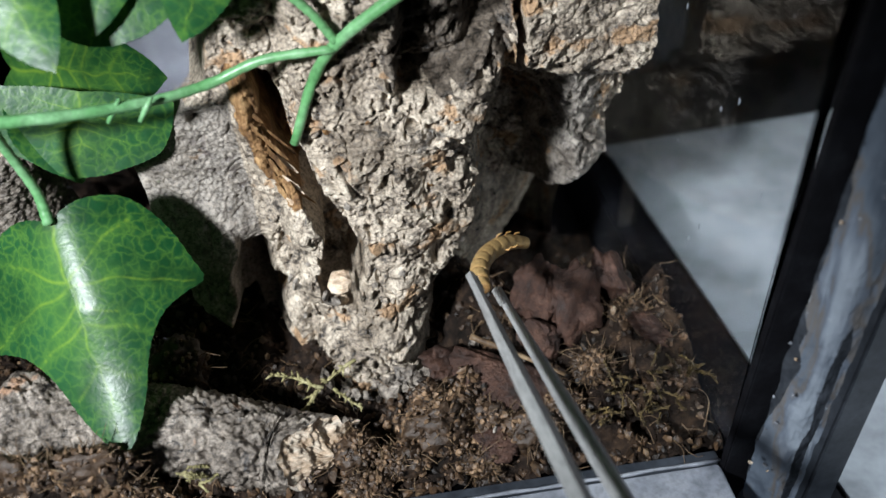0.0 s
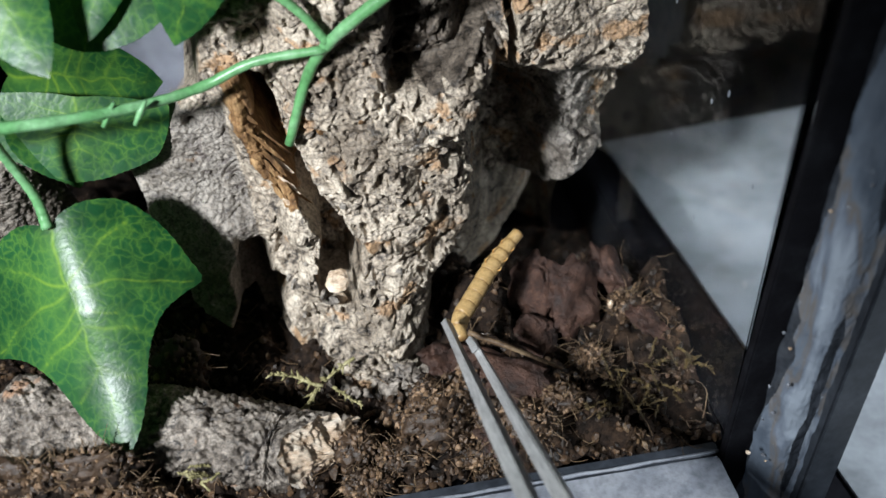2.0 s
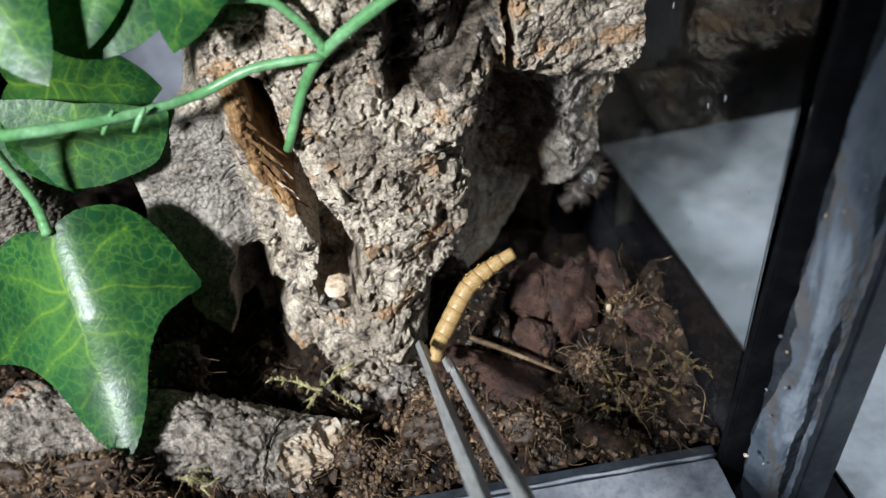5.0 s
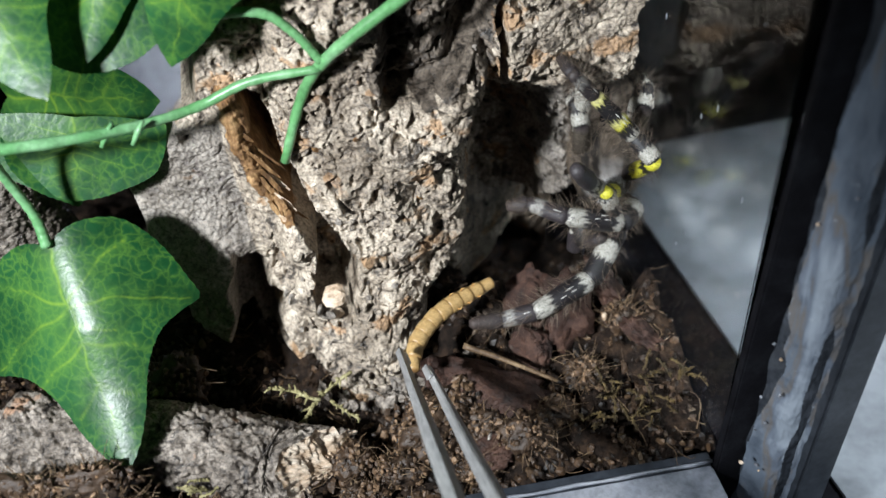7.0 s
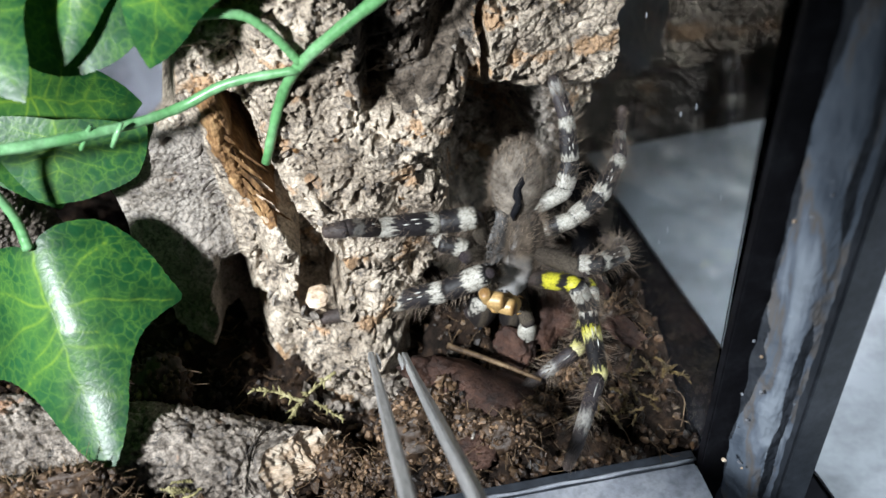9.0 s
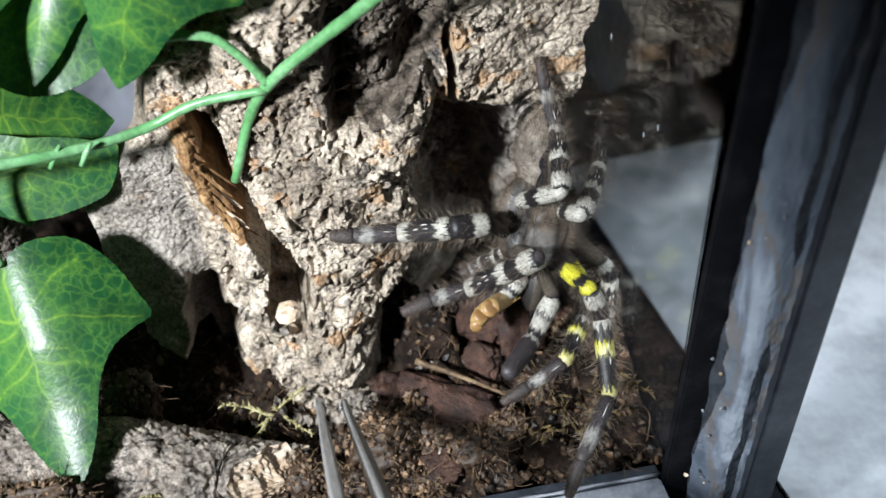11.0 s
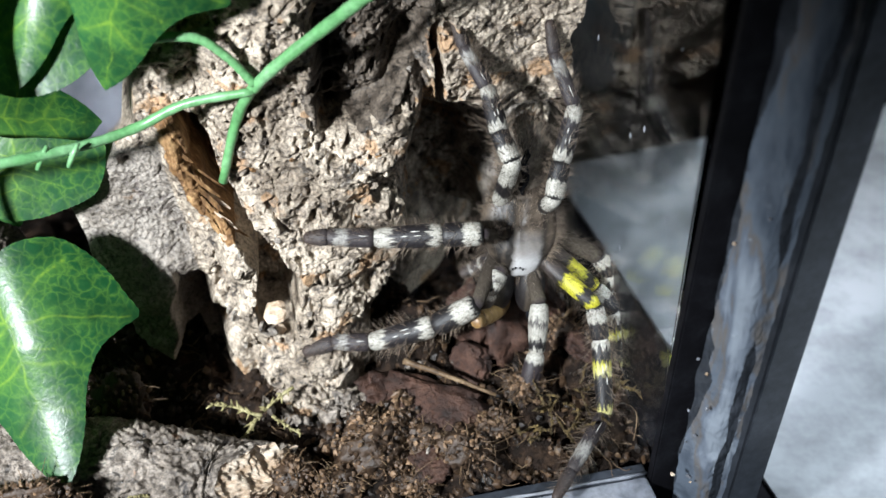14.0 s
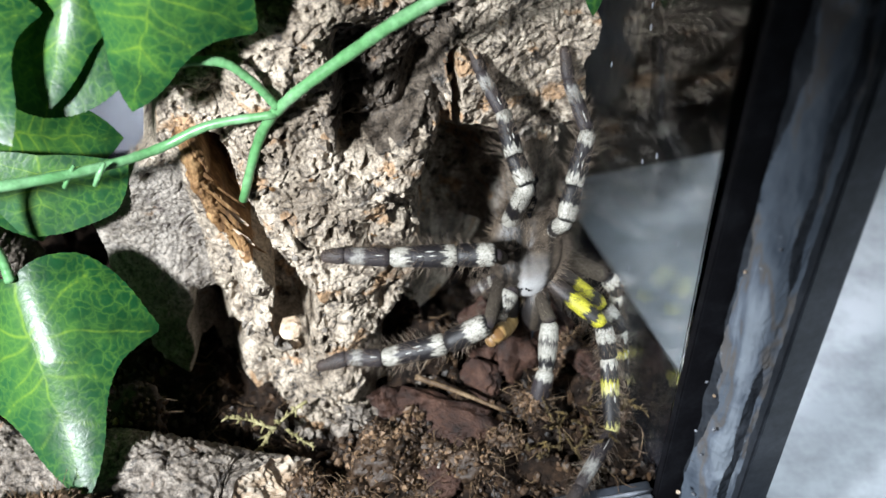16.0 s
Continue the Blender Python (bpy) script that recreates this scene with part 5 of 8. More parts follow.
LIMB_C = [  # seconds, hip and joints to the tip
    (0.0, (0.0984, 0.3580, 0.0570), (0.0927, 0.3554, 0.0840), (0.0908, 0.3618, 0.0905), (0.0911, 0.3754, 0.0857), (0.0929, 0.3843, 0.0753), (0.0945, 0.3877, 0.0672)),
    (3.6, (0.0993, 0.3528, 0.0523), (0.0946, 0.3499, 0.0794), (0.0929, 0.3562, 0.0861), (0.0926, 0.3699, 0.0813), (0.0937, 0.3789, 0.0709), (0.0949, 0.3824, 0.0628)),
    (4.0, (0.1001, 0.3417, 0.0441), (0.0967, 0.3401, 0.0715), (0.0950, 0.3467, 0.0779), (0.0939, 0.3601, 0.0725), (0.0942, 0.3685, 0.0615), (0.0949, 0.3716, 0.0532)),
    (5.0, (0.1019, 0.3269, 0.0358), (0.1011, 0.3284, 0.0634), (0.1014, 0.3358, 0.0692), (0.1023, 0.3485, 0.0624), (0.1031, 0.3558, 0.0507), (0.1035, 0.3579, 0.0420)),
    (7.0, (0.1054, 0.2759, 0.0409), (0.1039, 0.2724, 0.0683), (0.1031, 0.2786, 0.0753), (0.1027, 0.2924, 0.0709), (0.1029, 0.3017, 0.0607), (0.1032, 0.3053, 0.0526)),
    (7.3, (0.1056, 0.2759, 0.0414), (0.1042, 0.2724, 0.0688), (0.1034, 0.2786, 0.0758), (0.1030, 0.2924, 0.0714), (0.1032, 0.3017, 0.0611), (0.1035, 0.3053, 0.0530)),
    (7.5, (0.1058, 0.2759, 0.0417), (0.1043, 0.2724, 0.0691), (0.1036, 0.2786, 0.0760), (0.1032, 0.2924, 0.0717), (0.1034, 0.3017, 0.0614), (0.1037, 0.3053, 0.0533)),
    (7.7, (0.1061, 0.2759, 0.0407), (0.1046, 0.2724, 0.0681), (0.1039, 0.2786, 0.0751), (0.1035, 0.2924, 0.0707), (0.1037, 0.3017, 0.0605), (0.1040, 0.3053, 0.0524)),
    (7.8, (0.1060, 0.2751, 0.0409), (0.1050, 0.2712, 0.0682), (0.1048, 0.2773, 0.0753), (0.1050, 0.2912, 0.0712), (0.1054, 0.3006, 0.0611), (0.1057, 0.3044, 0.0530)),
    (7.9, (0.1006, 0.2686, 0.0327), (0.1047, 0.2610, 0.0590), (0.1083, 0.2657, 0.0663), (0.1124, 0.2792, 0.0631), (0.1137, 0.2894, 0.0539), (0.1135, 0.2941, 0.0463)),
    (8.0, (0.0894, 0.2582, 0.0258), (0.0940, 0.2491, 0.0514), (0.0979, 0.2533, 0.0589), (0.1021, 0.2669, 0.0565), (0.1033, 0.2777, 0.0478), (0.1029, 0.2828, 0.0406)),
    (8.1, (0.0782, 0.2447, 0.0325), (0.0904, 0.2262, 0.0490), (0.0903, 0.2350, 0.0521), (0.0909, 0.2494, 0.0537), (0.0840, 0.2614, 0.0545), (0.0795, 0.2623, 0.0621)),
    (8.2, (0.0653, 0.2441, 0.0283), (0.0801, 0.2243, 0.0408), (0.0805, 0.2325, 0.0453), (0.0837, 0.2458, 0.0502), (0.0801, 0.2589, 0.0527), (0.0776, 0.2640, 0.0595)),
    (8.7, (0.0674, 0.2456, 0.0309), (0.0926, 0.2460, 0.0423), (0.0961, 0.2503, 0.0498), (0.0951, 0.2529, 0.0641), (0.0935, 0.2642, 0.0719), (0.0924, 0.2688, 0.0794)),
    (10.3, (0.0870, 0.2440, 0.0466), (0.1003, 0.2266, 0.0635), (0.1006, 0.2350, 0.0675), (0.1037, 0.2487, 0.0711), (0.0997, 0.2565, 0.0818), (0.0991, 0.2610, 0.0894)),
    (10.5, (0.0879, 0.2440, 0.0470), (0.1012, 0.2266, 0.0639), (0.1015, 0.2350, 0.0679), (0.1045, 0.2487, 0.0715), (0.1006, 0.2565, 0.0823), (0.1000, 0.2610, 0.0899)),
    (11.0, (0.0898, 0.2438, 0.0500), (0.0994, 0.2242, 0.0669), (0.1009, 0.2326, 0.0707), (0.1039, 0.2464, 0.0739), (0.1035, 0.2582, 0.0811), (0.1029, 0.2627, 0.0887)),
    (11.5, (0.0913, 0.2437, 0.0505), (0.0994, 0.2227, 0.0666), (0.1008, 0.2303, 0.0718), (0.1043, 0.2441, 0.0749), (0.1026, 0.2556, 0.0822), (0.1014, 0.2602, 0.0898)),
    (12.0, (0.0897, 0.2437, 0.0487), (0.0991, 0.2241, 0.0658), (0.0998, 0.2312, 0.0719), (0.1033, 0.2450, 0.0744), (0.1001, 0.2542, 0.0843), (0.0995, 0.2587, 0.0919)),
    (12.5, (0.0908, 0.2437, 0.0463), (0.0964, 0.2234, 0.0642), (0.0970, 0.2287, 0.0719), (0.1003, 0.2413, 0.0783), (0.0982, 0.2518, 0.0870), (0.0978, 0.2562, 0.0947)),
    (13.0, (0.0854, 0.2437, 0.0482), (0.0888, 0.2307, 0.0723), (0.0873, 0.2361, 0.0798), (0.0854, 0.2438, 0.0919), (0.0810, 0.2508, 0.1030), (0.0793, 0.2577, 0.1084)),
    (14.0, (0.0891, 0.2437, 0.0485), (0.0903, 0.2320, 0.0735), (0.0881, 0.2390, 0.0793), (0.0870, 0.2500, 0.0887), (0.0821, 0.2590, 0.0980), (0.0804, 0.2640, 0.1051)),
    (16.0, (0.0875, 0.2437, 0.0483), (0.0903, 0.2320, 0.0735), (0.0881, 0.2390, 0.0793), (0.0870, 0.2500, 0.0887), (0.0821, 0.2590, 0.0980), (0.0804, 0.2640, 0.1051)),
]
LIMB_D = [  # seconds, hip and joints to the tip
    (0.0, (0.1118, 0.3556, 0.0578), (0.1126, 0.3535, 0.0721), (0.1164, 0.3598, 0.0801), (0.1227, 0.3758, 0.0744), (0.1259, 0.3868, 0.0613), (0.1266, 0.3906, 0.0527)),
    (3.6, (0.1127, 0.3508, 0.0525), (0.1142, 0.3486, 0.0668), (0.1181, 0.3550, 0.0747), (0.1237, 0.3712, 0.0688), (0.1262, 0.3824, 0.0557), (0.1263, 0.3862, 0.0471)),
    (4.0, (0.1136, 0.3402, 0.0438), (0.1157, 0.3389, 0.0581), (0.1197, 0.3459, 0.0655), (0.1244, 0.3620, 0.0585), (0.1257, 0.3725, 0.0447), (0.1254, 0.3759, 0.0359)),
    (5.0, (0.1148, 0.3227, 0.0345), (0.1181, 0.3223, 0.0487), (0.1240, 0.3289, 0.0548), (0.1310, 0.3431, 0.0458), (0.1329, 0.3518, 0.0310), (0.1323, 0.3544, 0.0219)),
    (7.0, (0.1186, 0.2735, 0.0395), (0.1217, 0.2709, 0.0535), (0.1267, 0.2770, 0.0609), (0.1322, 0.2931, 0.0548), (0.1334, 0.3046, 0.0418), (0.1327, 0.3087, 0.0333)),
    (7.3, (0.1189, 0.2735, 0.0399), (0.1220, 0.2709, 0.0539), (0.1270, 0.2770, 0.0614), (0.1325, 0.2931, 0.0552), (0.1337, 0.3046, 0.0422), (0.1330, 0.3087, 0.0338)),
    (7.5, (0.1191, 0.2735, 0.0402), (0.1222, 0.2709, 0.0542), (0.1272, 0.2770, 0.0617), (0.1327, 0.2931, 0.0555), (0.1339, 0.3046, 0.0425), (0.1332, 0.3087, 0.0341)),
    (7.7, (0.1194, 0.2735, 0.0393), (0.1224, 0.2709, 0.0532), (0.1274, 0.2770, 0.0607), (0.1329, 0.2931, 0.0546), (0.1341, 0.3046, 0.0416), (0.1334, 0.3087, 0.0331)),
    (7.8, (0.1191, 0.2720, 0.0390), (0.1224, 0.2690, 0.0529), (0.1279, 0.2747, 0.0603), (0.1340, 0.2907, 0.0543), (0.1355, 0.3022, 0.0414), (0.1348, 0.3065, 0.0331)),
    (7.9, (0.1109, 0.2617, 0.0272), (0.1161, 0.2557, 0.0394), (0.1248, 0.2581, 0.0454), (0.1346, 0.2719, 0.0390), (0.1371, 0.2842, 0.0270), (0.1360, 0.2897, 0.0194)),
    (8.0, (0.0996, 0.2516, 0.0196), (0.1049, 0.2449, 0.0313), (0.1138, 0.2468, 0.0372), (0.1236, 0.2609, 0.0314), (0.1259, 0.2739, 0.0201), (0.1247, 0.2798, 0.0129)),
    (8.1, (0.0881, 0.2382, 0.0259), (0.0963, 0.2435, 0.0367), (0.0999, 0.2487, 0.0454), (0.0996, 0.2467, 0.0634), (0.0993, 0.2630, 0.0574), (0.0958, 0.2585, 0.0649)),
    (8.2, (0.0768, 0.2399, 0.0223), (0.0903, 0.2347, 0.0215), (0.0968, 0.2388, 0.0291), (0.1042, 0.2548, 0.0334), (0.0966, 0.2512, 0.0486), (0.0954, 0.2600, 0.0516)),
    (8.7, (0.0805, 0.2427, 0.0289), (0.0942, 0.2416, 0.0337), (0.1032, 0.2428, 0.0396), (0.1148, 0.2556, 0.0450), (0.1203, 0.2721, 0.0445), (0.1204, 0.2714, 0.0539)),
    (10.3, (0.1001, 0.2409, 0.0443), (0.1059, 0.2290, 0.0503), (0.1132, 0.2368, 0.0520), (0.1212, 0.2530, 0.0504), (0.1274, 0.2693, 0.0501), (0.1272, 0.2686, 0.0595)),
    (10.5, (0.1010, 0.2409, 0.0447), (0.1068, 0.2291, 0.0507), (0.1142, 0.2368, 0.0524), (0.1222, 0.2530, 0.0509), (0.1283, 0.2693, 0.0506), (0.1281, 0.2686, 0.0599)),
    (11.0, (0.1028, 0.2407, 0.0477), (0.1075, 0.2283, 0.0537), (0.1132, 0.2376, 0.0536), (0.1214, 0.2537, 0.0521), (0.1278, 0.2698, 0.0530), (0.1280, 0.2689, 0.0623)),
    (11.5, (0.1045, 0.2407, 0.0496), (0.1077, 0.2270, 0.0530), (0.1135, 0.2360, 0.0548), (0.1208, 0.2525, 0.0531), (0.1290, 0.2674, 0.0566), (0.1297, 0.2679, 0.0660)),
    (12.0, (0.1029, 0.2407, 0.0477), (0.1072, 0.2280, 0.0533), (0.1130, 0.2370, 0.0542), (0.1208, 0.2532, 0.0516), (0.1286, 0.2680, 0.0563), (0.1290, 0.2685, 0.0657)),
    (12.5, (0.1040, 0.2407, 0.0454), (0.1084, 0.2288, 0.0525), (0.1140, 0.2370, 0.0570), (0.1209, 0.2537, 0.0569), (0.1284, 0.2694, 0.0568), (0.1288, 0.2692, 0.0662)),
    (13.0, (0.0986, 0.2407, 0.0472), (0.1060, 0.2328, 0.0569), (0.1085, 0.2383, 0.0659), (0.1167, 0.2502, 0.0768), (0.1120, 0.2595, 0.0907), (0.1119, 0.2661, 0.0974)),
    (14.0, (0.1024, 0.2407, 0.0476), (0.1031, 0.2310, 0.0583), (0.1067, 0.2370, 0.0666), (0.1137, 0.2470, 0.0800), (0.1102, 0.2590, 0.0920), (0.1099, 0.2640, 0.1000)),
    (16.0, (0.1007, 0.2407, 0.0474), (0.1031, 0.2310, 0.0583), (0.1067, 0.2370, 0.0666), (0.1137, 0.2470, 0.0800), (0.1102, 0.2590, 0.0920), (0.1099, 0.2640, 0.1000)),
]
LIMB_E = [  # seconds, hip and joints to the tip
    (0.0, (0.1112, 0.3515, 0.0549), (0.1126, 0.3480, 0.0793), (0.1150, 0.3520, 0.0844), (0.1210, 0.3671, 0.0790), (0.1231, 0.3743, 0.0704), (0.1235, 0.3769, 0.0645)),
    (3.6, (0.1122, 0.3467, 0.0496), (0.1146, 0.3431, 0.0740), (0.1171, 0.3472, 0.0790), (0.1224, 0.3624, 0.0734), (0.1240, 0.3698, 0.0648), (0.1242, 0.3724, 0.0590)),
    (4.0, (0.1130, 0.3360, 0.0412), (0.1167, 0.3338, 0.0656), (0.1192, 0.3383, 0.0702), (0.1237, 0.3534, 0.0636), (0.1246, 0.3603, 0.0546), (0.1243, 0.3626, 0.0486)),
    (5.0, (0.1132, 0.3185, 0.0324), (0.1188, 0.3178, 0.0565), (0.1226, 0.3220, 0.0604), (0.1292, 0.3353, 0.0519), (0.1304, 0.3411, 0.0421), (0.1300, 0.3428, 0.0360)),
    (7.0, (0.1176, 0.2695, 0.0366), (0.1228, 0.2652, 0.0604), (0.1260, 0.2690, 0.0651), (0.1311, 0.2842, 0.0594), (0.1320, 0.2918, 0.0508), (0.1315, 0.2946, 0.0450)),
    (7.3, (0.1179, 0.2695, 0.0370), (0.1231, 0.2652, 0.0608), (0.1263, 0.2690, 0.0656), (0.1314, 0.2842, 0.0598), (0.1322, 0.2918, 0.0512), (0.1318, 0.2946, 0.0455)),
    (7.5, (0.1181, 0.2695, 0.0373), (0.1233, 0.2652, 0.0611), (0.1265, 0.2690, 0.0659), (0.1316, 0.2842, 0.0601), (0.1324, 0.2918, 0.0515), (0.1320, 0.2946, 0.0458)),
    (7.7, (0.1183, 0.2695, 0.0364), (0.1235, 0.2652, 0.0602), (0.1267, 0.2690, 0.0649), (0.1319, 0.2842, 0.0592), (0.1327, 0.2918, 0.0506), (0.1322, 0.2946, 0.0448)),
    (7.8, (0.1177, 0.2682, 0.0361), (0.1233, 0.2631, 0.0597), (0.1268, 0.2667, 0.0644), (0.1326, 0.2818, 0.0587), (0.1336, 0.2894, 0.0503), (0.1331, 0.2923, 0.0446)),
    (7.9, (0.1077, 0.2590, 0.0245), (0.1164, 0.2488, 0.0453), (0.1220, 0.2503, 0.0491), (0.1312, 0.2634, 0.0431), (0.1329, 0.2715, 0.0352), (0.1321, 0.2752, 0.0300)),
    (8.0, (0.0962, 0.2491, 0.0168), (0.1054, 0.2376, 0.0367), (0.1110, 0.2389, 0.0405), (0.1203, 0.2521, 0.0351), (0.1218, 0.2607, 0.0276), (0.1210, 0.2648, 0.0227)),
    (8.1, (0.0847, 0.2365, 0.0226), (0.0923, 0.2145, 0.0309), (0.0981, 0.2112, 0.0293), (0.1089, 0.2189, 0.0185), (0.1118, 0.2276, 0.0117), (0.1116, 0.2332, 0.0086)),
    (8.2, (0.0742, 0.2384, 0.0184), (0.0840, 0.2165, 0.0247), (0.0904, 0.2144, 0.0235), (0.1011, 0.2250, 0.0153), (0.1033, 0.2350, 0.0102), (0.1027, 0.2409, 0.0078)),
    (8.7, (0.0794, 0.2410, 0.0243), (0.0887, 0.2198, 0.0331), (0.0953, 0.2183, 0.0340), (0.1070, 0.2300, 0.0298), (0.1099, 0.2404, 0.0258), (0.1095, 0.2463, 0.0235)),
    (10.3, (0.0988, 0.2386, 0.0400), (0.1149, 0.2410, 0.0214), (0.1164, 0.2345, 0.0196), (0.1164, 0.2337, 0.0025), (0.1155, 0.2317, -0.0087), (0.1130, 0.2262, -0.0110)),
    (10.5, (0.0997, 0.2386, 0.0404), (0.1158, 0.2410, 0.0218), (0.1173, 0.2345, 0.0200), (0.1173, 0.2337, 0.0029), (0.1164, 0.2316, -0.0083), (0.1140, 0.2261, -0.0106)),
    (11.0, (0.1015, 0.2386, 0.0433), (0.1184, 0.2381, 0.0253), (0.1217, 0.2359, 0.0196), (0.1216, 0.2349, 0.0025), (0.1174, 0.2247, -0.0002), (0.1165, 0.2229, -0.0063)),
    (11.5, (0.1037, 0.2386, 0.0451), (0.1175, 0.2354, 0.0248), (0.1214, 0.2337, 0.0193), (0.1211, 0.2330, 0.0023), (0.1202, 0.2310, -0.0089), (0.1176, 0.2257, -0.0113)),
    (12.0, (0.1021, 0.2386, 0.0433), (0.1170, 0.2375, 0.0235), (0.1208, 0.2358, 0.0180), (0.1206, 0.2350, 0.0010), (0.1164, 0.2247, -0.0016), (0.1153, 0.2230, -0.0077)),
    (12.5, (0.1032, 0.2386, 0.0409), (0.1196, 0.2369, 0.0224), (0.1238, 0.2365, 0.0169), (0.1238, 0.2356, -0.0001), (0.1195, 0.2253, -0.0028), (0.1184, 0.2236, -0.0089)),
    (13.0, (0.0978, 0.2386, 0.0428), (0.1171, 0.2351, 0.0276), (0.1211, 0.2333, 0.0223), (0.1202, 0.2296, 0.0057), (0.1195, 0.2278, -0.0056), (0.1185, 0.2259, -0.0117)),
    (14.0, (0.1015, 0.2386, 0.0431), (0.1211, 0.2360, 0.0282), (0.1251, 0.2340, 0.0229), (0.1241, 0.2300, 0.0064), (0.1233, 0.2280, -0.0049), (0.1223, 0.2260, -0.0109)),
    (16.0, (0.0999, 0.2386, 0.0429), (0.1211, 0.2360, 0.0282), (0.1251, 0.2340, 0.0229), (0.1241, 0.2300, 0.0064), (0.1233, 0.2280, -0.0049), (0.1223, 0.2260, -0.0109)),
]
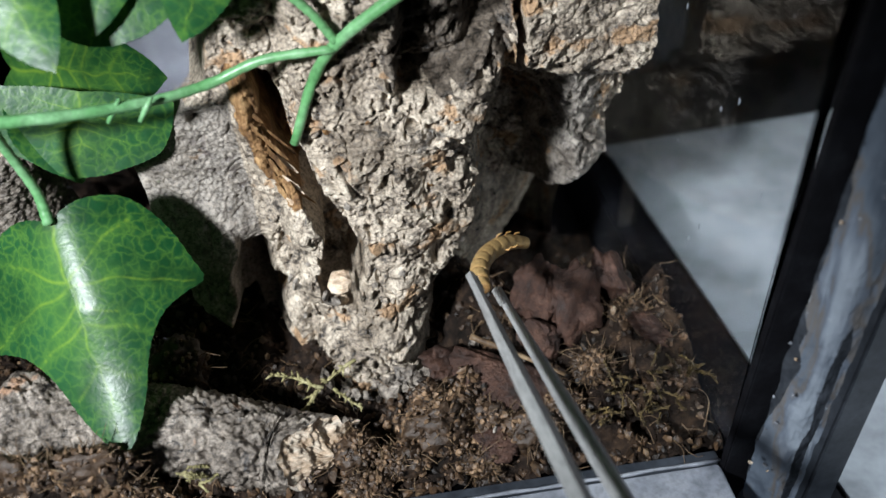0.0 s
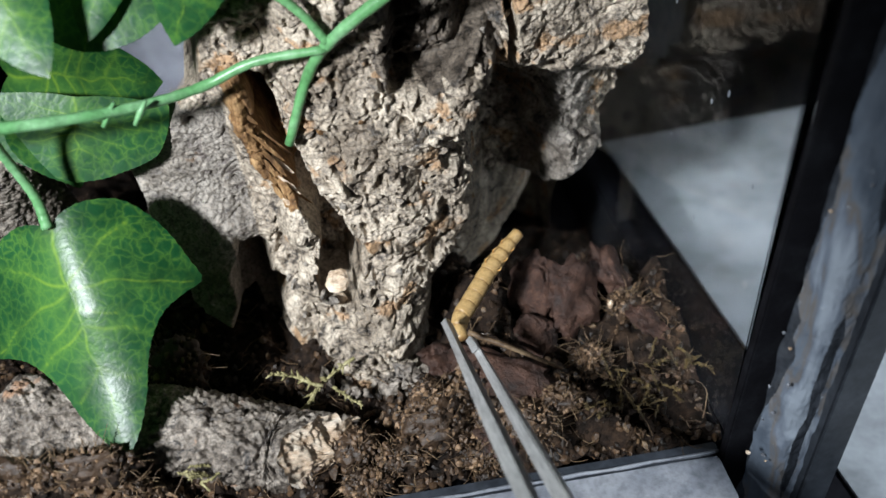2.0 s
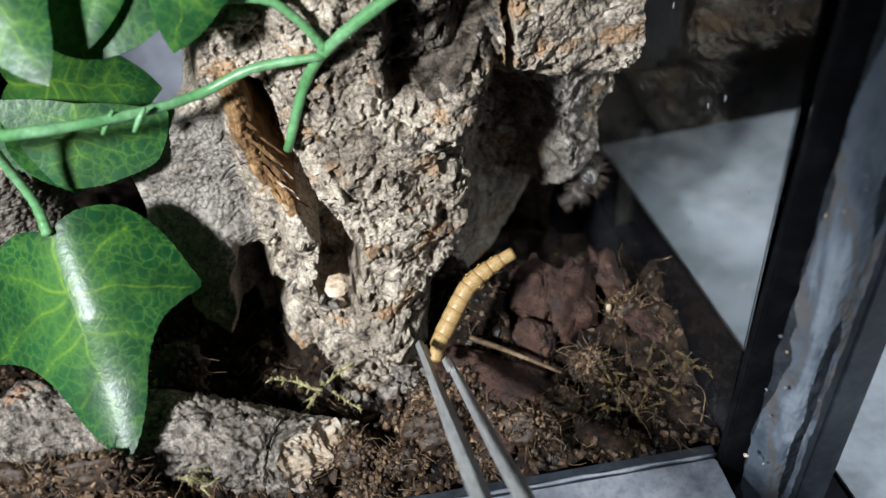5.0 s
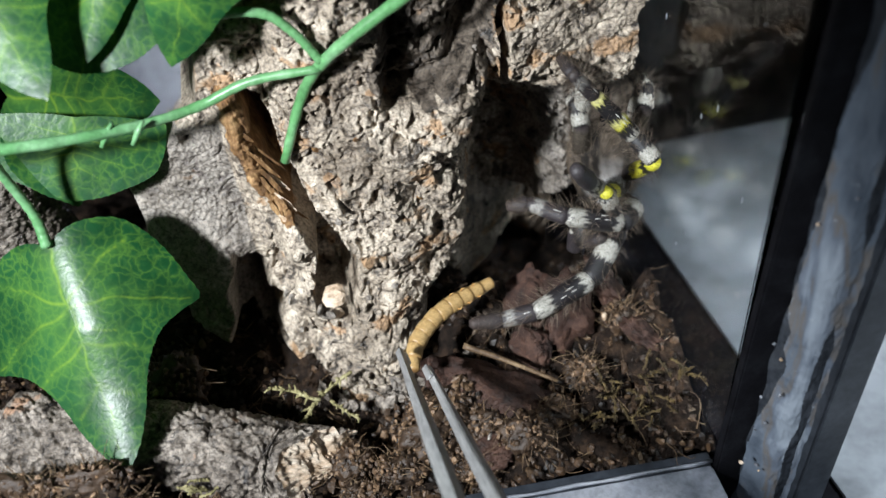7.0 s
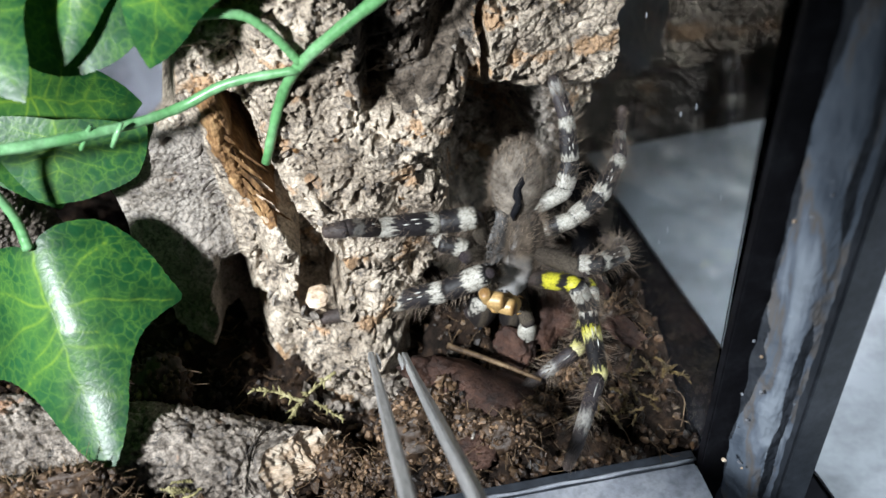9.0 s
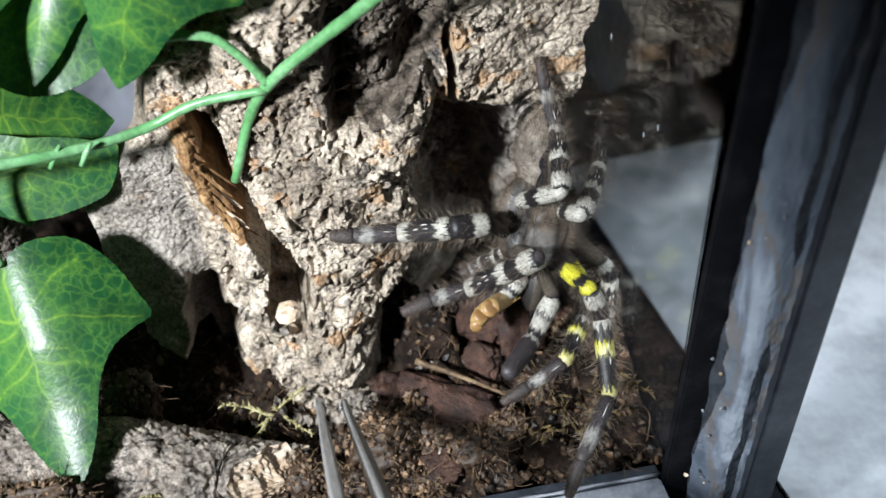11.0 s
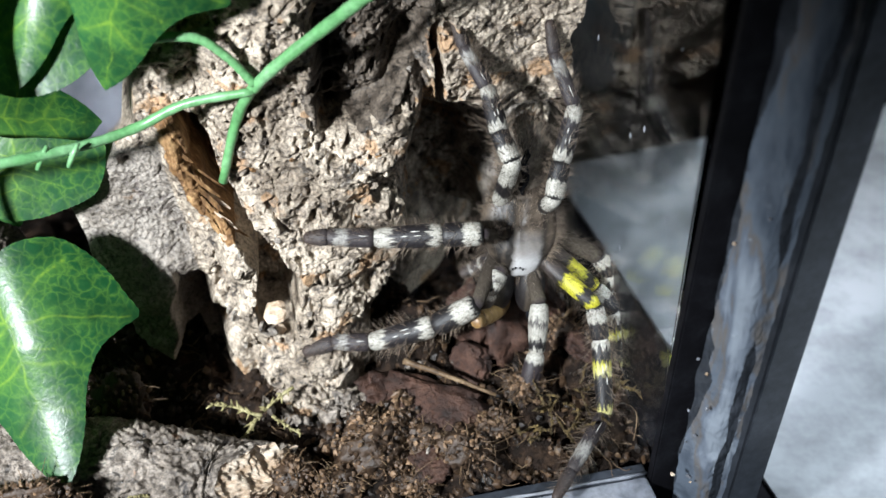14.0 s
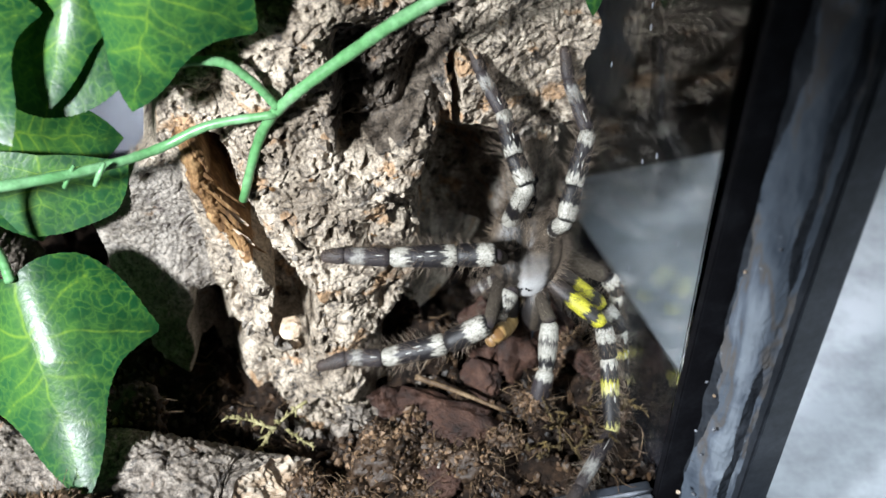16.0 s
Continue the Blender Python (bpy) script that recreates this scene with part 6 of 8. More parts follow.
LIMB_G = [  # seconds, hip and joints to the tip
    (0.0, (0.1101, 0.3438, 0.0494), (0.1115, 0.3404, 0.0734), (0.1152, 0.3466, 0.0812), (0.1237, 0.3681, 0.0735), (0.1279, 0.3826, 0.0563), (0.1287, 0.3869, 0.0464)),
    (3.6, (0.1111, 0.3390, 0.0441), (0.1135, 0.3355, 0.0680), (0.1173, 0.3418, 0.0757), (0.1249, 0.3635, 0.0678), (0.1281, 0.3782, 0.0506), (0.1283, 0.3826, 0.0407)),
    (4.0, (0.1120, 0.3280, 0.0362), (0.1157, 0.3259, 0.0601), (0.1195, 0.3327, 0.0672), (0.1258, 0.3543, 0.0579), (0.1276, 0.3681, 0.0397), (0.1272, 0.3720, 0.0296)),
    (5.0, (0.1102, 0.3104, 0.0284), (0.1157, 0.3097, 0.0520), (0.1215, 0.3162, 0.0580), (0.1308, 0.3352, 0.0459), (0.1334, 0.3467, 0.0263), (0.1327, 0.3497, 0.0160)),
    (7.0, (0.1156, 0.2620, 0.0311), (0.1041, 0.2448, 0.0437), (0.1085, 0.2473, 0.0344), (0.1153, 0.2602, 0.0149), (0.1033, 0.2442, 0.0260), (0.1002, 0.2516, 0.0187)),
    (7.3, (0.1159, 0.2620, 0.0315), (0.1044, 0.2448, 0.0442), (0.1087, 0.2473, 0.0348), (0.1156, 0.2602, 0.0153), (0.1035, 0.2442, 0.0264), (0.1005, 0.2516, 0.0191)),
    (7.5, (0.1161, 0.2620, 0.0318), (0.1046, 0.2448, 0.0444), (0.1089, 0.2473, 0.0350), (0.1157, 0.2602, 0.0156), (0.1037, 0.2442, 0.0266), (0.1007, 0.2517, 0.0194)),
    (7.7, (0.1163, 0.2620, 0.0309), (0.1048, 0.2448, 0.0435), (0.1092, 0.2473, 0.0341), (0.1159, 0.2602, 0.0146), (0.1039, 0.2442, 0.0257), (0.1008, 0.2517, 0.0185)),
    (7.8, (0.1152, 0.2609, 0.0305), (0.1228, 0.2605, 0.0075), (0.1137, 0.2554, 0.0095), (0.1005, 0.2385, 0.0210), (0.0982, 0.2536, 0.0039), (0.0919, 0.2463, 0.0088)),
    (7.9, (0.1015, 0.2539, 0.0194), (0.0993, 0.2308, 0.0265), (0.0982, 0.2223, 0.0202), (0.0980, 0.2257, -0.0039), (0.0990, 0.2392, -0.0223), (0.0998, 0.2479, -0.0286)),
    (8.0, (0.0899, 0.2444, 0.0115), (0.0852, 0.2249, 0.0252), (0.0852, 0.2176, 0.0174), (0.0722, 0.1973, 0.0208), (0.0600, 0.1829, 0.0337), (0.0577, 0.1900, 0.0258)),
    (8.1, (0.0784, 0.2333, 0.0163), (0.0805, 0.2092, 0.0170), (0.0746, 0.2097, 0.0082), (0.0628, 0.1917, 0.0196), (0.0517, 0.1793, 0.0353), (0.0457, 0.1727, 0.0414)),
    (8.2, (0.0692, 0.2354, 0.0109), (0.0687, 0.2175, -0.0055), (0.0625, 0.2098, -0.0015), (0.0437, 0.1960, 0.0055), (0.0277, 0.1866, 0.0188), (0.0182, 0.1845, 0.0236)),
    (8.7, (0.0774, 0.2379, 0.0155), (0.0886, 0.2194, 0.0264), (0.0925, 0.2189, 0.0166), (0.0892, 0.1955, 0.0108), (0.0767, 0.1766, 0.0077), (0.0733, 0.1753, -0.0025)),
    (10.3, (0.0963, 0.2342, 0.0320), (0.1029, 0.2120, 0.0393), (0.1066, 0.2089, 0.0299), (0.1046, 0.1909, 0.0136), (0.0947, 0.1834, -0.0056), (0.0893, 0.1766, -0.0120)),
    (10.5, (0.0972, 0.2342, 0.0324), (0.1038, 0.2120, 0.0397), (0.1075, 0.2089, 0.0303), (0.1055, 0.1909, 0.0140), (0.0953, 0.1825, -0.0047), (0.0900, 0.1756, -0.0111)),
    (11.0, (0.0991, 0.2345, 0.0351), (0.1057, 0.2113, 0.0377), (0.1093, 0.2099, 0.0278), (0.1073, 0.1919, 0.0115), (0.0932, 0.1746, 0.0064), (0.0877, 0.1678, 0.0000)),
    (11.5, (0.1022, 0.2346, 0.0366), (0.1064, 0.2110, 0.0328), (0.1073, 0.2087, 0.0225), (0.1097, 0.1992, 0.0002), (0.0959, 0.1816, -0.0045), (0.0906, 0.1747, -0.0109)),
    (12.0, (0.1006, 0.2346, 0.0348), (0.1066, 0.2111, 0.0331), (0.1079, 0.2088, 0.0228), (0.1088, 0.1981, 0.0009), (0.0948, 0.1802, -0.0018), (0.0894, 0.1734, -0.0081)),
    (12.5, (0.1017, 0.2346, 0.0324), (0.1137, 0.2146, 0.0257), (0.1151, 0.2124, 0.0154), (0.1121, 0.1944, -0.0007), (0.0964, 0.1778, -0.0020), (0.0897, 0.1719, -0.0080)),
    (13.0, (0.0963, 0.2346, 0.0343), (0.1112, 0.2185, 0.0240), (0.1124, 0.2106, 0.0170), (0.1099, 0.1924, 0.0010), (0.0947, 0.1755, -0.0018), (0.0894, 0.1726, -0.0108)),
    (14.0, (0.1000, 0.2346, 0.0346), (0.1138, 0.2170, 0.0252), (0.1147, 0.2120, 0.0159), (0.1124, 0.1960, -0.0023), (0.0966, 0.1800, -0.0064), (0.0893, 0.1720, -0.0074)),
    (16.0, (0.0983, 0.2346, 0.0344), (0.1138, 0.2170, 0.0252), (0.1147, 0.2120, 0.0159), (0.1124, 0.1960, -0.0023), (0.0966, 0.1800, -0.0064), (0.0893, 0.1720, -0.0074)),
]
LIMB_H = [  # seconds, hip and joints to the tip
    (0.0, (0.1106, 0.3475, 0.0520), (0.1121, 0.3438, 0.0777), (0.1156, 0.3495, 0.0849), (0.1227, 0.3677, 0.0784), (0.1253, 0.3764, 0.0681), (0.1259, 0.3802, 0.0595)),
    (3.6, (0.1116, 0.3427, 0.0467), (0.1142, 0.3389, 0.0723), (0.1177, 0.3447, 0.0795), (0.1241, 0.3631, 0.0728), (0.1261, 0.3719, 0.0624), (0.1263, 0.3758, 0.0539)),
    (4.0, (0.1125, 0.3318, 0.0386), (0.1164, 0.3295, 0.0642), (0.1200, 0.3358, 0.0708), (0.1253, 0.3541, 0.0629), (0.1264, 0.3624, 0.0520), (0.1260, 0.3658, 0.0432)),
    (5.0, (0.1116, 0.3142, 0.0303), (0.1176, 0.3135, 0.0556), (0.1229, 0.3195, 0.0612), (0.1308, 0.3356, 0.0509), (0.1324, 0.3425, 0.0392), (0.1318, 0.3451, 0.0302)),
    (7.0, (0.1165, 0.2656, 0.0337), (0.1207, 0.2471, 0.0516), (0.1158, 0.2533, 0.0575), (0.1024, 0.2561, 0.0730), (0.0939, 0.2536, 0.0835), (0.0928, 0.2629, 0.0839)),
    (7.3, (0.1168, 0.2656, 0.0341), (0.1209, 0.2471, 0.0520), (0.1161, 0.2533, 0.0579), (0.1027, 0.2560, 0.0734), (0.0942, 0.2536, 0.0839), (0.0931, 0.2629, 0.0844)),
    (7.5, (0.1170, 0.2656, 0.0344), (0.1211, 0.2471, 0.0523), (0.1162, 0.2533, 0.0582), (0.1029, 0.2560, 0.0737), (0.0944, 0.2536, 0.0842), (0.0933, 0.2629, 0.0847)),
    (7.7, (0.1173, 0.2656, 0.0335), (0.1214, 0.2471, 0.0513), (0.1165, 0.2533, 0.0573), (0.1032, 0.2560, 0.0728), (0.0948, 0.2535, 0.0833), (0.0936, 0.2628, 0.0838)),
    (7.8, (0.1164, 0.2643, 0.0332), (0.1207, 0.2458, 0.0510), (0.1162, 0.2520, 0.0571), (0.1030, 0.2558, 0.0725), (0.0945, 0.2533, 0.0831), (0.0938, 0.2626, 0.0830)),
    (7.9, (0.1045, 0.2563, 0.0218), (0.1246, 0.2506, 0.0372), (0.1199, 0.2569, 0.0431), (0.1100, 0.2521, 0.0605), (0.1010, 0.2486, 0.0703), (0.0961, 0.2564, 0.0724)),
    (8.0, (0.0929, 0.2466, 0.0140), (0.1107, 0.2526, -0.0040), (0.1027, 0.2470, -0.0027), (0.0900, 0.2319, 0.0032), (0.0797, 0.2228, 0.0039), (0.0730, 0.2253, -0.0021)),
    (8.1, (0.0814, 0.2348, 0.0193), (0.0964, 0.2451, 0.0006), (0.0892, 0.2402, -0.0038), (0.0754, 0.2260, 0.0021), (0.0643, 0.2190, 0.0063), (0.0577, 0.2138, 0.0105)),
    (8.2, (0.0715, 0.2368, 0.0144), (0.0850, 0.2373, -0.0079), (0.0765, 0.2347, -0.0123), (0.0561, 0.2317, -0.0119), (0.0472, 0.2241, -0.0047), (0.0409, 0.2193, 0.0004)),
    (8.7, (0.0784, 0.2394, 0.0197), (0.1010, 0.2388, 0.0069), (0.0988, 0.2306, 0.0020), (0.0885, 0.2129, 0.0046), (0.0773, 0.2119, -0.0033), (0.0688, 0.2102, -0.0068)),
    (10.3, (0.0975, 0.2363, 0.0358), (0.1108, 0.2342, 0.0135), (0.1084, 0.2279, 0.0064), (0.0978, 0.2103, 0.0082), (0.0854, 0.2081, 0.0027), (0.0770, 0.2063, -0.0009)),
    (10.5, (0.0984, 0.2363, 0.0362), (0.1117, 0.2342, 0.0140), (0.1093, 0.2279, 0.0068), (0.0987, 0.2102, 0.0086), (0.0864, 0.2080, 0.0031), (0.0779, 0.2063, -0.0005)),
    (11.0, (0.1003, 0.2364, 0.0390), (0.1138, 0.2352, 0.0168), (0.1107, 0.2292, 0.0096), (0.0993, 0.2120, 0.0084), (0.0871, 0.2094, 0.0027), (0.0785, 0.2078, -0.0007)),
    (11.5, (0.1029, 0.2365, 0.0407), (0.1082, 0.2232, 0.0189), (0.1070, 0.2208, 0.0094), (0.1030, 0.2254, -0.0103), (0.0905, 0.2212, -0.0139), (0.0813, 0.2211, -0.0160)),
    (12.0, (0.1013, 0.2365, 0.0388), (0.1095, 0.2222, 0.0187), (0.1083, 0.2202, 0.0091), (0.1043, 0.2256, -0.0104), (0.0920, 0.2231, -0.0159), (0.0828, 0.2232, -0.0179)),
    (12.5, (0.1024, 0.2365, 0.0364), (0.1232, 0.2412, 0.0216), (0.1236, 0.2322, 0.0177), (0.1213, 0.2119, 0.0146), (0.1221, 0.2128, 0.0009), (0.1195, 0.2079, -0.0067)),
    (13.0, (0.0970, 0.2365, 0.0383), (0.1118, 0.2186, 0.0266), (0.1148, 0.2112, 0.0208), (0.1149, 0.1956, 0.0073), (0.1148, 0.1946, -0.0064), (0.1140, 0.1934, -0.0157)),
    (14.0, (0.1007, 0.2365, 0.0386), (0.1185, 0.2300, 0.0207), (0.1237, 0.2245, 0.0145), (0.1253, 0.2180, -0.0051), (0.1248, 0.2150, -0.0184), (0.1241, 0.2130, -0.0276)),
    (16.0, (0.0991, 0.2365, 0.0385), (0.1185, 0.2300, 0.0207), (0.1237, 0.2245, 0.0145), (0.1253, 0.2180, -0.0051), (0.1248, 0.2150, -0.0184), (0.1241, 0.2130, -0.0276)),
]
LIMB_I = [  # seconds, hip and joints to the tip
    (0.0, (0.0978, 0.3540, 0.0542), (0.0948, 0.3526, 0.0685), (0.0931, 0.3584, 0.0745), (0.0933, 0.3670, 0.0714), (0.0939, 0.3700, 0.0679), (0.0944, 0.3710, 0.0655)),
    (3.6, (0.0987, 0.3488, 0.0494), (0.0962, 0.3472, 0.0638), (0.0947, 0.3530, 0.0699), (0.0945, 0.3616, 0.0669), (0.0949, 0.3647, 0.0634), (0.0952, 0.3657, 0.0610)),
    (4.0, (0.0995, 0.3375, 0.0415), (0.0978, 0.3366, 0.0561), (0.0962, 0.3427, 0.0619), (0.0955, 0.3511, 0.0584), (0.0956, 0.3540, 0.0547), (0.0958, 0.3549, 0.0523)),
    (5.0, (0.1003, 0.3227, 0.0337), (0.0999, 0.3235, 0.0483), (0.1001, 0.3302, 0.0536), (0.1007, 0.3382, 0.0493), (0.1010, 0.3407, 0.0454), (0.1011, 0.3413, 0.0428)),
    (7.0, (0.1043, 0.2720, 0.0381), (0.1035, 0.2701, 0.0526), (0.1029, 0.2757, 0.0590), (0.1026, 0.2845, 0.0562), (0.1027, 0.2876, 0.0527), (0.1028, 0.2887, 0.0503)),
    (7.3, (0.1046, 0.2720, 0.0385), (0.1038, 0.2701, 0.0530), (0.1031, 0.2757, 0.0594), (0.1029, 0.2845, 0.0566), (0.1030, 0.2876, 0.0532), (0.1030, 0.2887, 0.0508)),
    (7.5, (0.1048, 0.2720, 0.0388), (0.1040, 0.2701, 0.0533), (0.1033, 0.2757, 0.0597), (0.1031, 0.2845, 0.0569), (0.1031, 0.2876, 0.0535), (0.1032, 0.2887, 0.0511)),
    (7.7, (0.1050, 0.2720, 0.0378), (0.1042, 0.2701, 0.0524), (0.1036, 0.2757, 0.0588), (0.1033, 0.2845, 0.0560), (0.1034, 0.2876, 0.0525), (0.1035, 0.2887, 0.0501)),
    (7.8, (0.1046, 0.2713, 0.0379), (0.1041, 0.2692, 0.0525), (0.1039, 0.2748, 0.0590), (0.1041, 0.2835, 0.0563), (0.1042, 0.2867, 0.0529), (0.1043, 0.2879, 0.0505)),
    (7.9, (0.0974, 0.2659, 0.0300), (0.0995, 0.2619, 0.0440), (0.1028, 0.2661, 0.0506), (0.1054, 0.2747, 0.0486), (0.1059, 0.2781, 0.0455), (0.1058, 0.2795, 0.0432)),
    (8.0, (0.0861, 0.2558, 0.0230), (0.0886, 0.2509, 0.0366), (0.0920, 0.2547, 0.0434), (0.0947, 0.2633, 0.0419), (0.0951, 0.2670, 0.0389), (0.0950, 0.2685, 0.0368)),
    (8.1, (0.0748, 0.2431, 0.0292), (0.0688, 0.2370, 0.0411), (0.0642, 0.2409, 0.0471), (0.0627, 0.2499, 0.0461), (0.0631, 0.2539, 0.0438), (0.0639, 0.2557, 0.0420)),
    (8.2, (0.0627, 0.2425, 0.0244), (0.0564, 0.2339, 0.0345), (0.0505, 0.2362, 0.0402), (0.0477, 0.2450, 0.0403), (0.0479, 0.2493, 0.0386), (0.0485, 0.2515, 0.0371)),
    (8.7, (0.0663, 0.2440, 0.0263), (0.0579, 0.2345, 0.0337), (0.0504, 0.2361, 0.0373), (0.0469, 0.2446, 0.0366), (0.0472, 0.2490, 0.0351), (0.0480, 0.2512, 0.0340)),
    (10.3, (0.0857, 0.2417, 0.0423), (0.0856, 0.2461, 0.0283), (0.0831, 0.2511, 0.0219), (0.0775, 0.2551, 0.0158), (0.0732, 0.2534, 0.0155), (0.0708, 0.2535, 0.0144)),
    (10.5, (0.0866, 0.2417, 0.0427), (0.0865, 0.2461, 0.0287), (0.0840, 0.2511, 0.0223), (0.0784, 0.2551, 0.0162), (0.0741, 0.2534, 0.0159), (0.0717, 0.2535, 0.0148)),
    (11.0, (0.0885, 0.2416, 0.0456), (0.0897, 0.2442, 0.0312), (0.0872, 0.2492, 0.0248), (0.0818, 0.2532, 0.0187), (0.0780, 0.2543, 0.0160), (0.0755, 0.2537, 0.0155)),
    (11.5, (0.0905, 0.2416, 0.0461), (0.0922, 0.2408, 0.0315), (0.0897, 0.2459, 0.0251), (0.0843, 0.2500, 0.0189), (0.0806, 0.2511, 0.0163), (0.0783, 0.2513, 0.0151)),
    (12.0, (0.0889, 0.2416, 0.0442), (0.0916, 0.2431, 0.0299), (0.0891, 0.2482, 0.0235), (0.0837, 0.2522, 0.0173), (0.0800, 0.2533, 0.0146), (0.0777, 0.2534, 0.0134)),
    (12.5, (0.0900, 0.2416, 0.0419), (0.0912, 0.2459, 0.0279), (0.0887, 0.2509, 0.0214), (0.0832, 0.2549, 0.0153), (0.0788, 0.2532, 0.0150), (0.0765, 0.2533, 0.0138)),
    (13.0, (0.0846, 0.2416, 0.0437), (0.0901, 0.2428, 0.0302), (0.0877, 0.2478, 0.0237), (0.0823, 0.2519, 0.0175), (0.0786, 0.2529, 0.0149), (0.0762, 0.2531, 0.0137)),
    (14.0, (0.0883, 0.2416, 0.0441), (0.0938, 0.2440, 0.0307), (0.0914, 0.2490, 0.0242), (0.0859, 0.2530, 0.0180), (0.0821, 0.2540, 0.0154), (0.0797, 0.2540, 0.0144)),
    (16.0, (0.0867, 0.2416, 0.0439), (0.0938, 0.2440, 0.0307), (0.0914, 0.2490, 0.0242), (0.0859, 0.2530, 0.0180), (0.0821, 0.2540, 0.0154), (0.0797, 0.2540, 0.0144)),
]
LIMB_P1 = [  # seconds, hip and joints to the tip
    (0.0, (0.1068, 0.3410, 0.0480), (0.1015, 0.3370, 0.0591), (0.0949, 0.3327, 0.0736), (0.0863, 0.3273, 0.0896)),
    (3.6, (0.1078, 0.3361, 0.0429), (0.1031, 0.3319, 0.0542), (0.0971, 0.3274, 0.0689), (0.0892, 0.3216, 0.0851)),
    (4.0, (0.1089, 0.3248, 0.0353), (0.1048, 0.3211, 0.0470), (0.0997, 0.3171, 0.0621), (0.0928, 0.3119, 0.0791)),
    (5.0, (0.1063, 0.3079, 0.0281), (0.1028, 0.3061, 0.0404), (0.0987, 0.3046, 0.0563), (0.0926, 0.3024, 0.0742)),
    (7.0, (0.1121, 0.2592, 0.0302), (0.1054, 0.2526, 0.0391), (0.0984, 0.2427, 0.0502), (0.0897, 0.2325, 0.0638)),
    (7.3, (0.1124, 0.2592, 0.0306), (0.1057, 0.2526, 0.0395), (0.0987, 0.2426, 0.0506), (0.0900, 0.2325, 0.0642)),
    (7.5, (0.1126, 0.2592, 0.0309), (0.1059, 0.2526, 0.0398), (0.0988, 0.2426, 0.0509), (0.0901, 0.2325, 0.0644)),
    (7.7, (0.1128, 0.2592, 0.0300), (0.1062, 0.2526, 0.0388), (0.0991, 0.2426, 0.0500), (0.0904, 0.2325, 0.0635)),
    (7.8, (0.1116, 0.2583, 0.0297), (0.1059, 0.2516, 0.0392), (0.0989, 0.2416, 0.0503), (0.0902, 0.2314, 0.0639)),
    (7.9, (0.0971, 0.2527, 0.0194), (0.0940, 0.2408, 0.0154), (0.0868, 0.2383, 0.0008), (0.0812, 0.2437, -0.0166)),
    (8.0, (0.0855, 0.2433, 0.0116), (0.0821, 0.2317, 0.0070), (0.0745, 0.2301, -0.0076), (0.0686, 0.2366, -0.0244)),
    (8.1, (0.0739, 0.2327, 0.0158), (0.0698, 0.2224, 0.0093), (0.0632, 0.2239, -0.0058), (0.0591, 0.2336, -0.0217)),
    (8.2, (0.0649, 0.2342, 0.0098), (0.0596, 0.2275, 0.0194), (0.0529, 0.2127, 0.0226), (0.0502, 0.2190, 0.0048)),
    (8.7, (0.0738, 0.2365, 0.0131), (0.0758, 0.2271, 0.0045), (0.0757, 0.2302, -0.0117), (0.0760, 0.2418, -0.0268)),
    (10.3, (0.0926, 0.2323, 0.0300), (0.0933, 0.2197, 0.0273), (0.0871, 0.2187, 0.0121), (0.0750, 0.2042, 0.0141)),
    (10.5, (0.0935, 0.2323, 0.0304), (0.0942, 0.2197, 0.0277), (0.0880, 0.2187, 0.0124), (0.0759, 0.2042, 0.0144)),
    (11.0, (0.0954, 0.2328, 0.0330), (0.0973, 0.2206, 0.0291), (0.0910, 0.2196, 0.0138), (0.0786, 0.2052, 0.0144)),
    (11.5, (0.0987, 0.2328, 0.0342), (0.0957, 0.2226, 0.0269), (0.0877, 0.2160, 0.0141), (0.0814, 0.2149, -0.0039)),
    (12.0, (0.0971, 0.2328, 0.0323), (0.0962, 0.2241, 0.0229), (0.0879, 0.2109, 0.0175), (0.0827, 0.2108, -0.0008)),
    (12.5, (0.0982, 0.2328, 0.0300), (0.0995, 0.2216, 0.0238), (0.0979, 0.2218, 0.0074), (0.0893, 0.2056, 0.0025)),
    (13.0, (0.0928, 0.2328, 0.0318), (0.0972, 0.2237, 0.0239), (0.0936, 0.2126, 0.0121), (0.0900, 0.2110, -0.0065)),
    (14.0, (0.0965, 0.2328, 0.0322), (0.0971, 0.2215, 0.0260), (0.0949, 0.2150, 0.0110), (0.0896, 0.2090, -0.0063)),
    (16.0, (0.0949, 0.2328, 0.0320), (0.0971, 0.2215, 0.0260), (0.0949, 0.2150, 0.0110), (0.0896, 0.2090, -0.0063)),
]
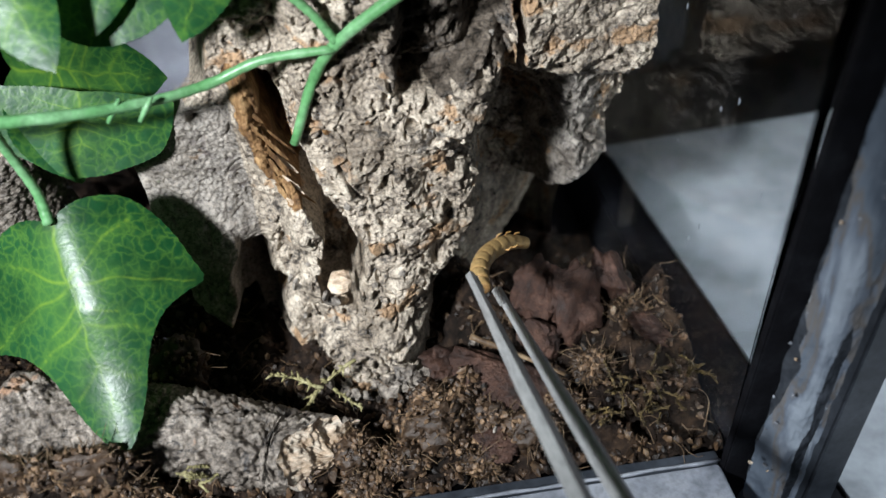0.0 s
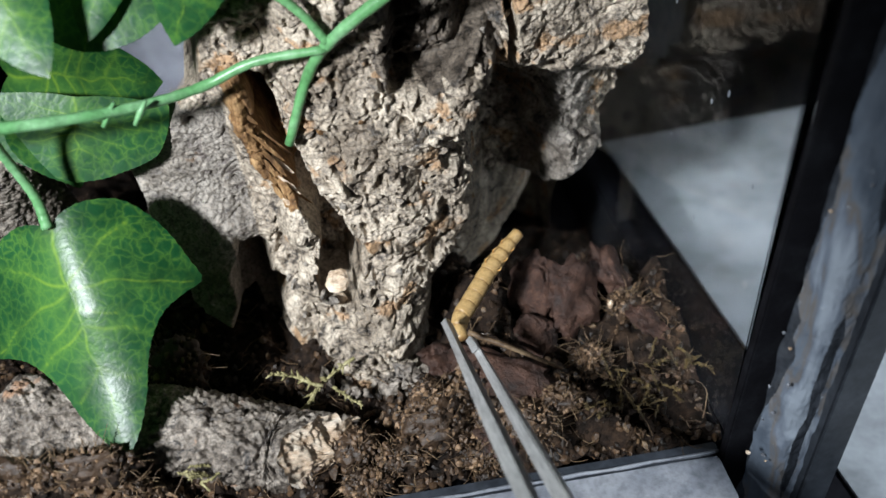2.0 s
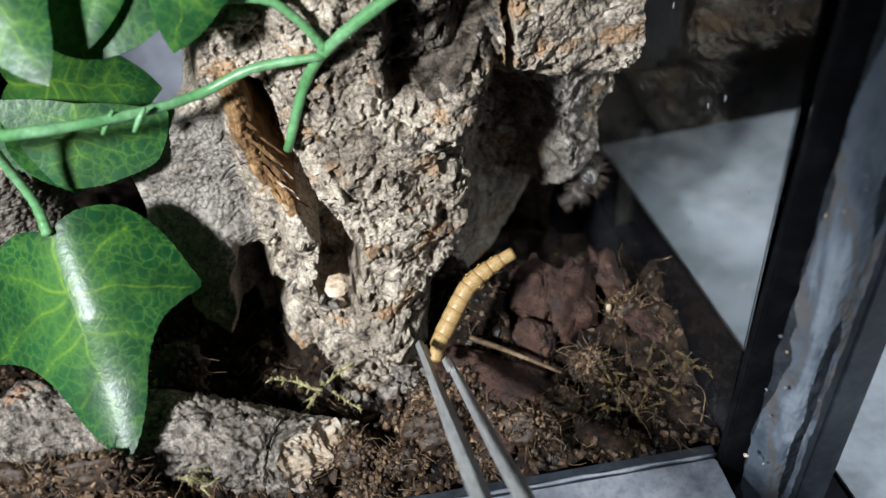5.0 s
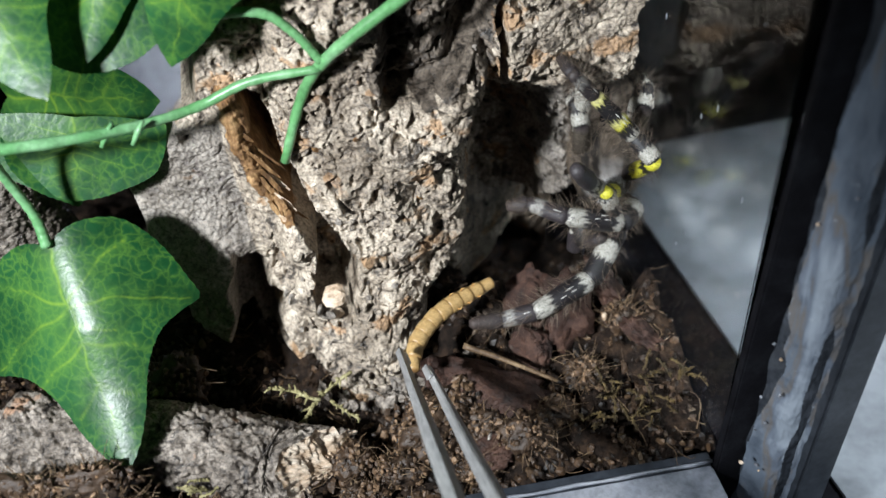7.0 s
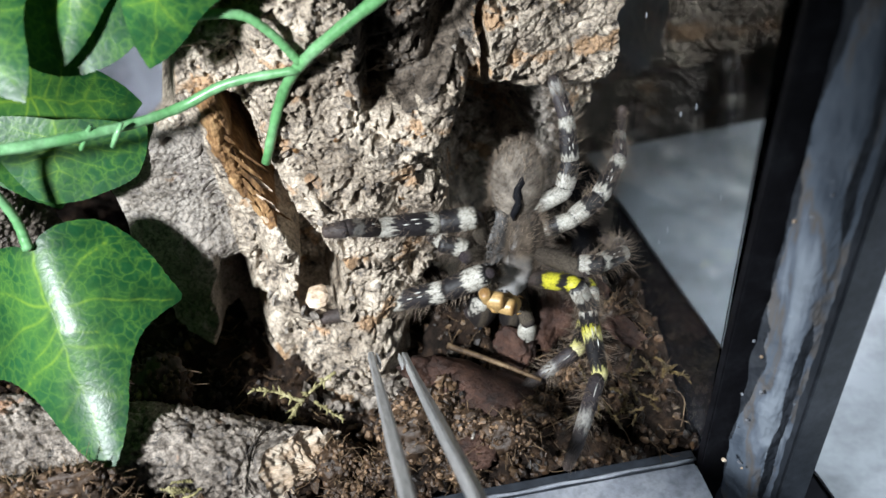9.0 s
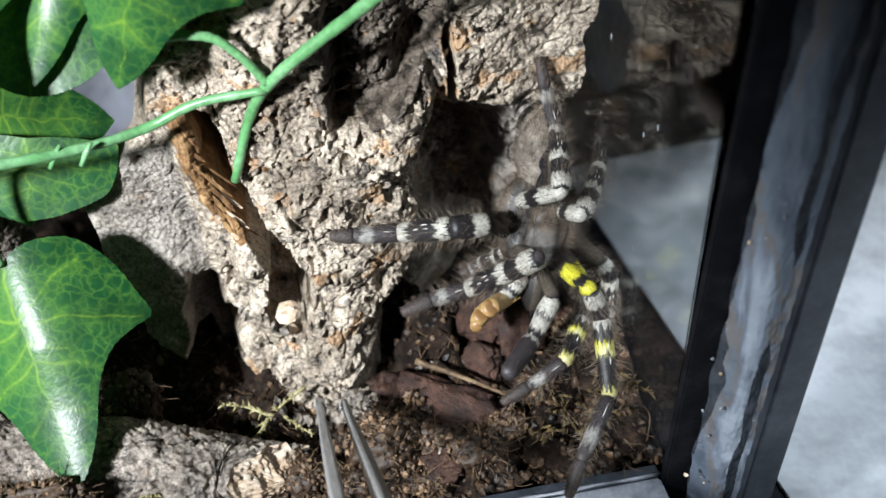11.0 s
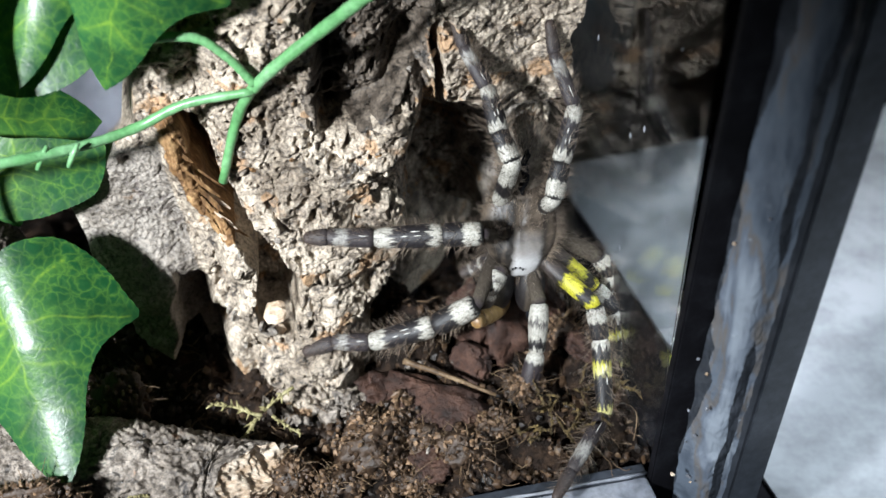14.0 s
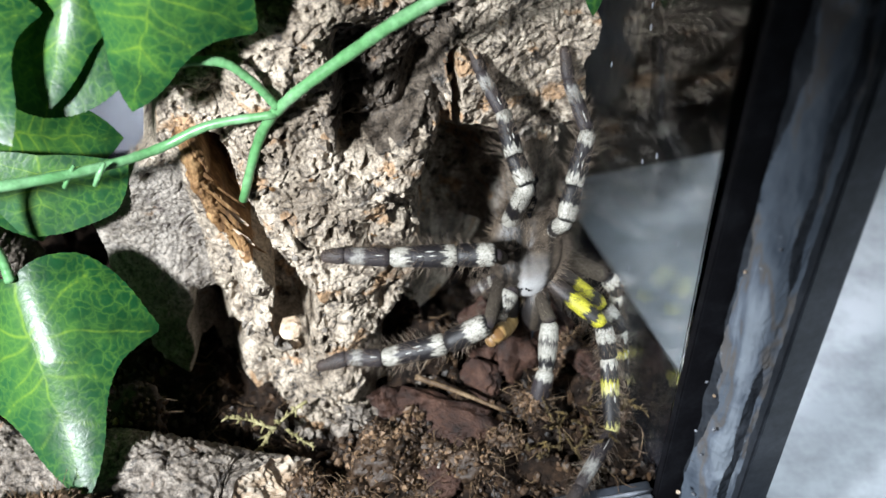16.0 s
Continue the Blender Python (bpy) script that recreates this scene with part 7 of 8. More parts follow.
LIMB_P2 = [  # seconds, hip and joints to the tip
    (0.0, (0.0989, 0.3424, 0.0476), (0.0960, 0.3380, 0.0468), (0.0951, 0.3354, 0.0402), (0.0957, 0.3359, 0.0304)),
    (3.6, (0.0999, 0.3373, 0.0428), (0.0970, 0.3328, 0.0420), (0.0959, 0.3302, 0.0355), (0.0962, 0.3308, 0.0257)),
    (4.0, (0.1009, 0.3257, 0.0354), (0.0982, 0.3211, 0.0350), (0.0970, 0.3181, 0.0287), (0.0967, 0.3181, 0.0189)),
    (5.0, (0.0988, 0.3103, 0.0288), (0.0952, 0.3064, 0.0291), (0.0928, 0.3031, 0.0233), (0.0916, 0.3023, 0.0136)),
    (7.0, (0.1043, 0.2606, 0.0311), (0.1012, 0.2563, 0.0305), (0.0993, 0.2539, 0.0241), (0.0984, 0.2547, 0.0144)),
    (7.3, (0.1046, 0.2606, 0.0315), (0.1015, 0.2563, 0.0310), (0.0996, 0.2539, 0.0245), (0.0986, 0.2547, 0.0148)),
    (7.5, (0.1048, 0.2606, 0.0318), (0.1017, 0.2563, 0.0313), (0.0998, 0.2539, 0.0248), (0.0988, 0.2547, 0.0151)),
    (7.7, (0.1050, 0.2606, 0.0308), (0.1019, 0.2563, 0.0303), (0.1000, 0.2539, 0.0239), (0.0991, 0.2547, 0.0142)),
    (7.8, (0.1038, 0.2601, 0.0308), (0.1005, 0.2559, 0.0302), (0.0983, 0.2538, 0.0238), (0.0972, 0.2548, 0.0141)),
    (7.9, (0.0910, 0.2568, 0.0226), (0.0864, 0.2541, 0.0227), (0.0822, 0.2537, 0.0170), (0.0793, 0.2565, 0.0081)),
    (8.0, (0.0795, 0.2472, 0.0152), (0.0749, 0.2445, 0.0153), (0.0705, 0.2446, 0.0097), (0.0674, 0.2479, 0.0010)),
    (8.1, (0.0680, 0.2366, 0.0197), (0.0632, 0.2344, 0.0191), (0.0592, 0.2358, 0.0134), (0.0571, 0.2408, 0.0052)),
    (8.2, (0.0581, 0.2366, 0.0133), (0.0538, 0.2340, 0.0117), (0.0503, 0.2357, 0.0057), (0.0484, 0.2415, -0.0019)),
    (8.7, (0.0661, 0.2382, 0.0143), (0.0627, 0.2352, 0.0114), (0.0612, 0.2369, 0.0046), (0.0613, 0.2429, -0.0032)),
    (10.3, (0.0850, 0.2341, 0.0314), (0.0866, 0.2305, 0.0278), (0.0805, 0.2290, 0.0245), (0.0734, 0.2234, 0.0283)),
    (10.5, (0.0859, 0.2341, 0.0318), (0.0875, 0.2305, 0.0282), (0.0814, 0.2290, 0.0249), (0.0743, 0.2234, 0.0286)),
    (11.0, (0.0877, 0.2346, 0.0344), (0.0900, 0.2310, 0.0311), (0.0851, 0.2283, 0.0267), (0.0805, 0.2337, 0.0199)),
    (11.5, (0.0910, 0.2346, 0.0347), (0.0926, 0.2309, 0.0312), (0.0887, 0.2275, 0.0264), (0.0833, 0.2317, 0.0193)),
    (12.0, (0.0893, 0.2346, 0.0329), (0.0856, 0.2308, 0.0328), (0.0807, 0.2257, 0.0323), (0.0780, 0.2295, 0.0237)),
    (12.5, (0.0904, 0.2346, 0.0305), (0.0852, 0.2337, 0.0306), (0.0802, 0.2286, 0.0300), (0.0775, 0.2323, 0.0213)),
    (13.0, (0.0850, 0.2346, 0.0324), (0.0830, 0.2297, 0.0329), (0.0794, 0.2288, 0.0268), (0.0765, 0.2308, 0.0176)),
    (14.0, (0.0888, 0.2346, 0.0327), (0.0863, 0.2300, 0.0340), (0.0821, 0.2270, 0.0291), (0.0793, 0.2290, 0.0199)),
    (16.0, (0.0871, 0.2346, 0.0325), (0.0863, 0.2300, 0.0340), (0.0821, 0.2270, 0.0291), (0.0793, 0.2290, 0.0199)),
]
WORM_ROWS = [  # seconds, joints from tail to head
    (0.0, (0.0543, 0.2120, 0.0380), (0.0543, 0.2161, 0.0371), (0.0545, 0.2202, 0.0364), (0.0556, 0.2243, 0.0358), (0.0574, 0.2280, 0.0351), (0.0596, 0.2314, 0.0343), (0.0623, 0.2345, 0.0332), (0.0652, 0.2373, 0.0320), (0.0682, 0.2398, 0.0305), (0.0713, 0.2419, 0.0285), (0.0743, 0.2436, 0.0262)),
    (0.5, (0.0515, 0.2120, 0.0341), (0.0520, 0.2161, 0.0335), (0.0524, 0.2203, 0.0329), (0.0536, 0.2243, 0.0324), (0.0557, 0.2278, 0.0317), (0.0583, 0.2310, 0.0308), (0.0612, 0.2338, 0.0296), (0.0643, 0.2364, 0.0283), (0.0673, 0.2391, 0.0271), (0.0704, 0.2416, 0.0259), (0.0737, 0.2436, 0.0241)),
    (1.0, (0.0450, 0.2120, 0.0287), (0.0452, 0.2162, 0.0289), (0.0458, 0.2203, 0.0292), (0.0483, 0.2237, 0.0290), (0.0515, 0.2265, 0.0286), (0.0546, 0.2292, 0.0282), (0.0579, 0.2318, 0.0278), (0.0612, 0.2343, 0.0274), (0.0646, 0.2368, 0.0271), (0.0679, 0.2394, 0.0270), (0.0712, 0.2420, 0.0270)),
    (1.5, (0.0504, 0.2120, 0.0227), (0.0508, 0.2162, 0.0230), (0.0518, 0.2202, 0.0235), (0.0542, 0.2237, 0.0237), (0.0569, 0.2269, 0.0239), (0.0597, 0.2300, 0.0242), (0.0625, 0.2331, 0.0245), (0.0654, 0.2362, 0.0248), (0.0683, 0.2392, 0.0253), (0.0711, 0.2423, 0.0258), (0.0739, 0.2453, 0.0265)),
    (2.0, (0.0488, 0.2120, 0.0168), (0.0485, 0.2160, 0.0180), (0.0500, 0.2198, 0.0192), (0.0528, 0.2228, 0.0202), (0.0554, 0.2258, 0.0213), (0.0581, 0.2288, 0.0226), (0.0608, 0.2318, 0.0240), (0.0636, 0.2346, 0.0253), (0.0666, 0.2372, 0.0267), (0.0696, 0.2397, 0.0280), (0.0728, 0.2421, 0.0294)),
    (2.5, (0.0463, 0.2120, 0.0104), (0.0463, 0.2152, 0.0131), (0.0477, 0.2183, 0.0156), (0.0500, 0.2205, 0.0183), (0.0525, 0.2226, 0.0210), (0.0548, 0.2247, 0.0238), (0.0572, 0.2267, 0.0266), (0.0598, 0.2285, 0.0293), (0.0627, 0.2301, 0.0319), (0.0664, 0.2308, 0.0337), (0.0704, 0.2308, 0.0350)),
    (3.0, (0.0460, 0.2120, 0.0087), (0.0467, 0.2157, 0.0105), (0.0482, 0.2191, 0.0124), (0.0503, 0.2223, 0.0143), (0.0525, 0.2253, 0.0162), (0.0547, 0.2282, 0.0183), (0.0571, 0.2310, 0.0204), (0.0597, 0.2335, 0.0225), (0.0625, 0.2358, 0.0245), (0.0659, 0.2376, 0.0262), (0.0696, 0.2390, 0.0277)),
    (3.5, (0.0477, 0.2120, 0.0025), (0.0482, 0.2150, 0.0054), (0.0494, 0.2178, 0.0083), (0.0511, 0.2203, 0.0112), (0.0529, 0.2228, 0.0141), (0.0545, 0.2253, 0.0171), (0.0562, 0.2277, 0.0201), (0.0582, 0.2299, 0.0230), (0.0608, 0.2317, 0.0257), (0.0640, 0.2330, 0.0281), (0.0675, 0.2341, 0.0303)),
    (4.0, (0.0474, 0.2120, 0.0042), (0.0474, 0.2150, 0.0071), (0.0486, 0.2178, 0.0100), (0.0505, 0.2203, 0.0129), (0.0524, 0.2227, 0.0157), (0.0541, 0.2251, 0.0187), (0.0560, 0.2274, 0.0216), (0.0585, 0.2294, 0.0244), (0.0615, 0.2309, 0.0269), (0.0648, 0.2321, 0.0292), (0.0682, 0.2331, 0.0315)),
    (4.5, (0.0461, 0.2120, 0.0070), (0.0462, 0.2150, 0.0099), (0.0476, 0.2177, 0.0128), (0.0496, 0.2201, 0.0156), (0.0516, 0.2224, 0.0185), (0.0536, 0.2248, 0.0214), (0.0557, 0.2269, 0.0243), (0.0585, 0.2287, 0.0269), (0.0617, 0.2300, 0.0292), (0.0652, 0.2310, 0.0314), (0.0687, 0.2319, 0.0334)),
    (5.0, (0.0407, 0.2120, 0.0107), (0.0419, 0.2151, 0.0132), (0.0441, 0.2178, 0.0157), (0.0465, 0.2199, 0.0183), (0.0489, 0.2221, 0.0210), (0.0513, 0.2242, 0.0237), (0.0539, 0.2261, 0.0264), (0.0571, 0.2275, 0.0287), (0.0608, 0.2284, 0.0306), (0.0645, 0.2291, 0.0324), (0.0683, 0.2296, 0.0341)),
    (7.3, (0.0350, 0.2120, 0.0127), (0.0354, 0.2161, 0.0136), (0.0363, 0.2201, 0.0146), (0.0386, 0.2235, 0.0154), (0.0414, 0.2265, 0.0160), (0.0446, 0.2292, 0.0165), (0.0481, 0.2316, 0.0167), (0.0517, 0.2337, 0.0169), (0.0554, 0.2357, 0.0171), (0.0592, 0.2375, 0.0173), (0.0629, 0.2393, 0.0176)),
    (7.5, (0.0354, 0.2120, 0.0142), (0.0355, 0.2162, 0.0148), (0.0360, 0.2203, 0.0154), (0.0380, 0.2239, 0.0160), (0.0406, 0.2272, 0.0163), (0.0438, 0.2300, 0.0163), (0.0471, 0.2325, 0.0162), (0.0503, 0.2352, 0.0165), (0.0534, 0.2380, 0.0168), (0.0566, 0.2407, 0.0173), (0.0599, 0.2433, 0.0178)),
    (7.8, (0.0328, 0.2120, 0.0142), (0.0327, 0.2162, 0.0148), (0.0335, 0.2202, 0.0153), (0.0360, 0.2236, 0.0156), (0.0388, 0.2267, 0.0157), (0.0419, 0.2295, 0.0157), (0.0453, 0.2321, 0.0156), (0.0486, 0.2347, 0.0156), (0.0519, 0.2373, 0.0157), (0.0550, 0.2400, 0.0161), (0.0581, 0.2428, 0.0167)),
    (8.0, (0.0322, 0.2120, 0.0156), (0.0325, 0.2162, 0.0160), (0.0331, 0.2203, 0.0166), (0.0350, 0.2240, 0.0170), (0.0375, 0.2273, 0.0171), (0.0405, 0.2303, 0.0171), (0.0437, 0.2330, 0.0169), (0.0470, 0.2357, 0.0168), (0.0502, 0.2383, 0.0168), (0.0536, 0.2409, 0.0169), (0.0570, 0.2433, 0.0169)),
    (8.1, (0.0341, 0.2120, 0.0197), (0.0343, 0.2162, 0.0194), (0.0349, 0.2203, 0.0191), (0.0368, 0.2240, 0.0185), (0.0393, 0.2273, 0.0177), (0.0421, 0.2303, 0.0167), (0.0451, 0.2331, 0.0156), (0.0481, 0.2357, 0.0144), (0.0512, 0.2382, 0.0132), (0.0544, 0.2407, 0.0120), (0.0577, 0.2430, 0.0107)),
    (8.2, (0.0437, 0.2180, 0.0267), (0.0453, 0.2217, 0.0256), (0.0465, 0.2199, 0.0292), (0.0490, 0.2227, 0.0274), (0.0507, 0.2201, 0.0301), (0.0533, 0.2224, 0.0279), (0.0560, 0.2246, 0.0254), (0.0585, 0.2263, 0.0225), (0.0605, 0.2276, 0.0191), (0.0623, 0.2287, 0.0155), (0.0637, 0.2297, 0.0116)),
    (10.3, (0.0717, 0.2180, 0.0357), (0.0722, 0.2190, 0.0316), (0.0730, 0.2199, 0.0276), (0.0747, 0.2208, 0.0238), (0.0766, 0.2218, 0.0202), (0.0787, 0.2227, 0.0167), (0.0814, 0.2243, 0.0139), (0.0839, 0.2275, 0.0129), (0.0860, 0.2311, 0.0123), (0.0875, 0.2350, 0.0118), (0.0888, 0.2390, 0.0114)),
    (10.5, (0.0726, 0.2180, 0.0360), (0.0731, 0.2189, 0.0319), (0.0739, 0.2198, 0.0279), (0.0754, 0.2206, 0.0241), (0.0773, 0.2214, 0.0204), (0.0797, 0.2224, 0.0171), (0.0825, 0.2239, 0.0144), (0.0852, 0.2270, 0.0134), (0.0873, 0.2306, 0.0128), (0.0887, 0.2345, 0.0125), (0.0900, 0.2385, 0.0122)),
    (11.0, (0.0716, 0.2180, 0.0237), (0.0731, 0.2217, 0.0225), (0.0736, 0.2200, 0.0263), (0.0758, 0.2233, 0.0248), (0.0769, 0.2210, 0.0281), (0.0792, 0.2240, 0.0265), (0.0817, 0.2270, 0.0248), (0.0842, 0.2299, 0.0231), (0.0868, 0.2327, 0.0214), (0.0894, 0.2354, 0.0195), (0.0922, 0.2379, 0.0176)),
    (11.5, (0.0674, 0.2180, 0.0224), (0.0697, 0.2211, 0.0209), (0.0712, 0.2190, 0.0243), (0.0737, 0.2220, 0.0227), (0.0763, 0.2249, 0.0211), (0.0788, 0.2279, 0.0197), (0.0813, 0.2310, 0.0184), (0.0839, 0.2341, 0.0171), (0.0864, 0.2373, 0.0160), (0.0890, 0.2403, 0.0148), (0.0917, 0.2434, 0.0137)),
    (12.0, (0.0673, 0.2180, 0.0264), (0.0697, 0.2209, 0.0246), (0.0722, 0.2238, 0.0228), (0.0736, 0.2214, 0.0260), (0.0760, 0.2244, 0.0244), (0.0783, 0.2276, 0.0230), (0.0806, 0.2309, 0.0217), (0.0829, 0.2342, 0.0205), (0.0853, 0.2374, 0.0192), (0.0879, 0.2405, 0.0179), (0.0905, 0.2434, 0.0165)),
    (12.5, (0.0691, 0.2180, 0.0260), (0.0715, 0.2208, 0.0240), (0.0738, 0.2237, 0.0221), (0.0749, 0.2214, 0.0254), (0.0771, 0.2245, 0.0238), (0.0793, 0.2278, 0.0223), (0.0814, 0.2312, 0.0209), (0.0836, 0.2345, 0.0195), (0.0858, 0.2377, 0.0181), (0.0883, 0.2408, 0.0166), (0.0908, 0.2437, 0.0150)),
    (13.0, (0.0731, 0.2180, 0.0203), (0.0753, 0.2211, 0.0184), (0.0776, 0.2241, 0.0166), (0.0785, 0.2217, 0.0199), (0.0808, 0.2247, 0.0180), (0.0830, 0.2279, 0.0164), (0.0848, 0.2314, 0.0150), (0.0865, 0.2350, 0.0137), (0.0882, 0.2387, 0.0125), (0.0899, 0.2423, 0.0113), (0.0919, 0.2458, 0.0101)),
    (13.5, (0.0733, 0.2180, 0.0238), (0.0755, 0.2211, 0.0219), (0.0778, 0.2241, 0.0201), (0.0801, 0.2270, 0.0182), (0.0825, 0.2299, 0.0163), (0.0848, 0.2330, 0.0147), (0.0868, 0.2364, 0.0133), (0.0887, 0.2400, 0.0121), (0.0905, 0.2436, 0.0109), (0.0921, 0.2473, 0.0099), (0.0921, 0.2458, 0.0138)),
    (14.0, (0.0756, 0.2180, 0.0249), (0.0778, 0.2210, 0.0230), (0.0801, 0.2240, 0.0211), (0.0824, 0.2269, 0.0191), (0.0848, 0.2298, 0.0172), (0.0870, 0.2330, 0.0156), (0.0890, 0.2364, 0.0142), (0.0909, 0.2399, 0.0129), (0.0927, 0.2435, 0.0117), (0.0945, 0.2471, 0.0106), (0.0945, 0.2455, 0.0145)),
    (16.0, (0.0765, 0.2180, 0.0244), (0.0785, 0.2212, 0.0226), (0.0790, 0.2191, 0.0262), (0.0812, 0.2221, 0.0243), (0.0834, 0.2252, 0.0224), (0.0854, 0.2285, 0.0208), (0.0872, 0.2320, 0.0192), (0.0889, 0.2355, 0.0178), (0.0906, 0.2391, 0.0164), (0.0922, 0.2427, 0.0150), (0.0939, 0.2463, 0.0137)),
]
TWEEZER_ROWS = [  # seconds, point between the tips, turn
    (0.0, pose(0.0536, 0.2105, 0.0420, 81.45, 41.19, -0.22)),
    (0.5, pose(0.0500, 0.2105, 0.0394, 80.57, 39.30, -0.39)),
    (1.0, pose(0.0433, 0.2105, 0.0342, 77.68, 37.34, -2.45)),
    (1.5, pose(0.0497, 0.2105, 0.0278, 74.12, 40.03, -7.09)),
    (2.0, pose(0.0474, 0.2105, 0.0223, 70.29, 45.05, -10.25)),
    (2.5, pose(0.0450, 0.2105, 0.0168, 68.32, 41.57, -10.96)),
    (3.0, pose(0.0457, 0.2105, 0.0106, 64.65, 40.27, -13.87)),
    (3.5, pose(0.0470, 0.2105, 0.0081, 63.17, 40.13, -15.62)),
    (4.0, pose(0.0463, 0.2105, 0.0101, 65.93, 36.06, -13.83)),
    (4.5, pose(0.0450, 0.2105, 0.0114, 66.09, 38.65, -14.36)),
    (5.0, pose(0.0402, 0.2105, 0.0168, 66.87, 40.15, -12.16)),
    (7.3, pose(0.0351, 0.2105, 0.0194, 65.41, 42.17, -14.00)),
    (7.5, pose(0.0349, 0.2105, 0.0200, 64.96, 43.88, -14.40)),
    (7.8, pose(0.0321, 0.2105, 0.0193, 67.59, 37.10, -9.77)),
    (8.0, pose(0.0317, 0.2105, 0.0217, 68.03, 41.78, -10.43)),
    (8.2, pose(0.0324, 0.2105, 0.0256, 72.46, 33.90, -5.23)),
    (10.3, pose(0.0324, 0.2065, 0.0153, 65.53, 5.50, -1.33)),
    (10.5, pose(0.0294, 0.2065, 0.0152, 64.79, 7.12, -2.13)),
    (11.0, pose(0.0240, 0.2065, 0.0141, 62.42, 12.21, -4.08)),
    (11.5, pose(0.0198, 0.2065, 0.0119, 61.13, 16.23, -5.48)),
    (12.0, pose(0.0149, 0.2065, 0.0102, 60.29, 7.42, -0.31)),
    (12.5, pose(0.0116, 0.2065, 0.0096, 59.77, 7.73, 0.20)),
    (12.7, pose(0.0014, 0.1985, 0.0128, 54.63, 15.83, -2.77)),
    (12.9, pose(-0.0146, 0.1985, 0.0146, 54.37, 15.45, 1.71)),
    (13.1, pose(-0.0381, 0.1685, 0.0381, 55.25, 13.95, 4.64)),
    (13.3, pose(-0.0706, 0.1685, 0.0145, 49.58, 24.09, 2.13)),
]

# ---- the tweezers ----


def tweezers_thing():
    """Steel tweezers: the tips at the origin, the arms along +Z, opening along X."""
    t = thing("tweezers", "long brushed steel tweezers reaching in from the front", "tweezers")
    arms = []
    for sgn in (-1, 1):
        pts, rad = [], []
        for k in range(40):
            f = k / 39
            z = 0.165 * f
            x = sgn * (0.0044 + 0.0058 * smooth(-0.3, 0.75, f) - 0.0080 * smooth(0.75, 1.0, f))
            pts.append((x, z))
            rad.append((0.0011 + 0.0010 * smooth(0.0, 0.45, f), 0.0008 + 0.0006 * smooth(0, 0.3, f)))
        bm = bmesh.new()
        rings = []
        for (x, z), (w, h) in zip(pts, rad):
            corners = ((-h, -w), (-h * 0.4, -w * 1.08), (h, -w * 0.85), (h, w * 0.85), (-h * 0.4, w * 1.08), (-h, w))
            rings.append([bm.verts.new((x + a * sgn, b, z)) for a, b in corners])
        for r0, r1 in zip(rings, rings[1:]):
            for k in range(6):
                bm.faces.new((r0[k], r0[(k + 1) % 6], r1[(k + 1) % 6], r1[k]))
        bm.faces.new(rings[0])
        bm.faces.new(rings[-1])
        bmesh.ops.recalc_face_normals(bm, faces=bm.faces)
        arm = part("arm", bm, M_STEEL, t, smooth=False)
        arms.append((arm, sgn))
        grip = bmesh.new()
        for k in range(7):
            bmesh.ops.create_cube(grip, size=1, matrix=Matrix.Translation((sgn * 0.00385, 0, 0.0008 + 0.0011 * k)) @ Matrix.Diagonal((0.0004, 0.0021, 0.0005, 1)))
        part("grip_teeth", grip, M_STEEL, arm, "fine ribbed gripping teeth", smooth=False)
    bm = box(-0.0055, 0.0055, -0.0033, 0.0033, 0.160, 0.172, 0.001)
    part("bridge", bm, M_STEEL, t, "joined end of the arms")
    return t, arms


# ---- the worm ----
def banded(name, stops, scale=1.0, rough=0.5, mottled=0.10, spec=0.5, relief=0.0003, grain=500, axis=2, stretch=(2.0, 2.0, 0.30), speckle=0.40):
    """Colour bands along the part's length, broken by mottling."""
    m, n, l, b = material(name, rough, 0.0, spec)
    tc = n.new("ShaderNodeTexCoord")
    sep = n.new("ShaderNodeSeparateXYZ")
    l.new(tc.outputs["Generated"], sep.inputs[0])
    wob = texture(n, l, "noise", grain, 4, 0.7, stretch)
    add = n.new("ShaderNodeMath")
    add.operation = "MULTIPLY_ADD"
    l.new(wob.outputs[0], add.inputs[0])
    add.inputs[1].default_value = mottled
    l.new(sep.outputs[axis], add.inputs[2])
    sub = n.new("ShaderNodeMath")
    sub.operation = "SUBTRACT"
    l.new(add.outputs[0], sub.inputs[0])
    sub.inputs[1].default_value = mottled / 2
    c = ramp(n, l, sub.outputs[0], stops)
    fine = texture(n, l, "noise", grain * 3, 3, 0.7)
    tone = ramp(n, l, fine.outputs[0], [(0.36, (speckle, speckle, speckle)), (0.56, (1.1, 1.1, 1.1))])
    l.new(mixed(n, l, 0.8, c, tone, "MULTIPLY"), b.inputs["Base Color"])
    bump(n, l, b, [fine.outputs[0]], [0.5], relief)
    return m


M_WORM = banded("worm_skin", [(0.0, (0.22, 0.12, 0.042)), (0.14, (0.37, 0.235, 0.092)), (0.6, (0.43, 0.285, 0.12)), (0.85, (0.35, 0.215, 0.080)), (1.0, (0.18, 0.09, 0.03))], rough=0.42, mottled=0.08, relief=0.00008, speckle=0.72)
M_WORM_LEG = grained("worm_legs", (0.35, 0.17, 0.05), (0.5, 0.28, 0.09), (0.6, 0.38, 0.15), 400, 0.45, 0)
BLACK, GREY, WHITE, BROWN, YELLOW = (0.008, 0.007, 0.008), (0.028, 0.022, 0.024), (0.36, 0.345, 0.30), (0.040, 0.030, 0.026), (0.46, 0.43, 0.03)
M_FEMUR = banded("femur_white_black", [(0.0, BROWN), (0.08, WHITE), (0.36, WHITE), (0.40, BLACK), (0.58, BLACK), (0.62, WHITE), (1.0, WHITE)], rough=0.5, mottled=0.3)
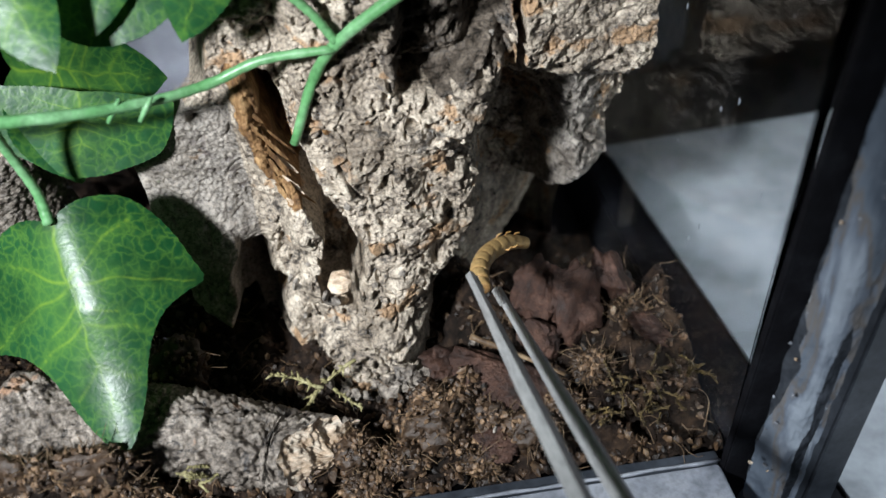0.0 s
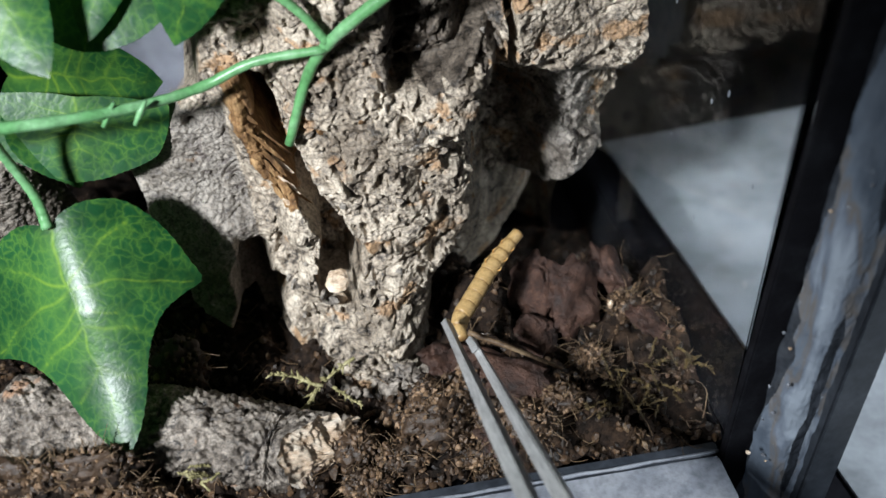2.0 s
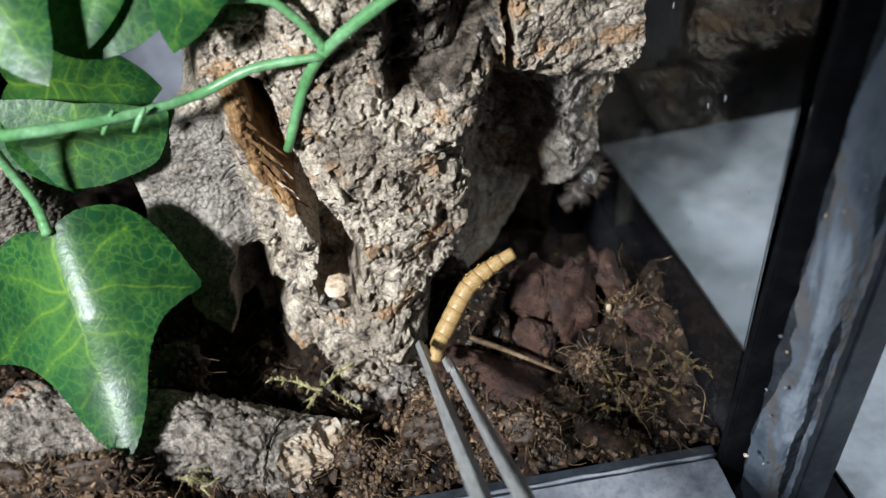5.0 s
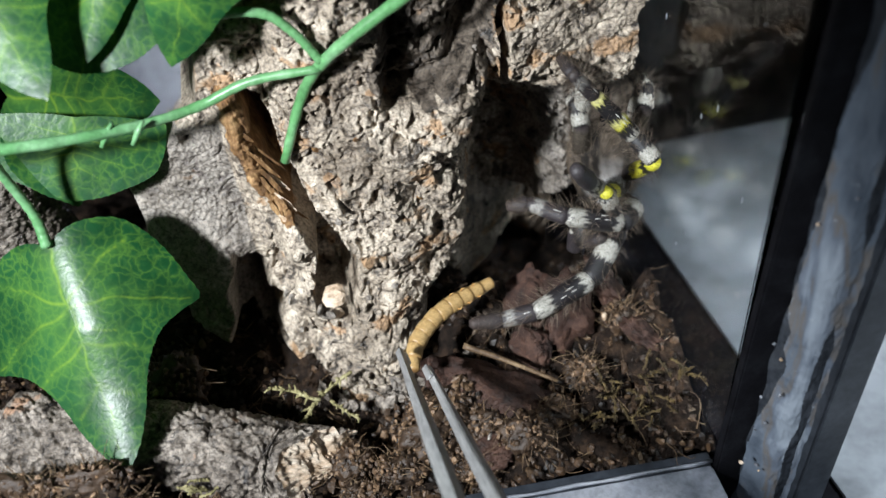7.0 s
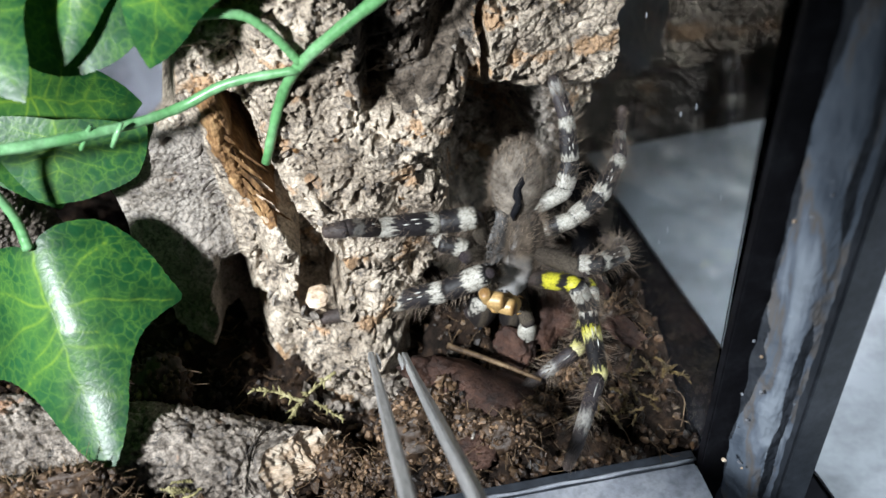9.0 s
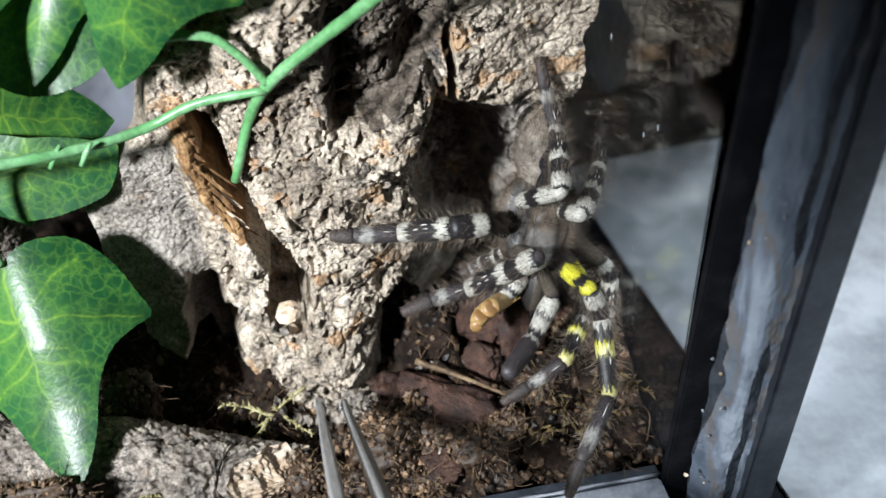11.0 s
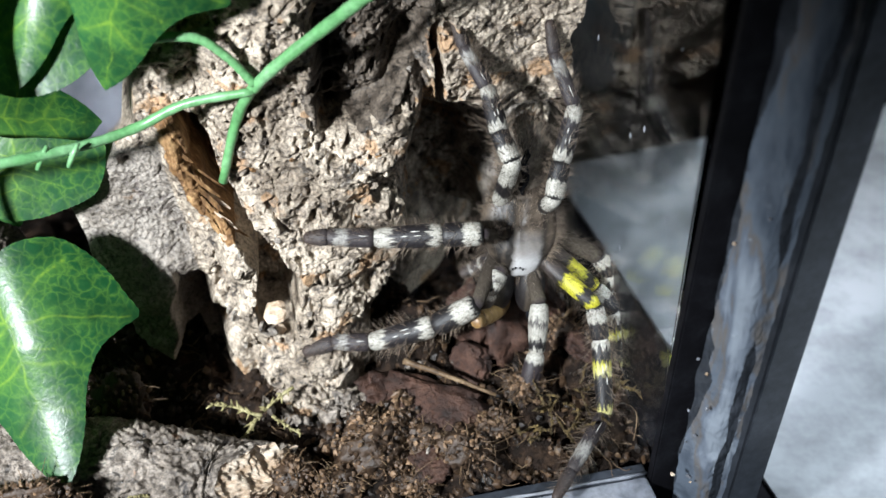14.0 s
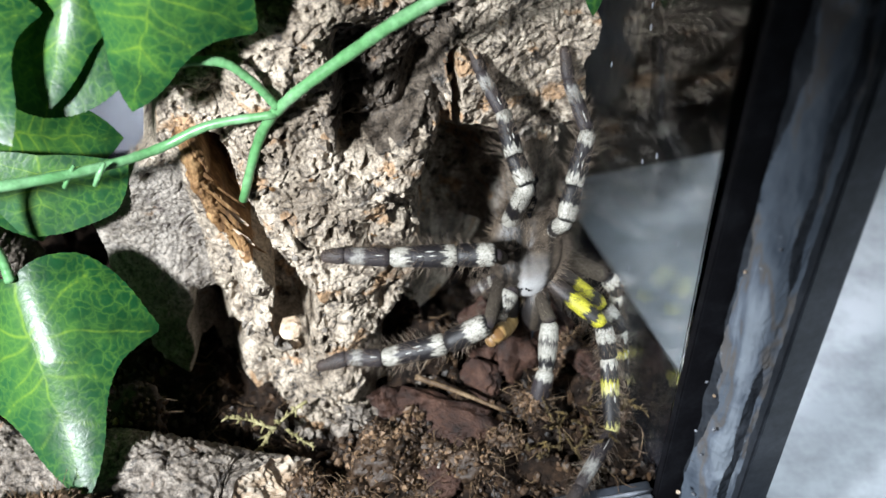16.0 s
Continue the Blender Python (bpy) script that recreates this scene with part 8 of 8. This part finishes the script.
M_FEMUR_Y = banded("femur_yellow_black", [(0.0, BROWN), (0.30, BROWN), (0.44, BLACK), (0.47, YELLOW), (0.72, YELLOW), (0.75, BLACK), (0.86, BLACK), (0.89, YELLOW), (1.0, YELLOW)], rough=0.5, mottled=0.3)
M_FEMUR_B = banded("femur_brown", [(0.0, (0.035, 0.028, 0.022)), (0.5, (0.050, 0.040, 0.030)), (0.85, (0.070, 0.058, 0.044)), (1.0, GREY)], rough=0.9, spec=0.2)
M_PATELLA = banded("patella", [(0.0, BLACK), (0.05, BLACK), (0.12, WHITE), (0.44, WHITE), (0.50, BLACK), (1.0, BLACK)], rough=0.5, mottled=0.5)
M_TIBIA = banded("tibia", [(0.0, BLACK), (0.06, WHITE), (0.18, WHITE), (0.24, BLACK), (0.69, (0.018, 0.015, 0.017)), (0.75, WHITE), (0.93, WHITE), (1.0, GREY)], rough=0.5, mottled=0.55)
M_META = banded("metatarsus", [(0.0, GREY), (0.50, GREY), (0.60, (0.24, 0.23, 0.21)), (0.76, (0.24, 0.23, 0.21)), (0.84, GREY), (1.0, BROWN)], rough=0.6, mottled=0.5)
M_TARSUS = banded("tarsus", [(0.0, GREY), (0.5, BROWN), (1.0, (0.045, 0.030, 0.025))], rough=0.65)
M_TIBIA_Y = banded("tibia_yellow", [(0.0, WHITE), (0.12, WHITE), (0.16, BLACK), (0.30, BLACK), (0.34, YELLOW), (0.44, (0.50, 0.47, 0.20)), (0.49, BLACK), (0.84, BLACK), (0.88, (0.50, 0.47, 0.16)), (1.0, (0.5, 0.46, 0.24))], rough=0.5, mottled=0.5)
M_PALP_TIBIA = banded("palp_mottled", [(0.0, WHITE), (0.30, WHITE), (0.38, GREY), (0.50, WHITE), (0.66, WHITE), (0.72, BLACK), (0.86, BLACK), (0.92, WHITE), (1.0, WHITE)], rough=0.5, mottled=0.7)
M_PALP_TARSUS = banded("palp_tip", [(0.0, WHITE), (0.14, WHITE), (0.20, GREY), (1.0, (0.040, 0.034, 0.036))], rough=0.5, mottled=0.20)
M_HAIR = grained("fine_hair", (0.07, 0.052, 0.040), (0.19, 0.145, 0.108), (0.40, 0.32, 0.24), 60, 0.55, 0)


def shell_material():
    """The carapace: brown down, the lamp's silvery sheen painted before the middle, dark rays beside it."""
    m, n, l, b = material("carapace", 0.46, 0.0, 0.45)
    tc = n.new("ShaderNodeTexCoord")
    wob = texture(n, l, "noise", 260, 4, 0.7)
    warp = n.new("ShaderNodeVectorMath")
    warp.operation = "MULTIPLY_ADD"
    l.new(wob.outputs["Color"], warp.inputs[0])
    warp.inputs[1].default_value = (0.15, 0.15, 0.0)
    l.new(tc.outputs["Generated"], warp.inputs[2])
    level = n.new("ShaderNodeVectorMath")
    level.operation = "SUBTRACT"
    level.inputs[1].default_value = (0.075, 0.075, 0.0)
    l.new(warp.outputs[0], level.inputs[0])
    sep = n.new("ShaderNodeSeparateXYZ")
    l.new(level.outputs[0], sep.inputs[0])
    down = ramp(n, l, wob.outputs[0], [(0.35, (0.030, 0.022, 0.016)), (0.65, (0.11, 0.085, 0.062))])
    rays = ramp(n, l, sep.outputs[0], [(0.10, (1, 1, 1)), (0.18, (0.10, 0.10, 0.10)), (0.27, (0.9, 0.9, 0.9)), (0.54, (1, 1, 1)), (0.60, (0.04, 0.04, 0.04)), (0.66, (0.06, 0.06, 0.06)), (0.69, (0.9, 0.9, 0.9)), (0.72, (0.05, 0.05, 0.05)), (0.78, (0.08, 0.08, 0.08)), (0.88, (1, 1, 1))])
    across = ramp(n, l, sep.outputs[0], [(0.16, (0, 0, 0)), (0.24, (1, 1, 1)), (0.52, (1, 1, 1)), (0.60, (0, 0, 0))])
    forth = ramp(n, l, sep.outputs[1], [(0.50, (0, 0, 0)), (0.72, (0.35, 0.35, 0.35)), (0.84, (1, 1, 1)), (0.955, (1, 1, 1)), (0.985, (0, 0, 0))])
    # the lamp's reflection is put into the colour as a silvery patch
    painted_sheen = mixed(n, l, 1.0, across, forth, "MULTIPLY")
    c = mixed(n, l, 0.9, down, rays, "MULTIPLY")
    c = mixed(n, l, painted_sheen, c, (0.42, 0.415, 0.41))
    rim = ramp(n, l, sep.outputs[1], [(0.97, (0, 0, 0)), (1.0, (1, 1, 1))])
    l.new(mixed(n, l, rim, c, BLACK), b.inputs["Base Color"])
    bump(n, l, b, [wob.outputs[0]], [0.5], 0.0006)
    return m


M_SHELL = shell_material()
M_DOWN = grained("dark_down", (0.035, 0.027, 0.021), (0.085, 0.066, 0.050), (0.17, 0.135, 0.10), 60, 0.7, 0)
M_STREAK = grained("pale_streak", (0.45, 0.44, 0.40), (0.58, 0.57, 0.53), (0.66, 0.65, 0.61), 300, 0.7, 0)
M_FUR = grained("abdomen_fur", (0.055, 0.045, 0.036), (0.14, 0.118, 0.095), (0.25, 0.215, 0.175), 190, 0.8, 0.0008)
M_FANG = banded("jaw", [(0.0, BLACK), (0.34, (0.020, 0.017, 0.016)), (0.42, (0.050, 0.040, 0.030)), (0.58, (0.060, 0.048, 0.036)), (0.66, (0.018, 0.015, 0.014)), (1.0, BLACK)], rough=0.5, mottled=0.14, axis=0, stretch=(1.0, 1.0, 0.4))


def limb_mesh(length, r0, r1, r2, sides=12, rows=12, flat=0.88):
    """A limb segment along +Z from the origin: rounded ends, thickest at r1."""
    bm = bmesh.new()
    rings = []
    for i in range(rows + 1):
        f = i / rows
        r = along(f, (0.0, r0), (0.35, r1), (1.0, r2))
        cap = min(1.0, math.sqrt(max(0.0, 1 - (1 - min(f, 1 - f) / 0.10) ** 2)) if min(f, 1 - f) < 0.10 else 1.0)
        r *= max(cap, 0.60)
        rings.append([bm.verts.new((math.cos(a) * r, math.sin(a) * r * flat, f * length)) for a in (2 * math.pi * k / sides for k in range(sides))])
    for a, b in zip(rings, rings[1:]):
        for k in range(sides):
            bm.faces.new((a[k], a[(k + 1) % sides], b[(k + 1) % sides], b[k]))
    bm.faces.new(rings[0][::-1])
    bm.faces.new(rings[-1])
    return bm


def hair_mesh(length, radius, count, reach, seed, lean=0.5):
    """Fine hairs that stand off a segment."""
    rnd = random.Random(seed)
    bm = bmesh.new()
    for _ in range(count):
        a, z = rnd.uniform(0, 2 * math.pi), length * rnd.uniform(0.05, 0.98)
        out = Vector((math.cos(a), math.sin(a), 0))
        p = out * radius * 0.8 + Vector((0, 0, z))
        way = (out + Vector((rnd.gauss(0, 0.25), rnd.gauss(0, 0.25), lean + rnd.gauss(0, 0.3)))).normalized()
        ln = reach * rnd.uniform(0.35, 1.0)
        side = way.orthogonal().normalized() * rnd.uniform(0.00005, 0.00009)
        q, e = p + way * ln * 0.6 + Vector((0, 0, ln * 0.05)), p + way * ln + Vector((0, 0, ln * 0.15))
        other = way.cross(side)
        base = [bm.verts.new(p + side), bm.verts.new(p - side * 0.5 + other * 0.87), bm.verts.new(p - side * 0.5 - other * 0.87)]
        mid = [bm.verts.new(q + (v.co - p) * 0.6) for v in base]
        tip = bm.verts.new(e)
        for k in range(3):
            bm.faces.new((base[k], base[(k + 1) % 3], mid[(k + 1) % 3], mid[k]))
            bm.faces.new((mid[k], mid[(k + 1) % 3], tip))
    return bm


def aim(a, b, up=(0, -0.6, 0.8)):
    """The pose that lays a part's +Z from a to b."""
    z = (Vector(b) - Vector(a)).normalized()
    x = Vector(up).cross(z)
    x = x.normalized() if x.length > 1e-4 else z.orthogonal().normalized()
    return Matrix.Translation(a) @ Matrix((x, z.cross(x), z)).transposed().to_4x4()


def frame_of(c, f, u):
    f, u = Vector(f).normalized(), Vector(u).normalized()
    r = f.cross(u).normalized()
    return Matrix.Translation(c) @ Matrix((r, f, r.cross(f))).transposed().to_4x4()


def worm_thing():
    w = thing("meal_worm", "yellow-brown ringed mealworm held by its tail", "mealworm")
    segs = []
    for k in range(10):
        f = k / 9
        r = 0.0029 * along(f, (0.0, 0.72), (0.15, 1.0), (0.7, 1.0), (1.0, 0.70))
        bm = limb_mesh(0.0054, r * 0.93, r, r * 0.95, 16, 10, 0.95)
        s = part("ring" if k < 9 else "head", bm, M_WORM, w, "" if k < 9 else "small darker head")
        if k in (6, 7, 8):
            for sg in (-1, 1):
                part("leg", tube([Vector((sg * r * 0.7, r * 0.4, 0.0020)), Vector((sg * r * 0.98, r * 0.8, 0.0026)), Vector((sg * r * 0.85, r * 1.2, 0.0032))], [0.0003, 0.00024, 0.0001], 6), M_WORM_LEG, s)
        segs.append(s)
    return w, segs


def spider_thing():
    s = thing("tarantula", "hairy tarantula banded in black, white and yellow", "spider")
    # body space: X to its right side, Y forward, Z up
    bm = bmesh.new()
    bmesh.ops.create_uvsphere(bm, u_segments=48, v_segments=32, radius=1)
    for v in bm.verts:
        x, y, z = v.co
        w = 0.0120 * (1 - 0.30 * smooth(0.1, 1.0, y)) * (min(1.7, 1 / max(0.1, 1 - y * y) ** 0.25) if y > 0 else 1)
        g = 1 - 0.10 * math.exp(-(x / 0.12) ** 2) * smooth(-0.6, 0.1, -abs(y + 0.25)) - 0.03 * abs(math.sin(6 * math.atan2(x, y + 0.2)))
        v.co = (x * w, y * 0.0168 - 0.0020, (z * (0.0052 if z > 0 else 0.0030) + 0.0018 * smooth(0.0, 0.6, y) * max(z, 0)) * g)
    shell = part("carapace", bm, M_SHELL, s, "dark grey carapace with a painted silvery sheen")
    fz = bmesh.new()
    rnd = random.Random(3)
    for _ in range(1000):
        a = rnd.uniform(0.75, 1.75) * math.pi + rnd.gauss(0, 0.6)
        p = Vector((math.cos(a) * 0.0117, math.sin(a) * 0.0162 - 0.0020, rnd.uniform(-0.0015, 0.0018)))
        way = (Vector((math.cos(a), math.sin(a), 0.6)) + Vector([rnd.gauss(0, 0.3) for _ in range(3)])).normalized()
        ln = rnd.uniform(0.0015, 0.0048)
        tube([p, p + way * ln], [0.00009, 0.00002], 3, fz, False)
    part("fringe", fz, M_HAIR, shell, "brown hair fringe")
    fz = bmesh.new()
    for _ in range(700):
        a, q = rnd.uniform(0, 2 * math.pi), math.sqrt(rnd.random()) * 0.97
        x, y = math.cos(a) * q, math.sin(a) * q
        if y > 0.05 and abs(x) < 0.6:
            continue
        p = Vector((x * 0.0120 * (1 - 0.24 * smooth(0.1, 1.0, y)), y * 0.0168 - 0.0020, 0.0050 * math.sqrt(max(0.0, 1 - q * q))))
        way = Vector((x * 0.8, y * 0.4 - 0.5, 0.55)) + Vector([rnd.gauss(0, 0.25) for _ in range(3)])
        tube([p, p + way.normalized() * rnd.uniform(0.0010, 0.0028)], [0.00007, 0.00002], 3, fz, False)
    part("coat", fz, M_HAIR, shell, "short brown hair over the carapace")
    eyes = bmesh.new()
    for x, y in ((-0.0007, 0.0108), (0.0007, 0.0108), (-0.0016, 0.0112), (0.0016, 0.0112)):
        bmesh.ops.create_icosphere(eyes, subdivisions=2, radius=0.00035, matrix=Matrix.Translation((x, y, 0.0049)))
    part("eyes", eyes, M_BLACK, shell, "cluster of tiny black eyes")
    bm = bmesh.new()
    bmesh.ops.create_uvsphere(bm, u_segments=40, v_segments=28, radius=1)
    for v in bm.verts:
        x, y, z = v.co
        v.co = (x * 0.0085, y * 0.0130 - 0.0240, z * 0.0075 - 0.001)
    abdomen = part("abdomen", bm, M_FUR, s, "tan furry abdomen with a dark stripe")
    hb = bmesh.new()
    for _ in range(1400):
        d = Vector([rnd.gauss(0, 1) for _ in range(3)]).normalized()
        p = Vector((d.x * 0.0084, d.y * 0.0128 - 0.0240, d.z * 0.0073 - 0.001))
        way = (d + Vector((0, -0.8, 0)) + Vector([rnd.gauss(0, 0.25) for _ in range(3)])).normalized()
        tube([p, p + way * rnd.uniform(0.0012, 0.0035)], [0.00009, 0.00002], 3, hb, False)
    part("fur", hb, M_HAIR, abdomen, "fine brown fur")
    bm = tube([Vector((0.0006 * math.sin(k * 1.7), -0.0125 - 0.0021 * k, 0.0066 - 0.00011 * (k - 4.5) ** 2 - 0.00012 * k)) for k in range(11)], [0.0004, 0.0011, 0.0014, 0.0012, 0.0015, 0.0012, 0.0014, 0.0011, 0.0010, 0.0007, 0.0003], 8)
    part("stripe", bm, M_BLACK, abdomen, "dark folded stripe along the back")
    for sg in (-1, 1):
        bm = bmesh.new()
        bmesh.ops.create_uvsphere(bm, u_segments=24, v_segments=18, radius=1)
        for v in bm.verts:
            x, y, z = v.co
            v.co = (x * 0.0050, y * 0.0052, z * 0.0094)
        jaw = part("chelicera", bm, M_FANG, s, "striped brown jaw")
        jaw.matrix_basis = pose(sg * 0.0050, 0.0190, -0.0032, 68, sg * -4, 0)
        fang = tube(spline([(0, 0.0012, -0.0052), (0, 0.0030, -0.0080), (0, 0.0022, -0.0115)], 10), [0.0009 - 0.00008 * k for k in range(10)], 8)
        part("fang", fang, M_BLACK, jaw, "shiny black fang")
        part("jaw_hair", hair_mesh(0.010, 0.0030, 60, 0.0022, 40 + sg, 0.2), M_HAIR, jaw, "short brown bristles").location.z = -0.005
    limbs = []
    for n, rows in enumerate((LIMB_A, LIMB_B, LIMB_C, LIMB_D, LIMB_E, LIMB_G, LIMB_H, LIMB_I)):
        front_leg = n in (5, 6)
        mats = (M_FEMUR_Y if front_leg else M_FEMUR if n in (2, 3) else M_FEMUR_B, M_PATELLA, M_TIBIA_Y if front_leg else M_TIBIA, M_META, M_TARSUS)
        names = ("femur", "patella", "tibia", "metatarsus", "tarsus")
        radii = ((0.0027, 0.0034, 0.0030), (0.0029, 0.0032, 0.0030), (0.0030, 0.0031, 0.0025), (0.0025, 0.0025, 0.0021), (0.0021, 0.0022, 0.0015))
        joints = [Vector(p) for p in rows[-2][1:]]
        stout = 1.22 if n in (0, 1) else 1.0
        segs = []
        for k in range(5):
            ln = (joints[k + 1] - joints[k]).length
            ob = part(names[k], limb_mesh(ln + 0.0012, *(r * (stout if k else 0.72 if n in (0, 1) else 0.9) for r in radii[k])), mats[k], s)
            part("hair", hair_mesh(ln, radii[k][1] * stout, int(60 + (5200, 6500)[k == 0] * ln) if k != 4 else 90, (0.0050, 0.0058, 0.0078, 0.0064, 0.0034)[k], n * 7 + k), M_DOWN if k == 0 else M_HAIR, ob)
            if k in (2, 3):
                # fine pale streaks along the back of the segment
                r = radii[k][1] * stout
                for sx, a, b in ((-0.16, 0.36, 0.50), (0.20, 0.34, 0.44), (0.20, 0.52, 0.62)) if k == 2 else ((0.05, 0.16, 0.40),):
                    part("streak", tube([Vector((sx * r, r * 0.88 * math.sqrt(1 - sx * sx) * (1.0 - 0.06 * f), ln * (a + (b - a) * f))) for f in (0.0, 0.5, 1.0)], [0.00008, 0.00022, 0.00008], 5), M_STREAK, ob, "fine white streak")
            segs.append(ob)
        limbs.append((segs, rows))
    for n, rows in enumerate((LIMB_P1, LIMB_P2)):
        joints = [Vector(p) for p in rows[-2][1:]]
        segs = []
        for k, (nm, mat) in enumerate((("palp_femur", M_FEMUR_B), ("palp_tibia", M_PALP_TIBIA), ("palp_tarsus", M_PALP_TARSUS))):
            ln = (joints[k + 1] - joints[k]).length
            ob = part(nm, limb_mesh(ln + 0.0010, *((0.0016, 0.0022, 0.0025) if k == 0 else (0.0028, 0.0034, 0.0026))), mat, s)
            part("hair", hair_mesh(ln, 0.0020, 60, 0.0028, 80 + n * 5 + k), M_HAIR, ob)
            segs.append(ob)
        limbs.append((segs, rows))
    return s, limbs


tweezers, tweezer_arms = tweezers_thing()
worm, worm_rings = worm_thing()
spider, spider_limbs = spider_thing()


def motions():
    walk(tweezers, [*TWEEZER_ROWS, (16.0, TWEEZER_ROWS[-1][1])])
    for arm, sgn in tweezer_arms:
        shut = Matrix.Translation((-0.0016 * sgn, 0, 0)) @ Matrix.Rotation(radians(-1.5 * sgn), 4, "Y")
        walk(arm, [(0.0, Matrix()), (8.2, Matrix()), (10.3, shut), (16.0, shut)])
    # the worm stands at its tail; its rings move on it
    walk(worm, [(row[0], aim(row[1], row[2])) for row in WORM_ROWS])
    for k, ring in enumerate(worm_rings):
        walk(ring, [(row[0], aim(row[1], row[2]).inverted() @ aim(row[1 + k], row[2 + k])) for row in WORM_ROWS])
    # the spider: its body, and each segment of each limb on it
    bodies = {row[0]: frame_of(*row[1:]) for row in BODY_ROWS}
    walk(spider, list(bodies.items()))
    for segs, rows in spider_limbs:
        for k, ob in enumerate(segs):
            walk(ob, [(row[0], bodies[row[0]].inverted() @ aim(row[1 + k], row[2 + k])) for row in rows])


motions()
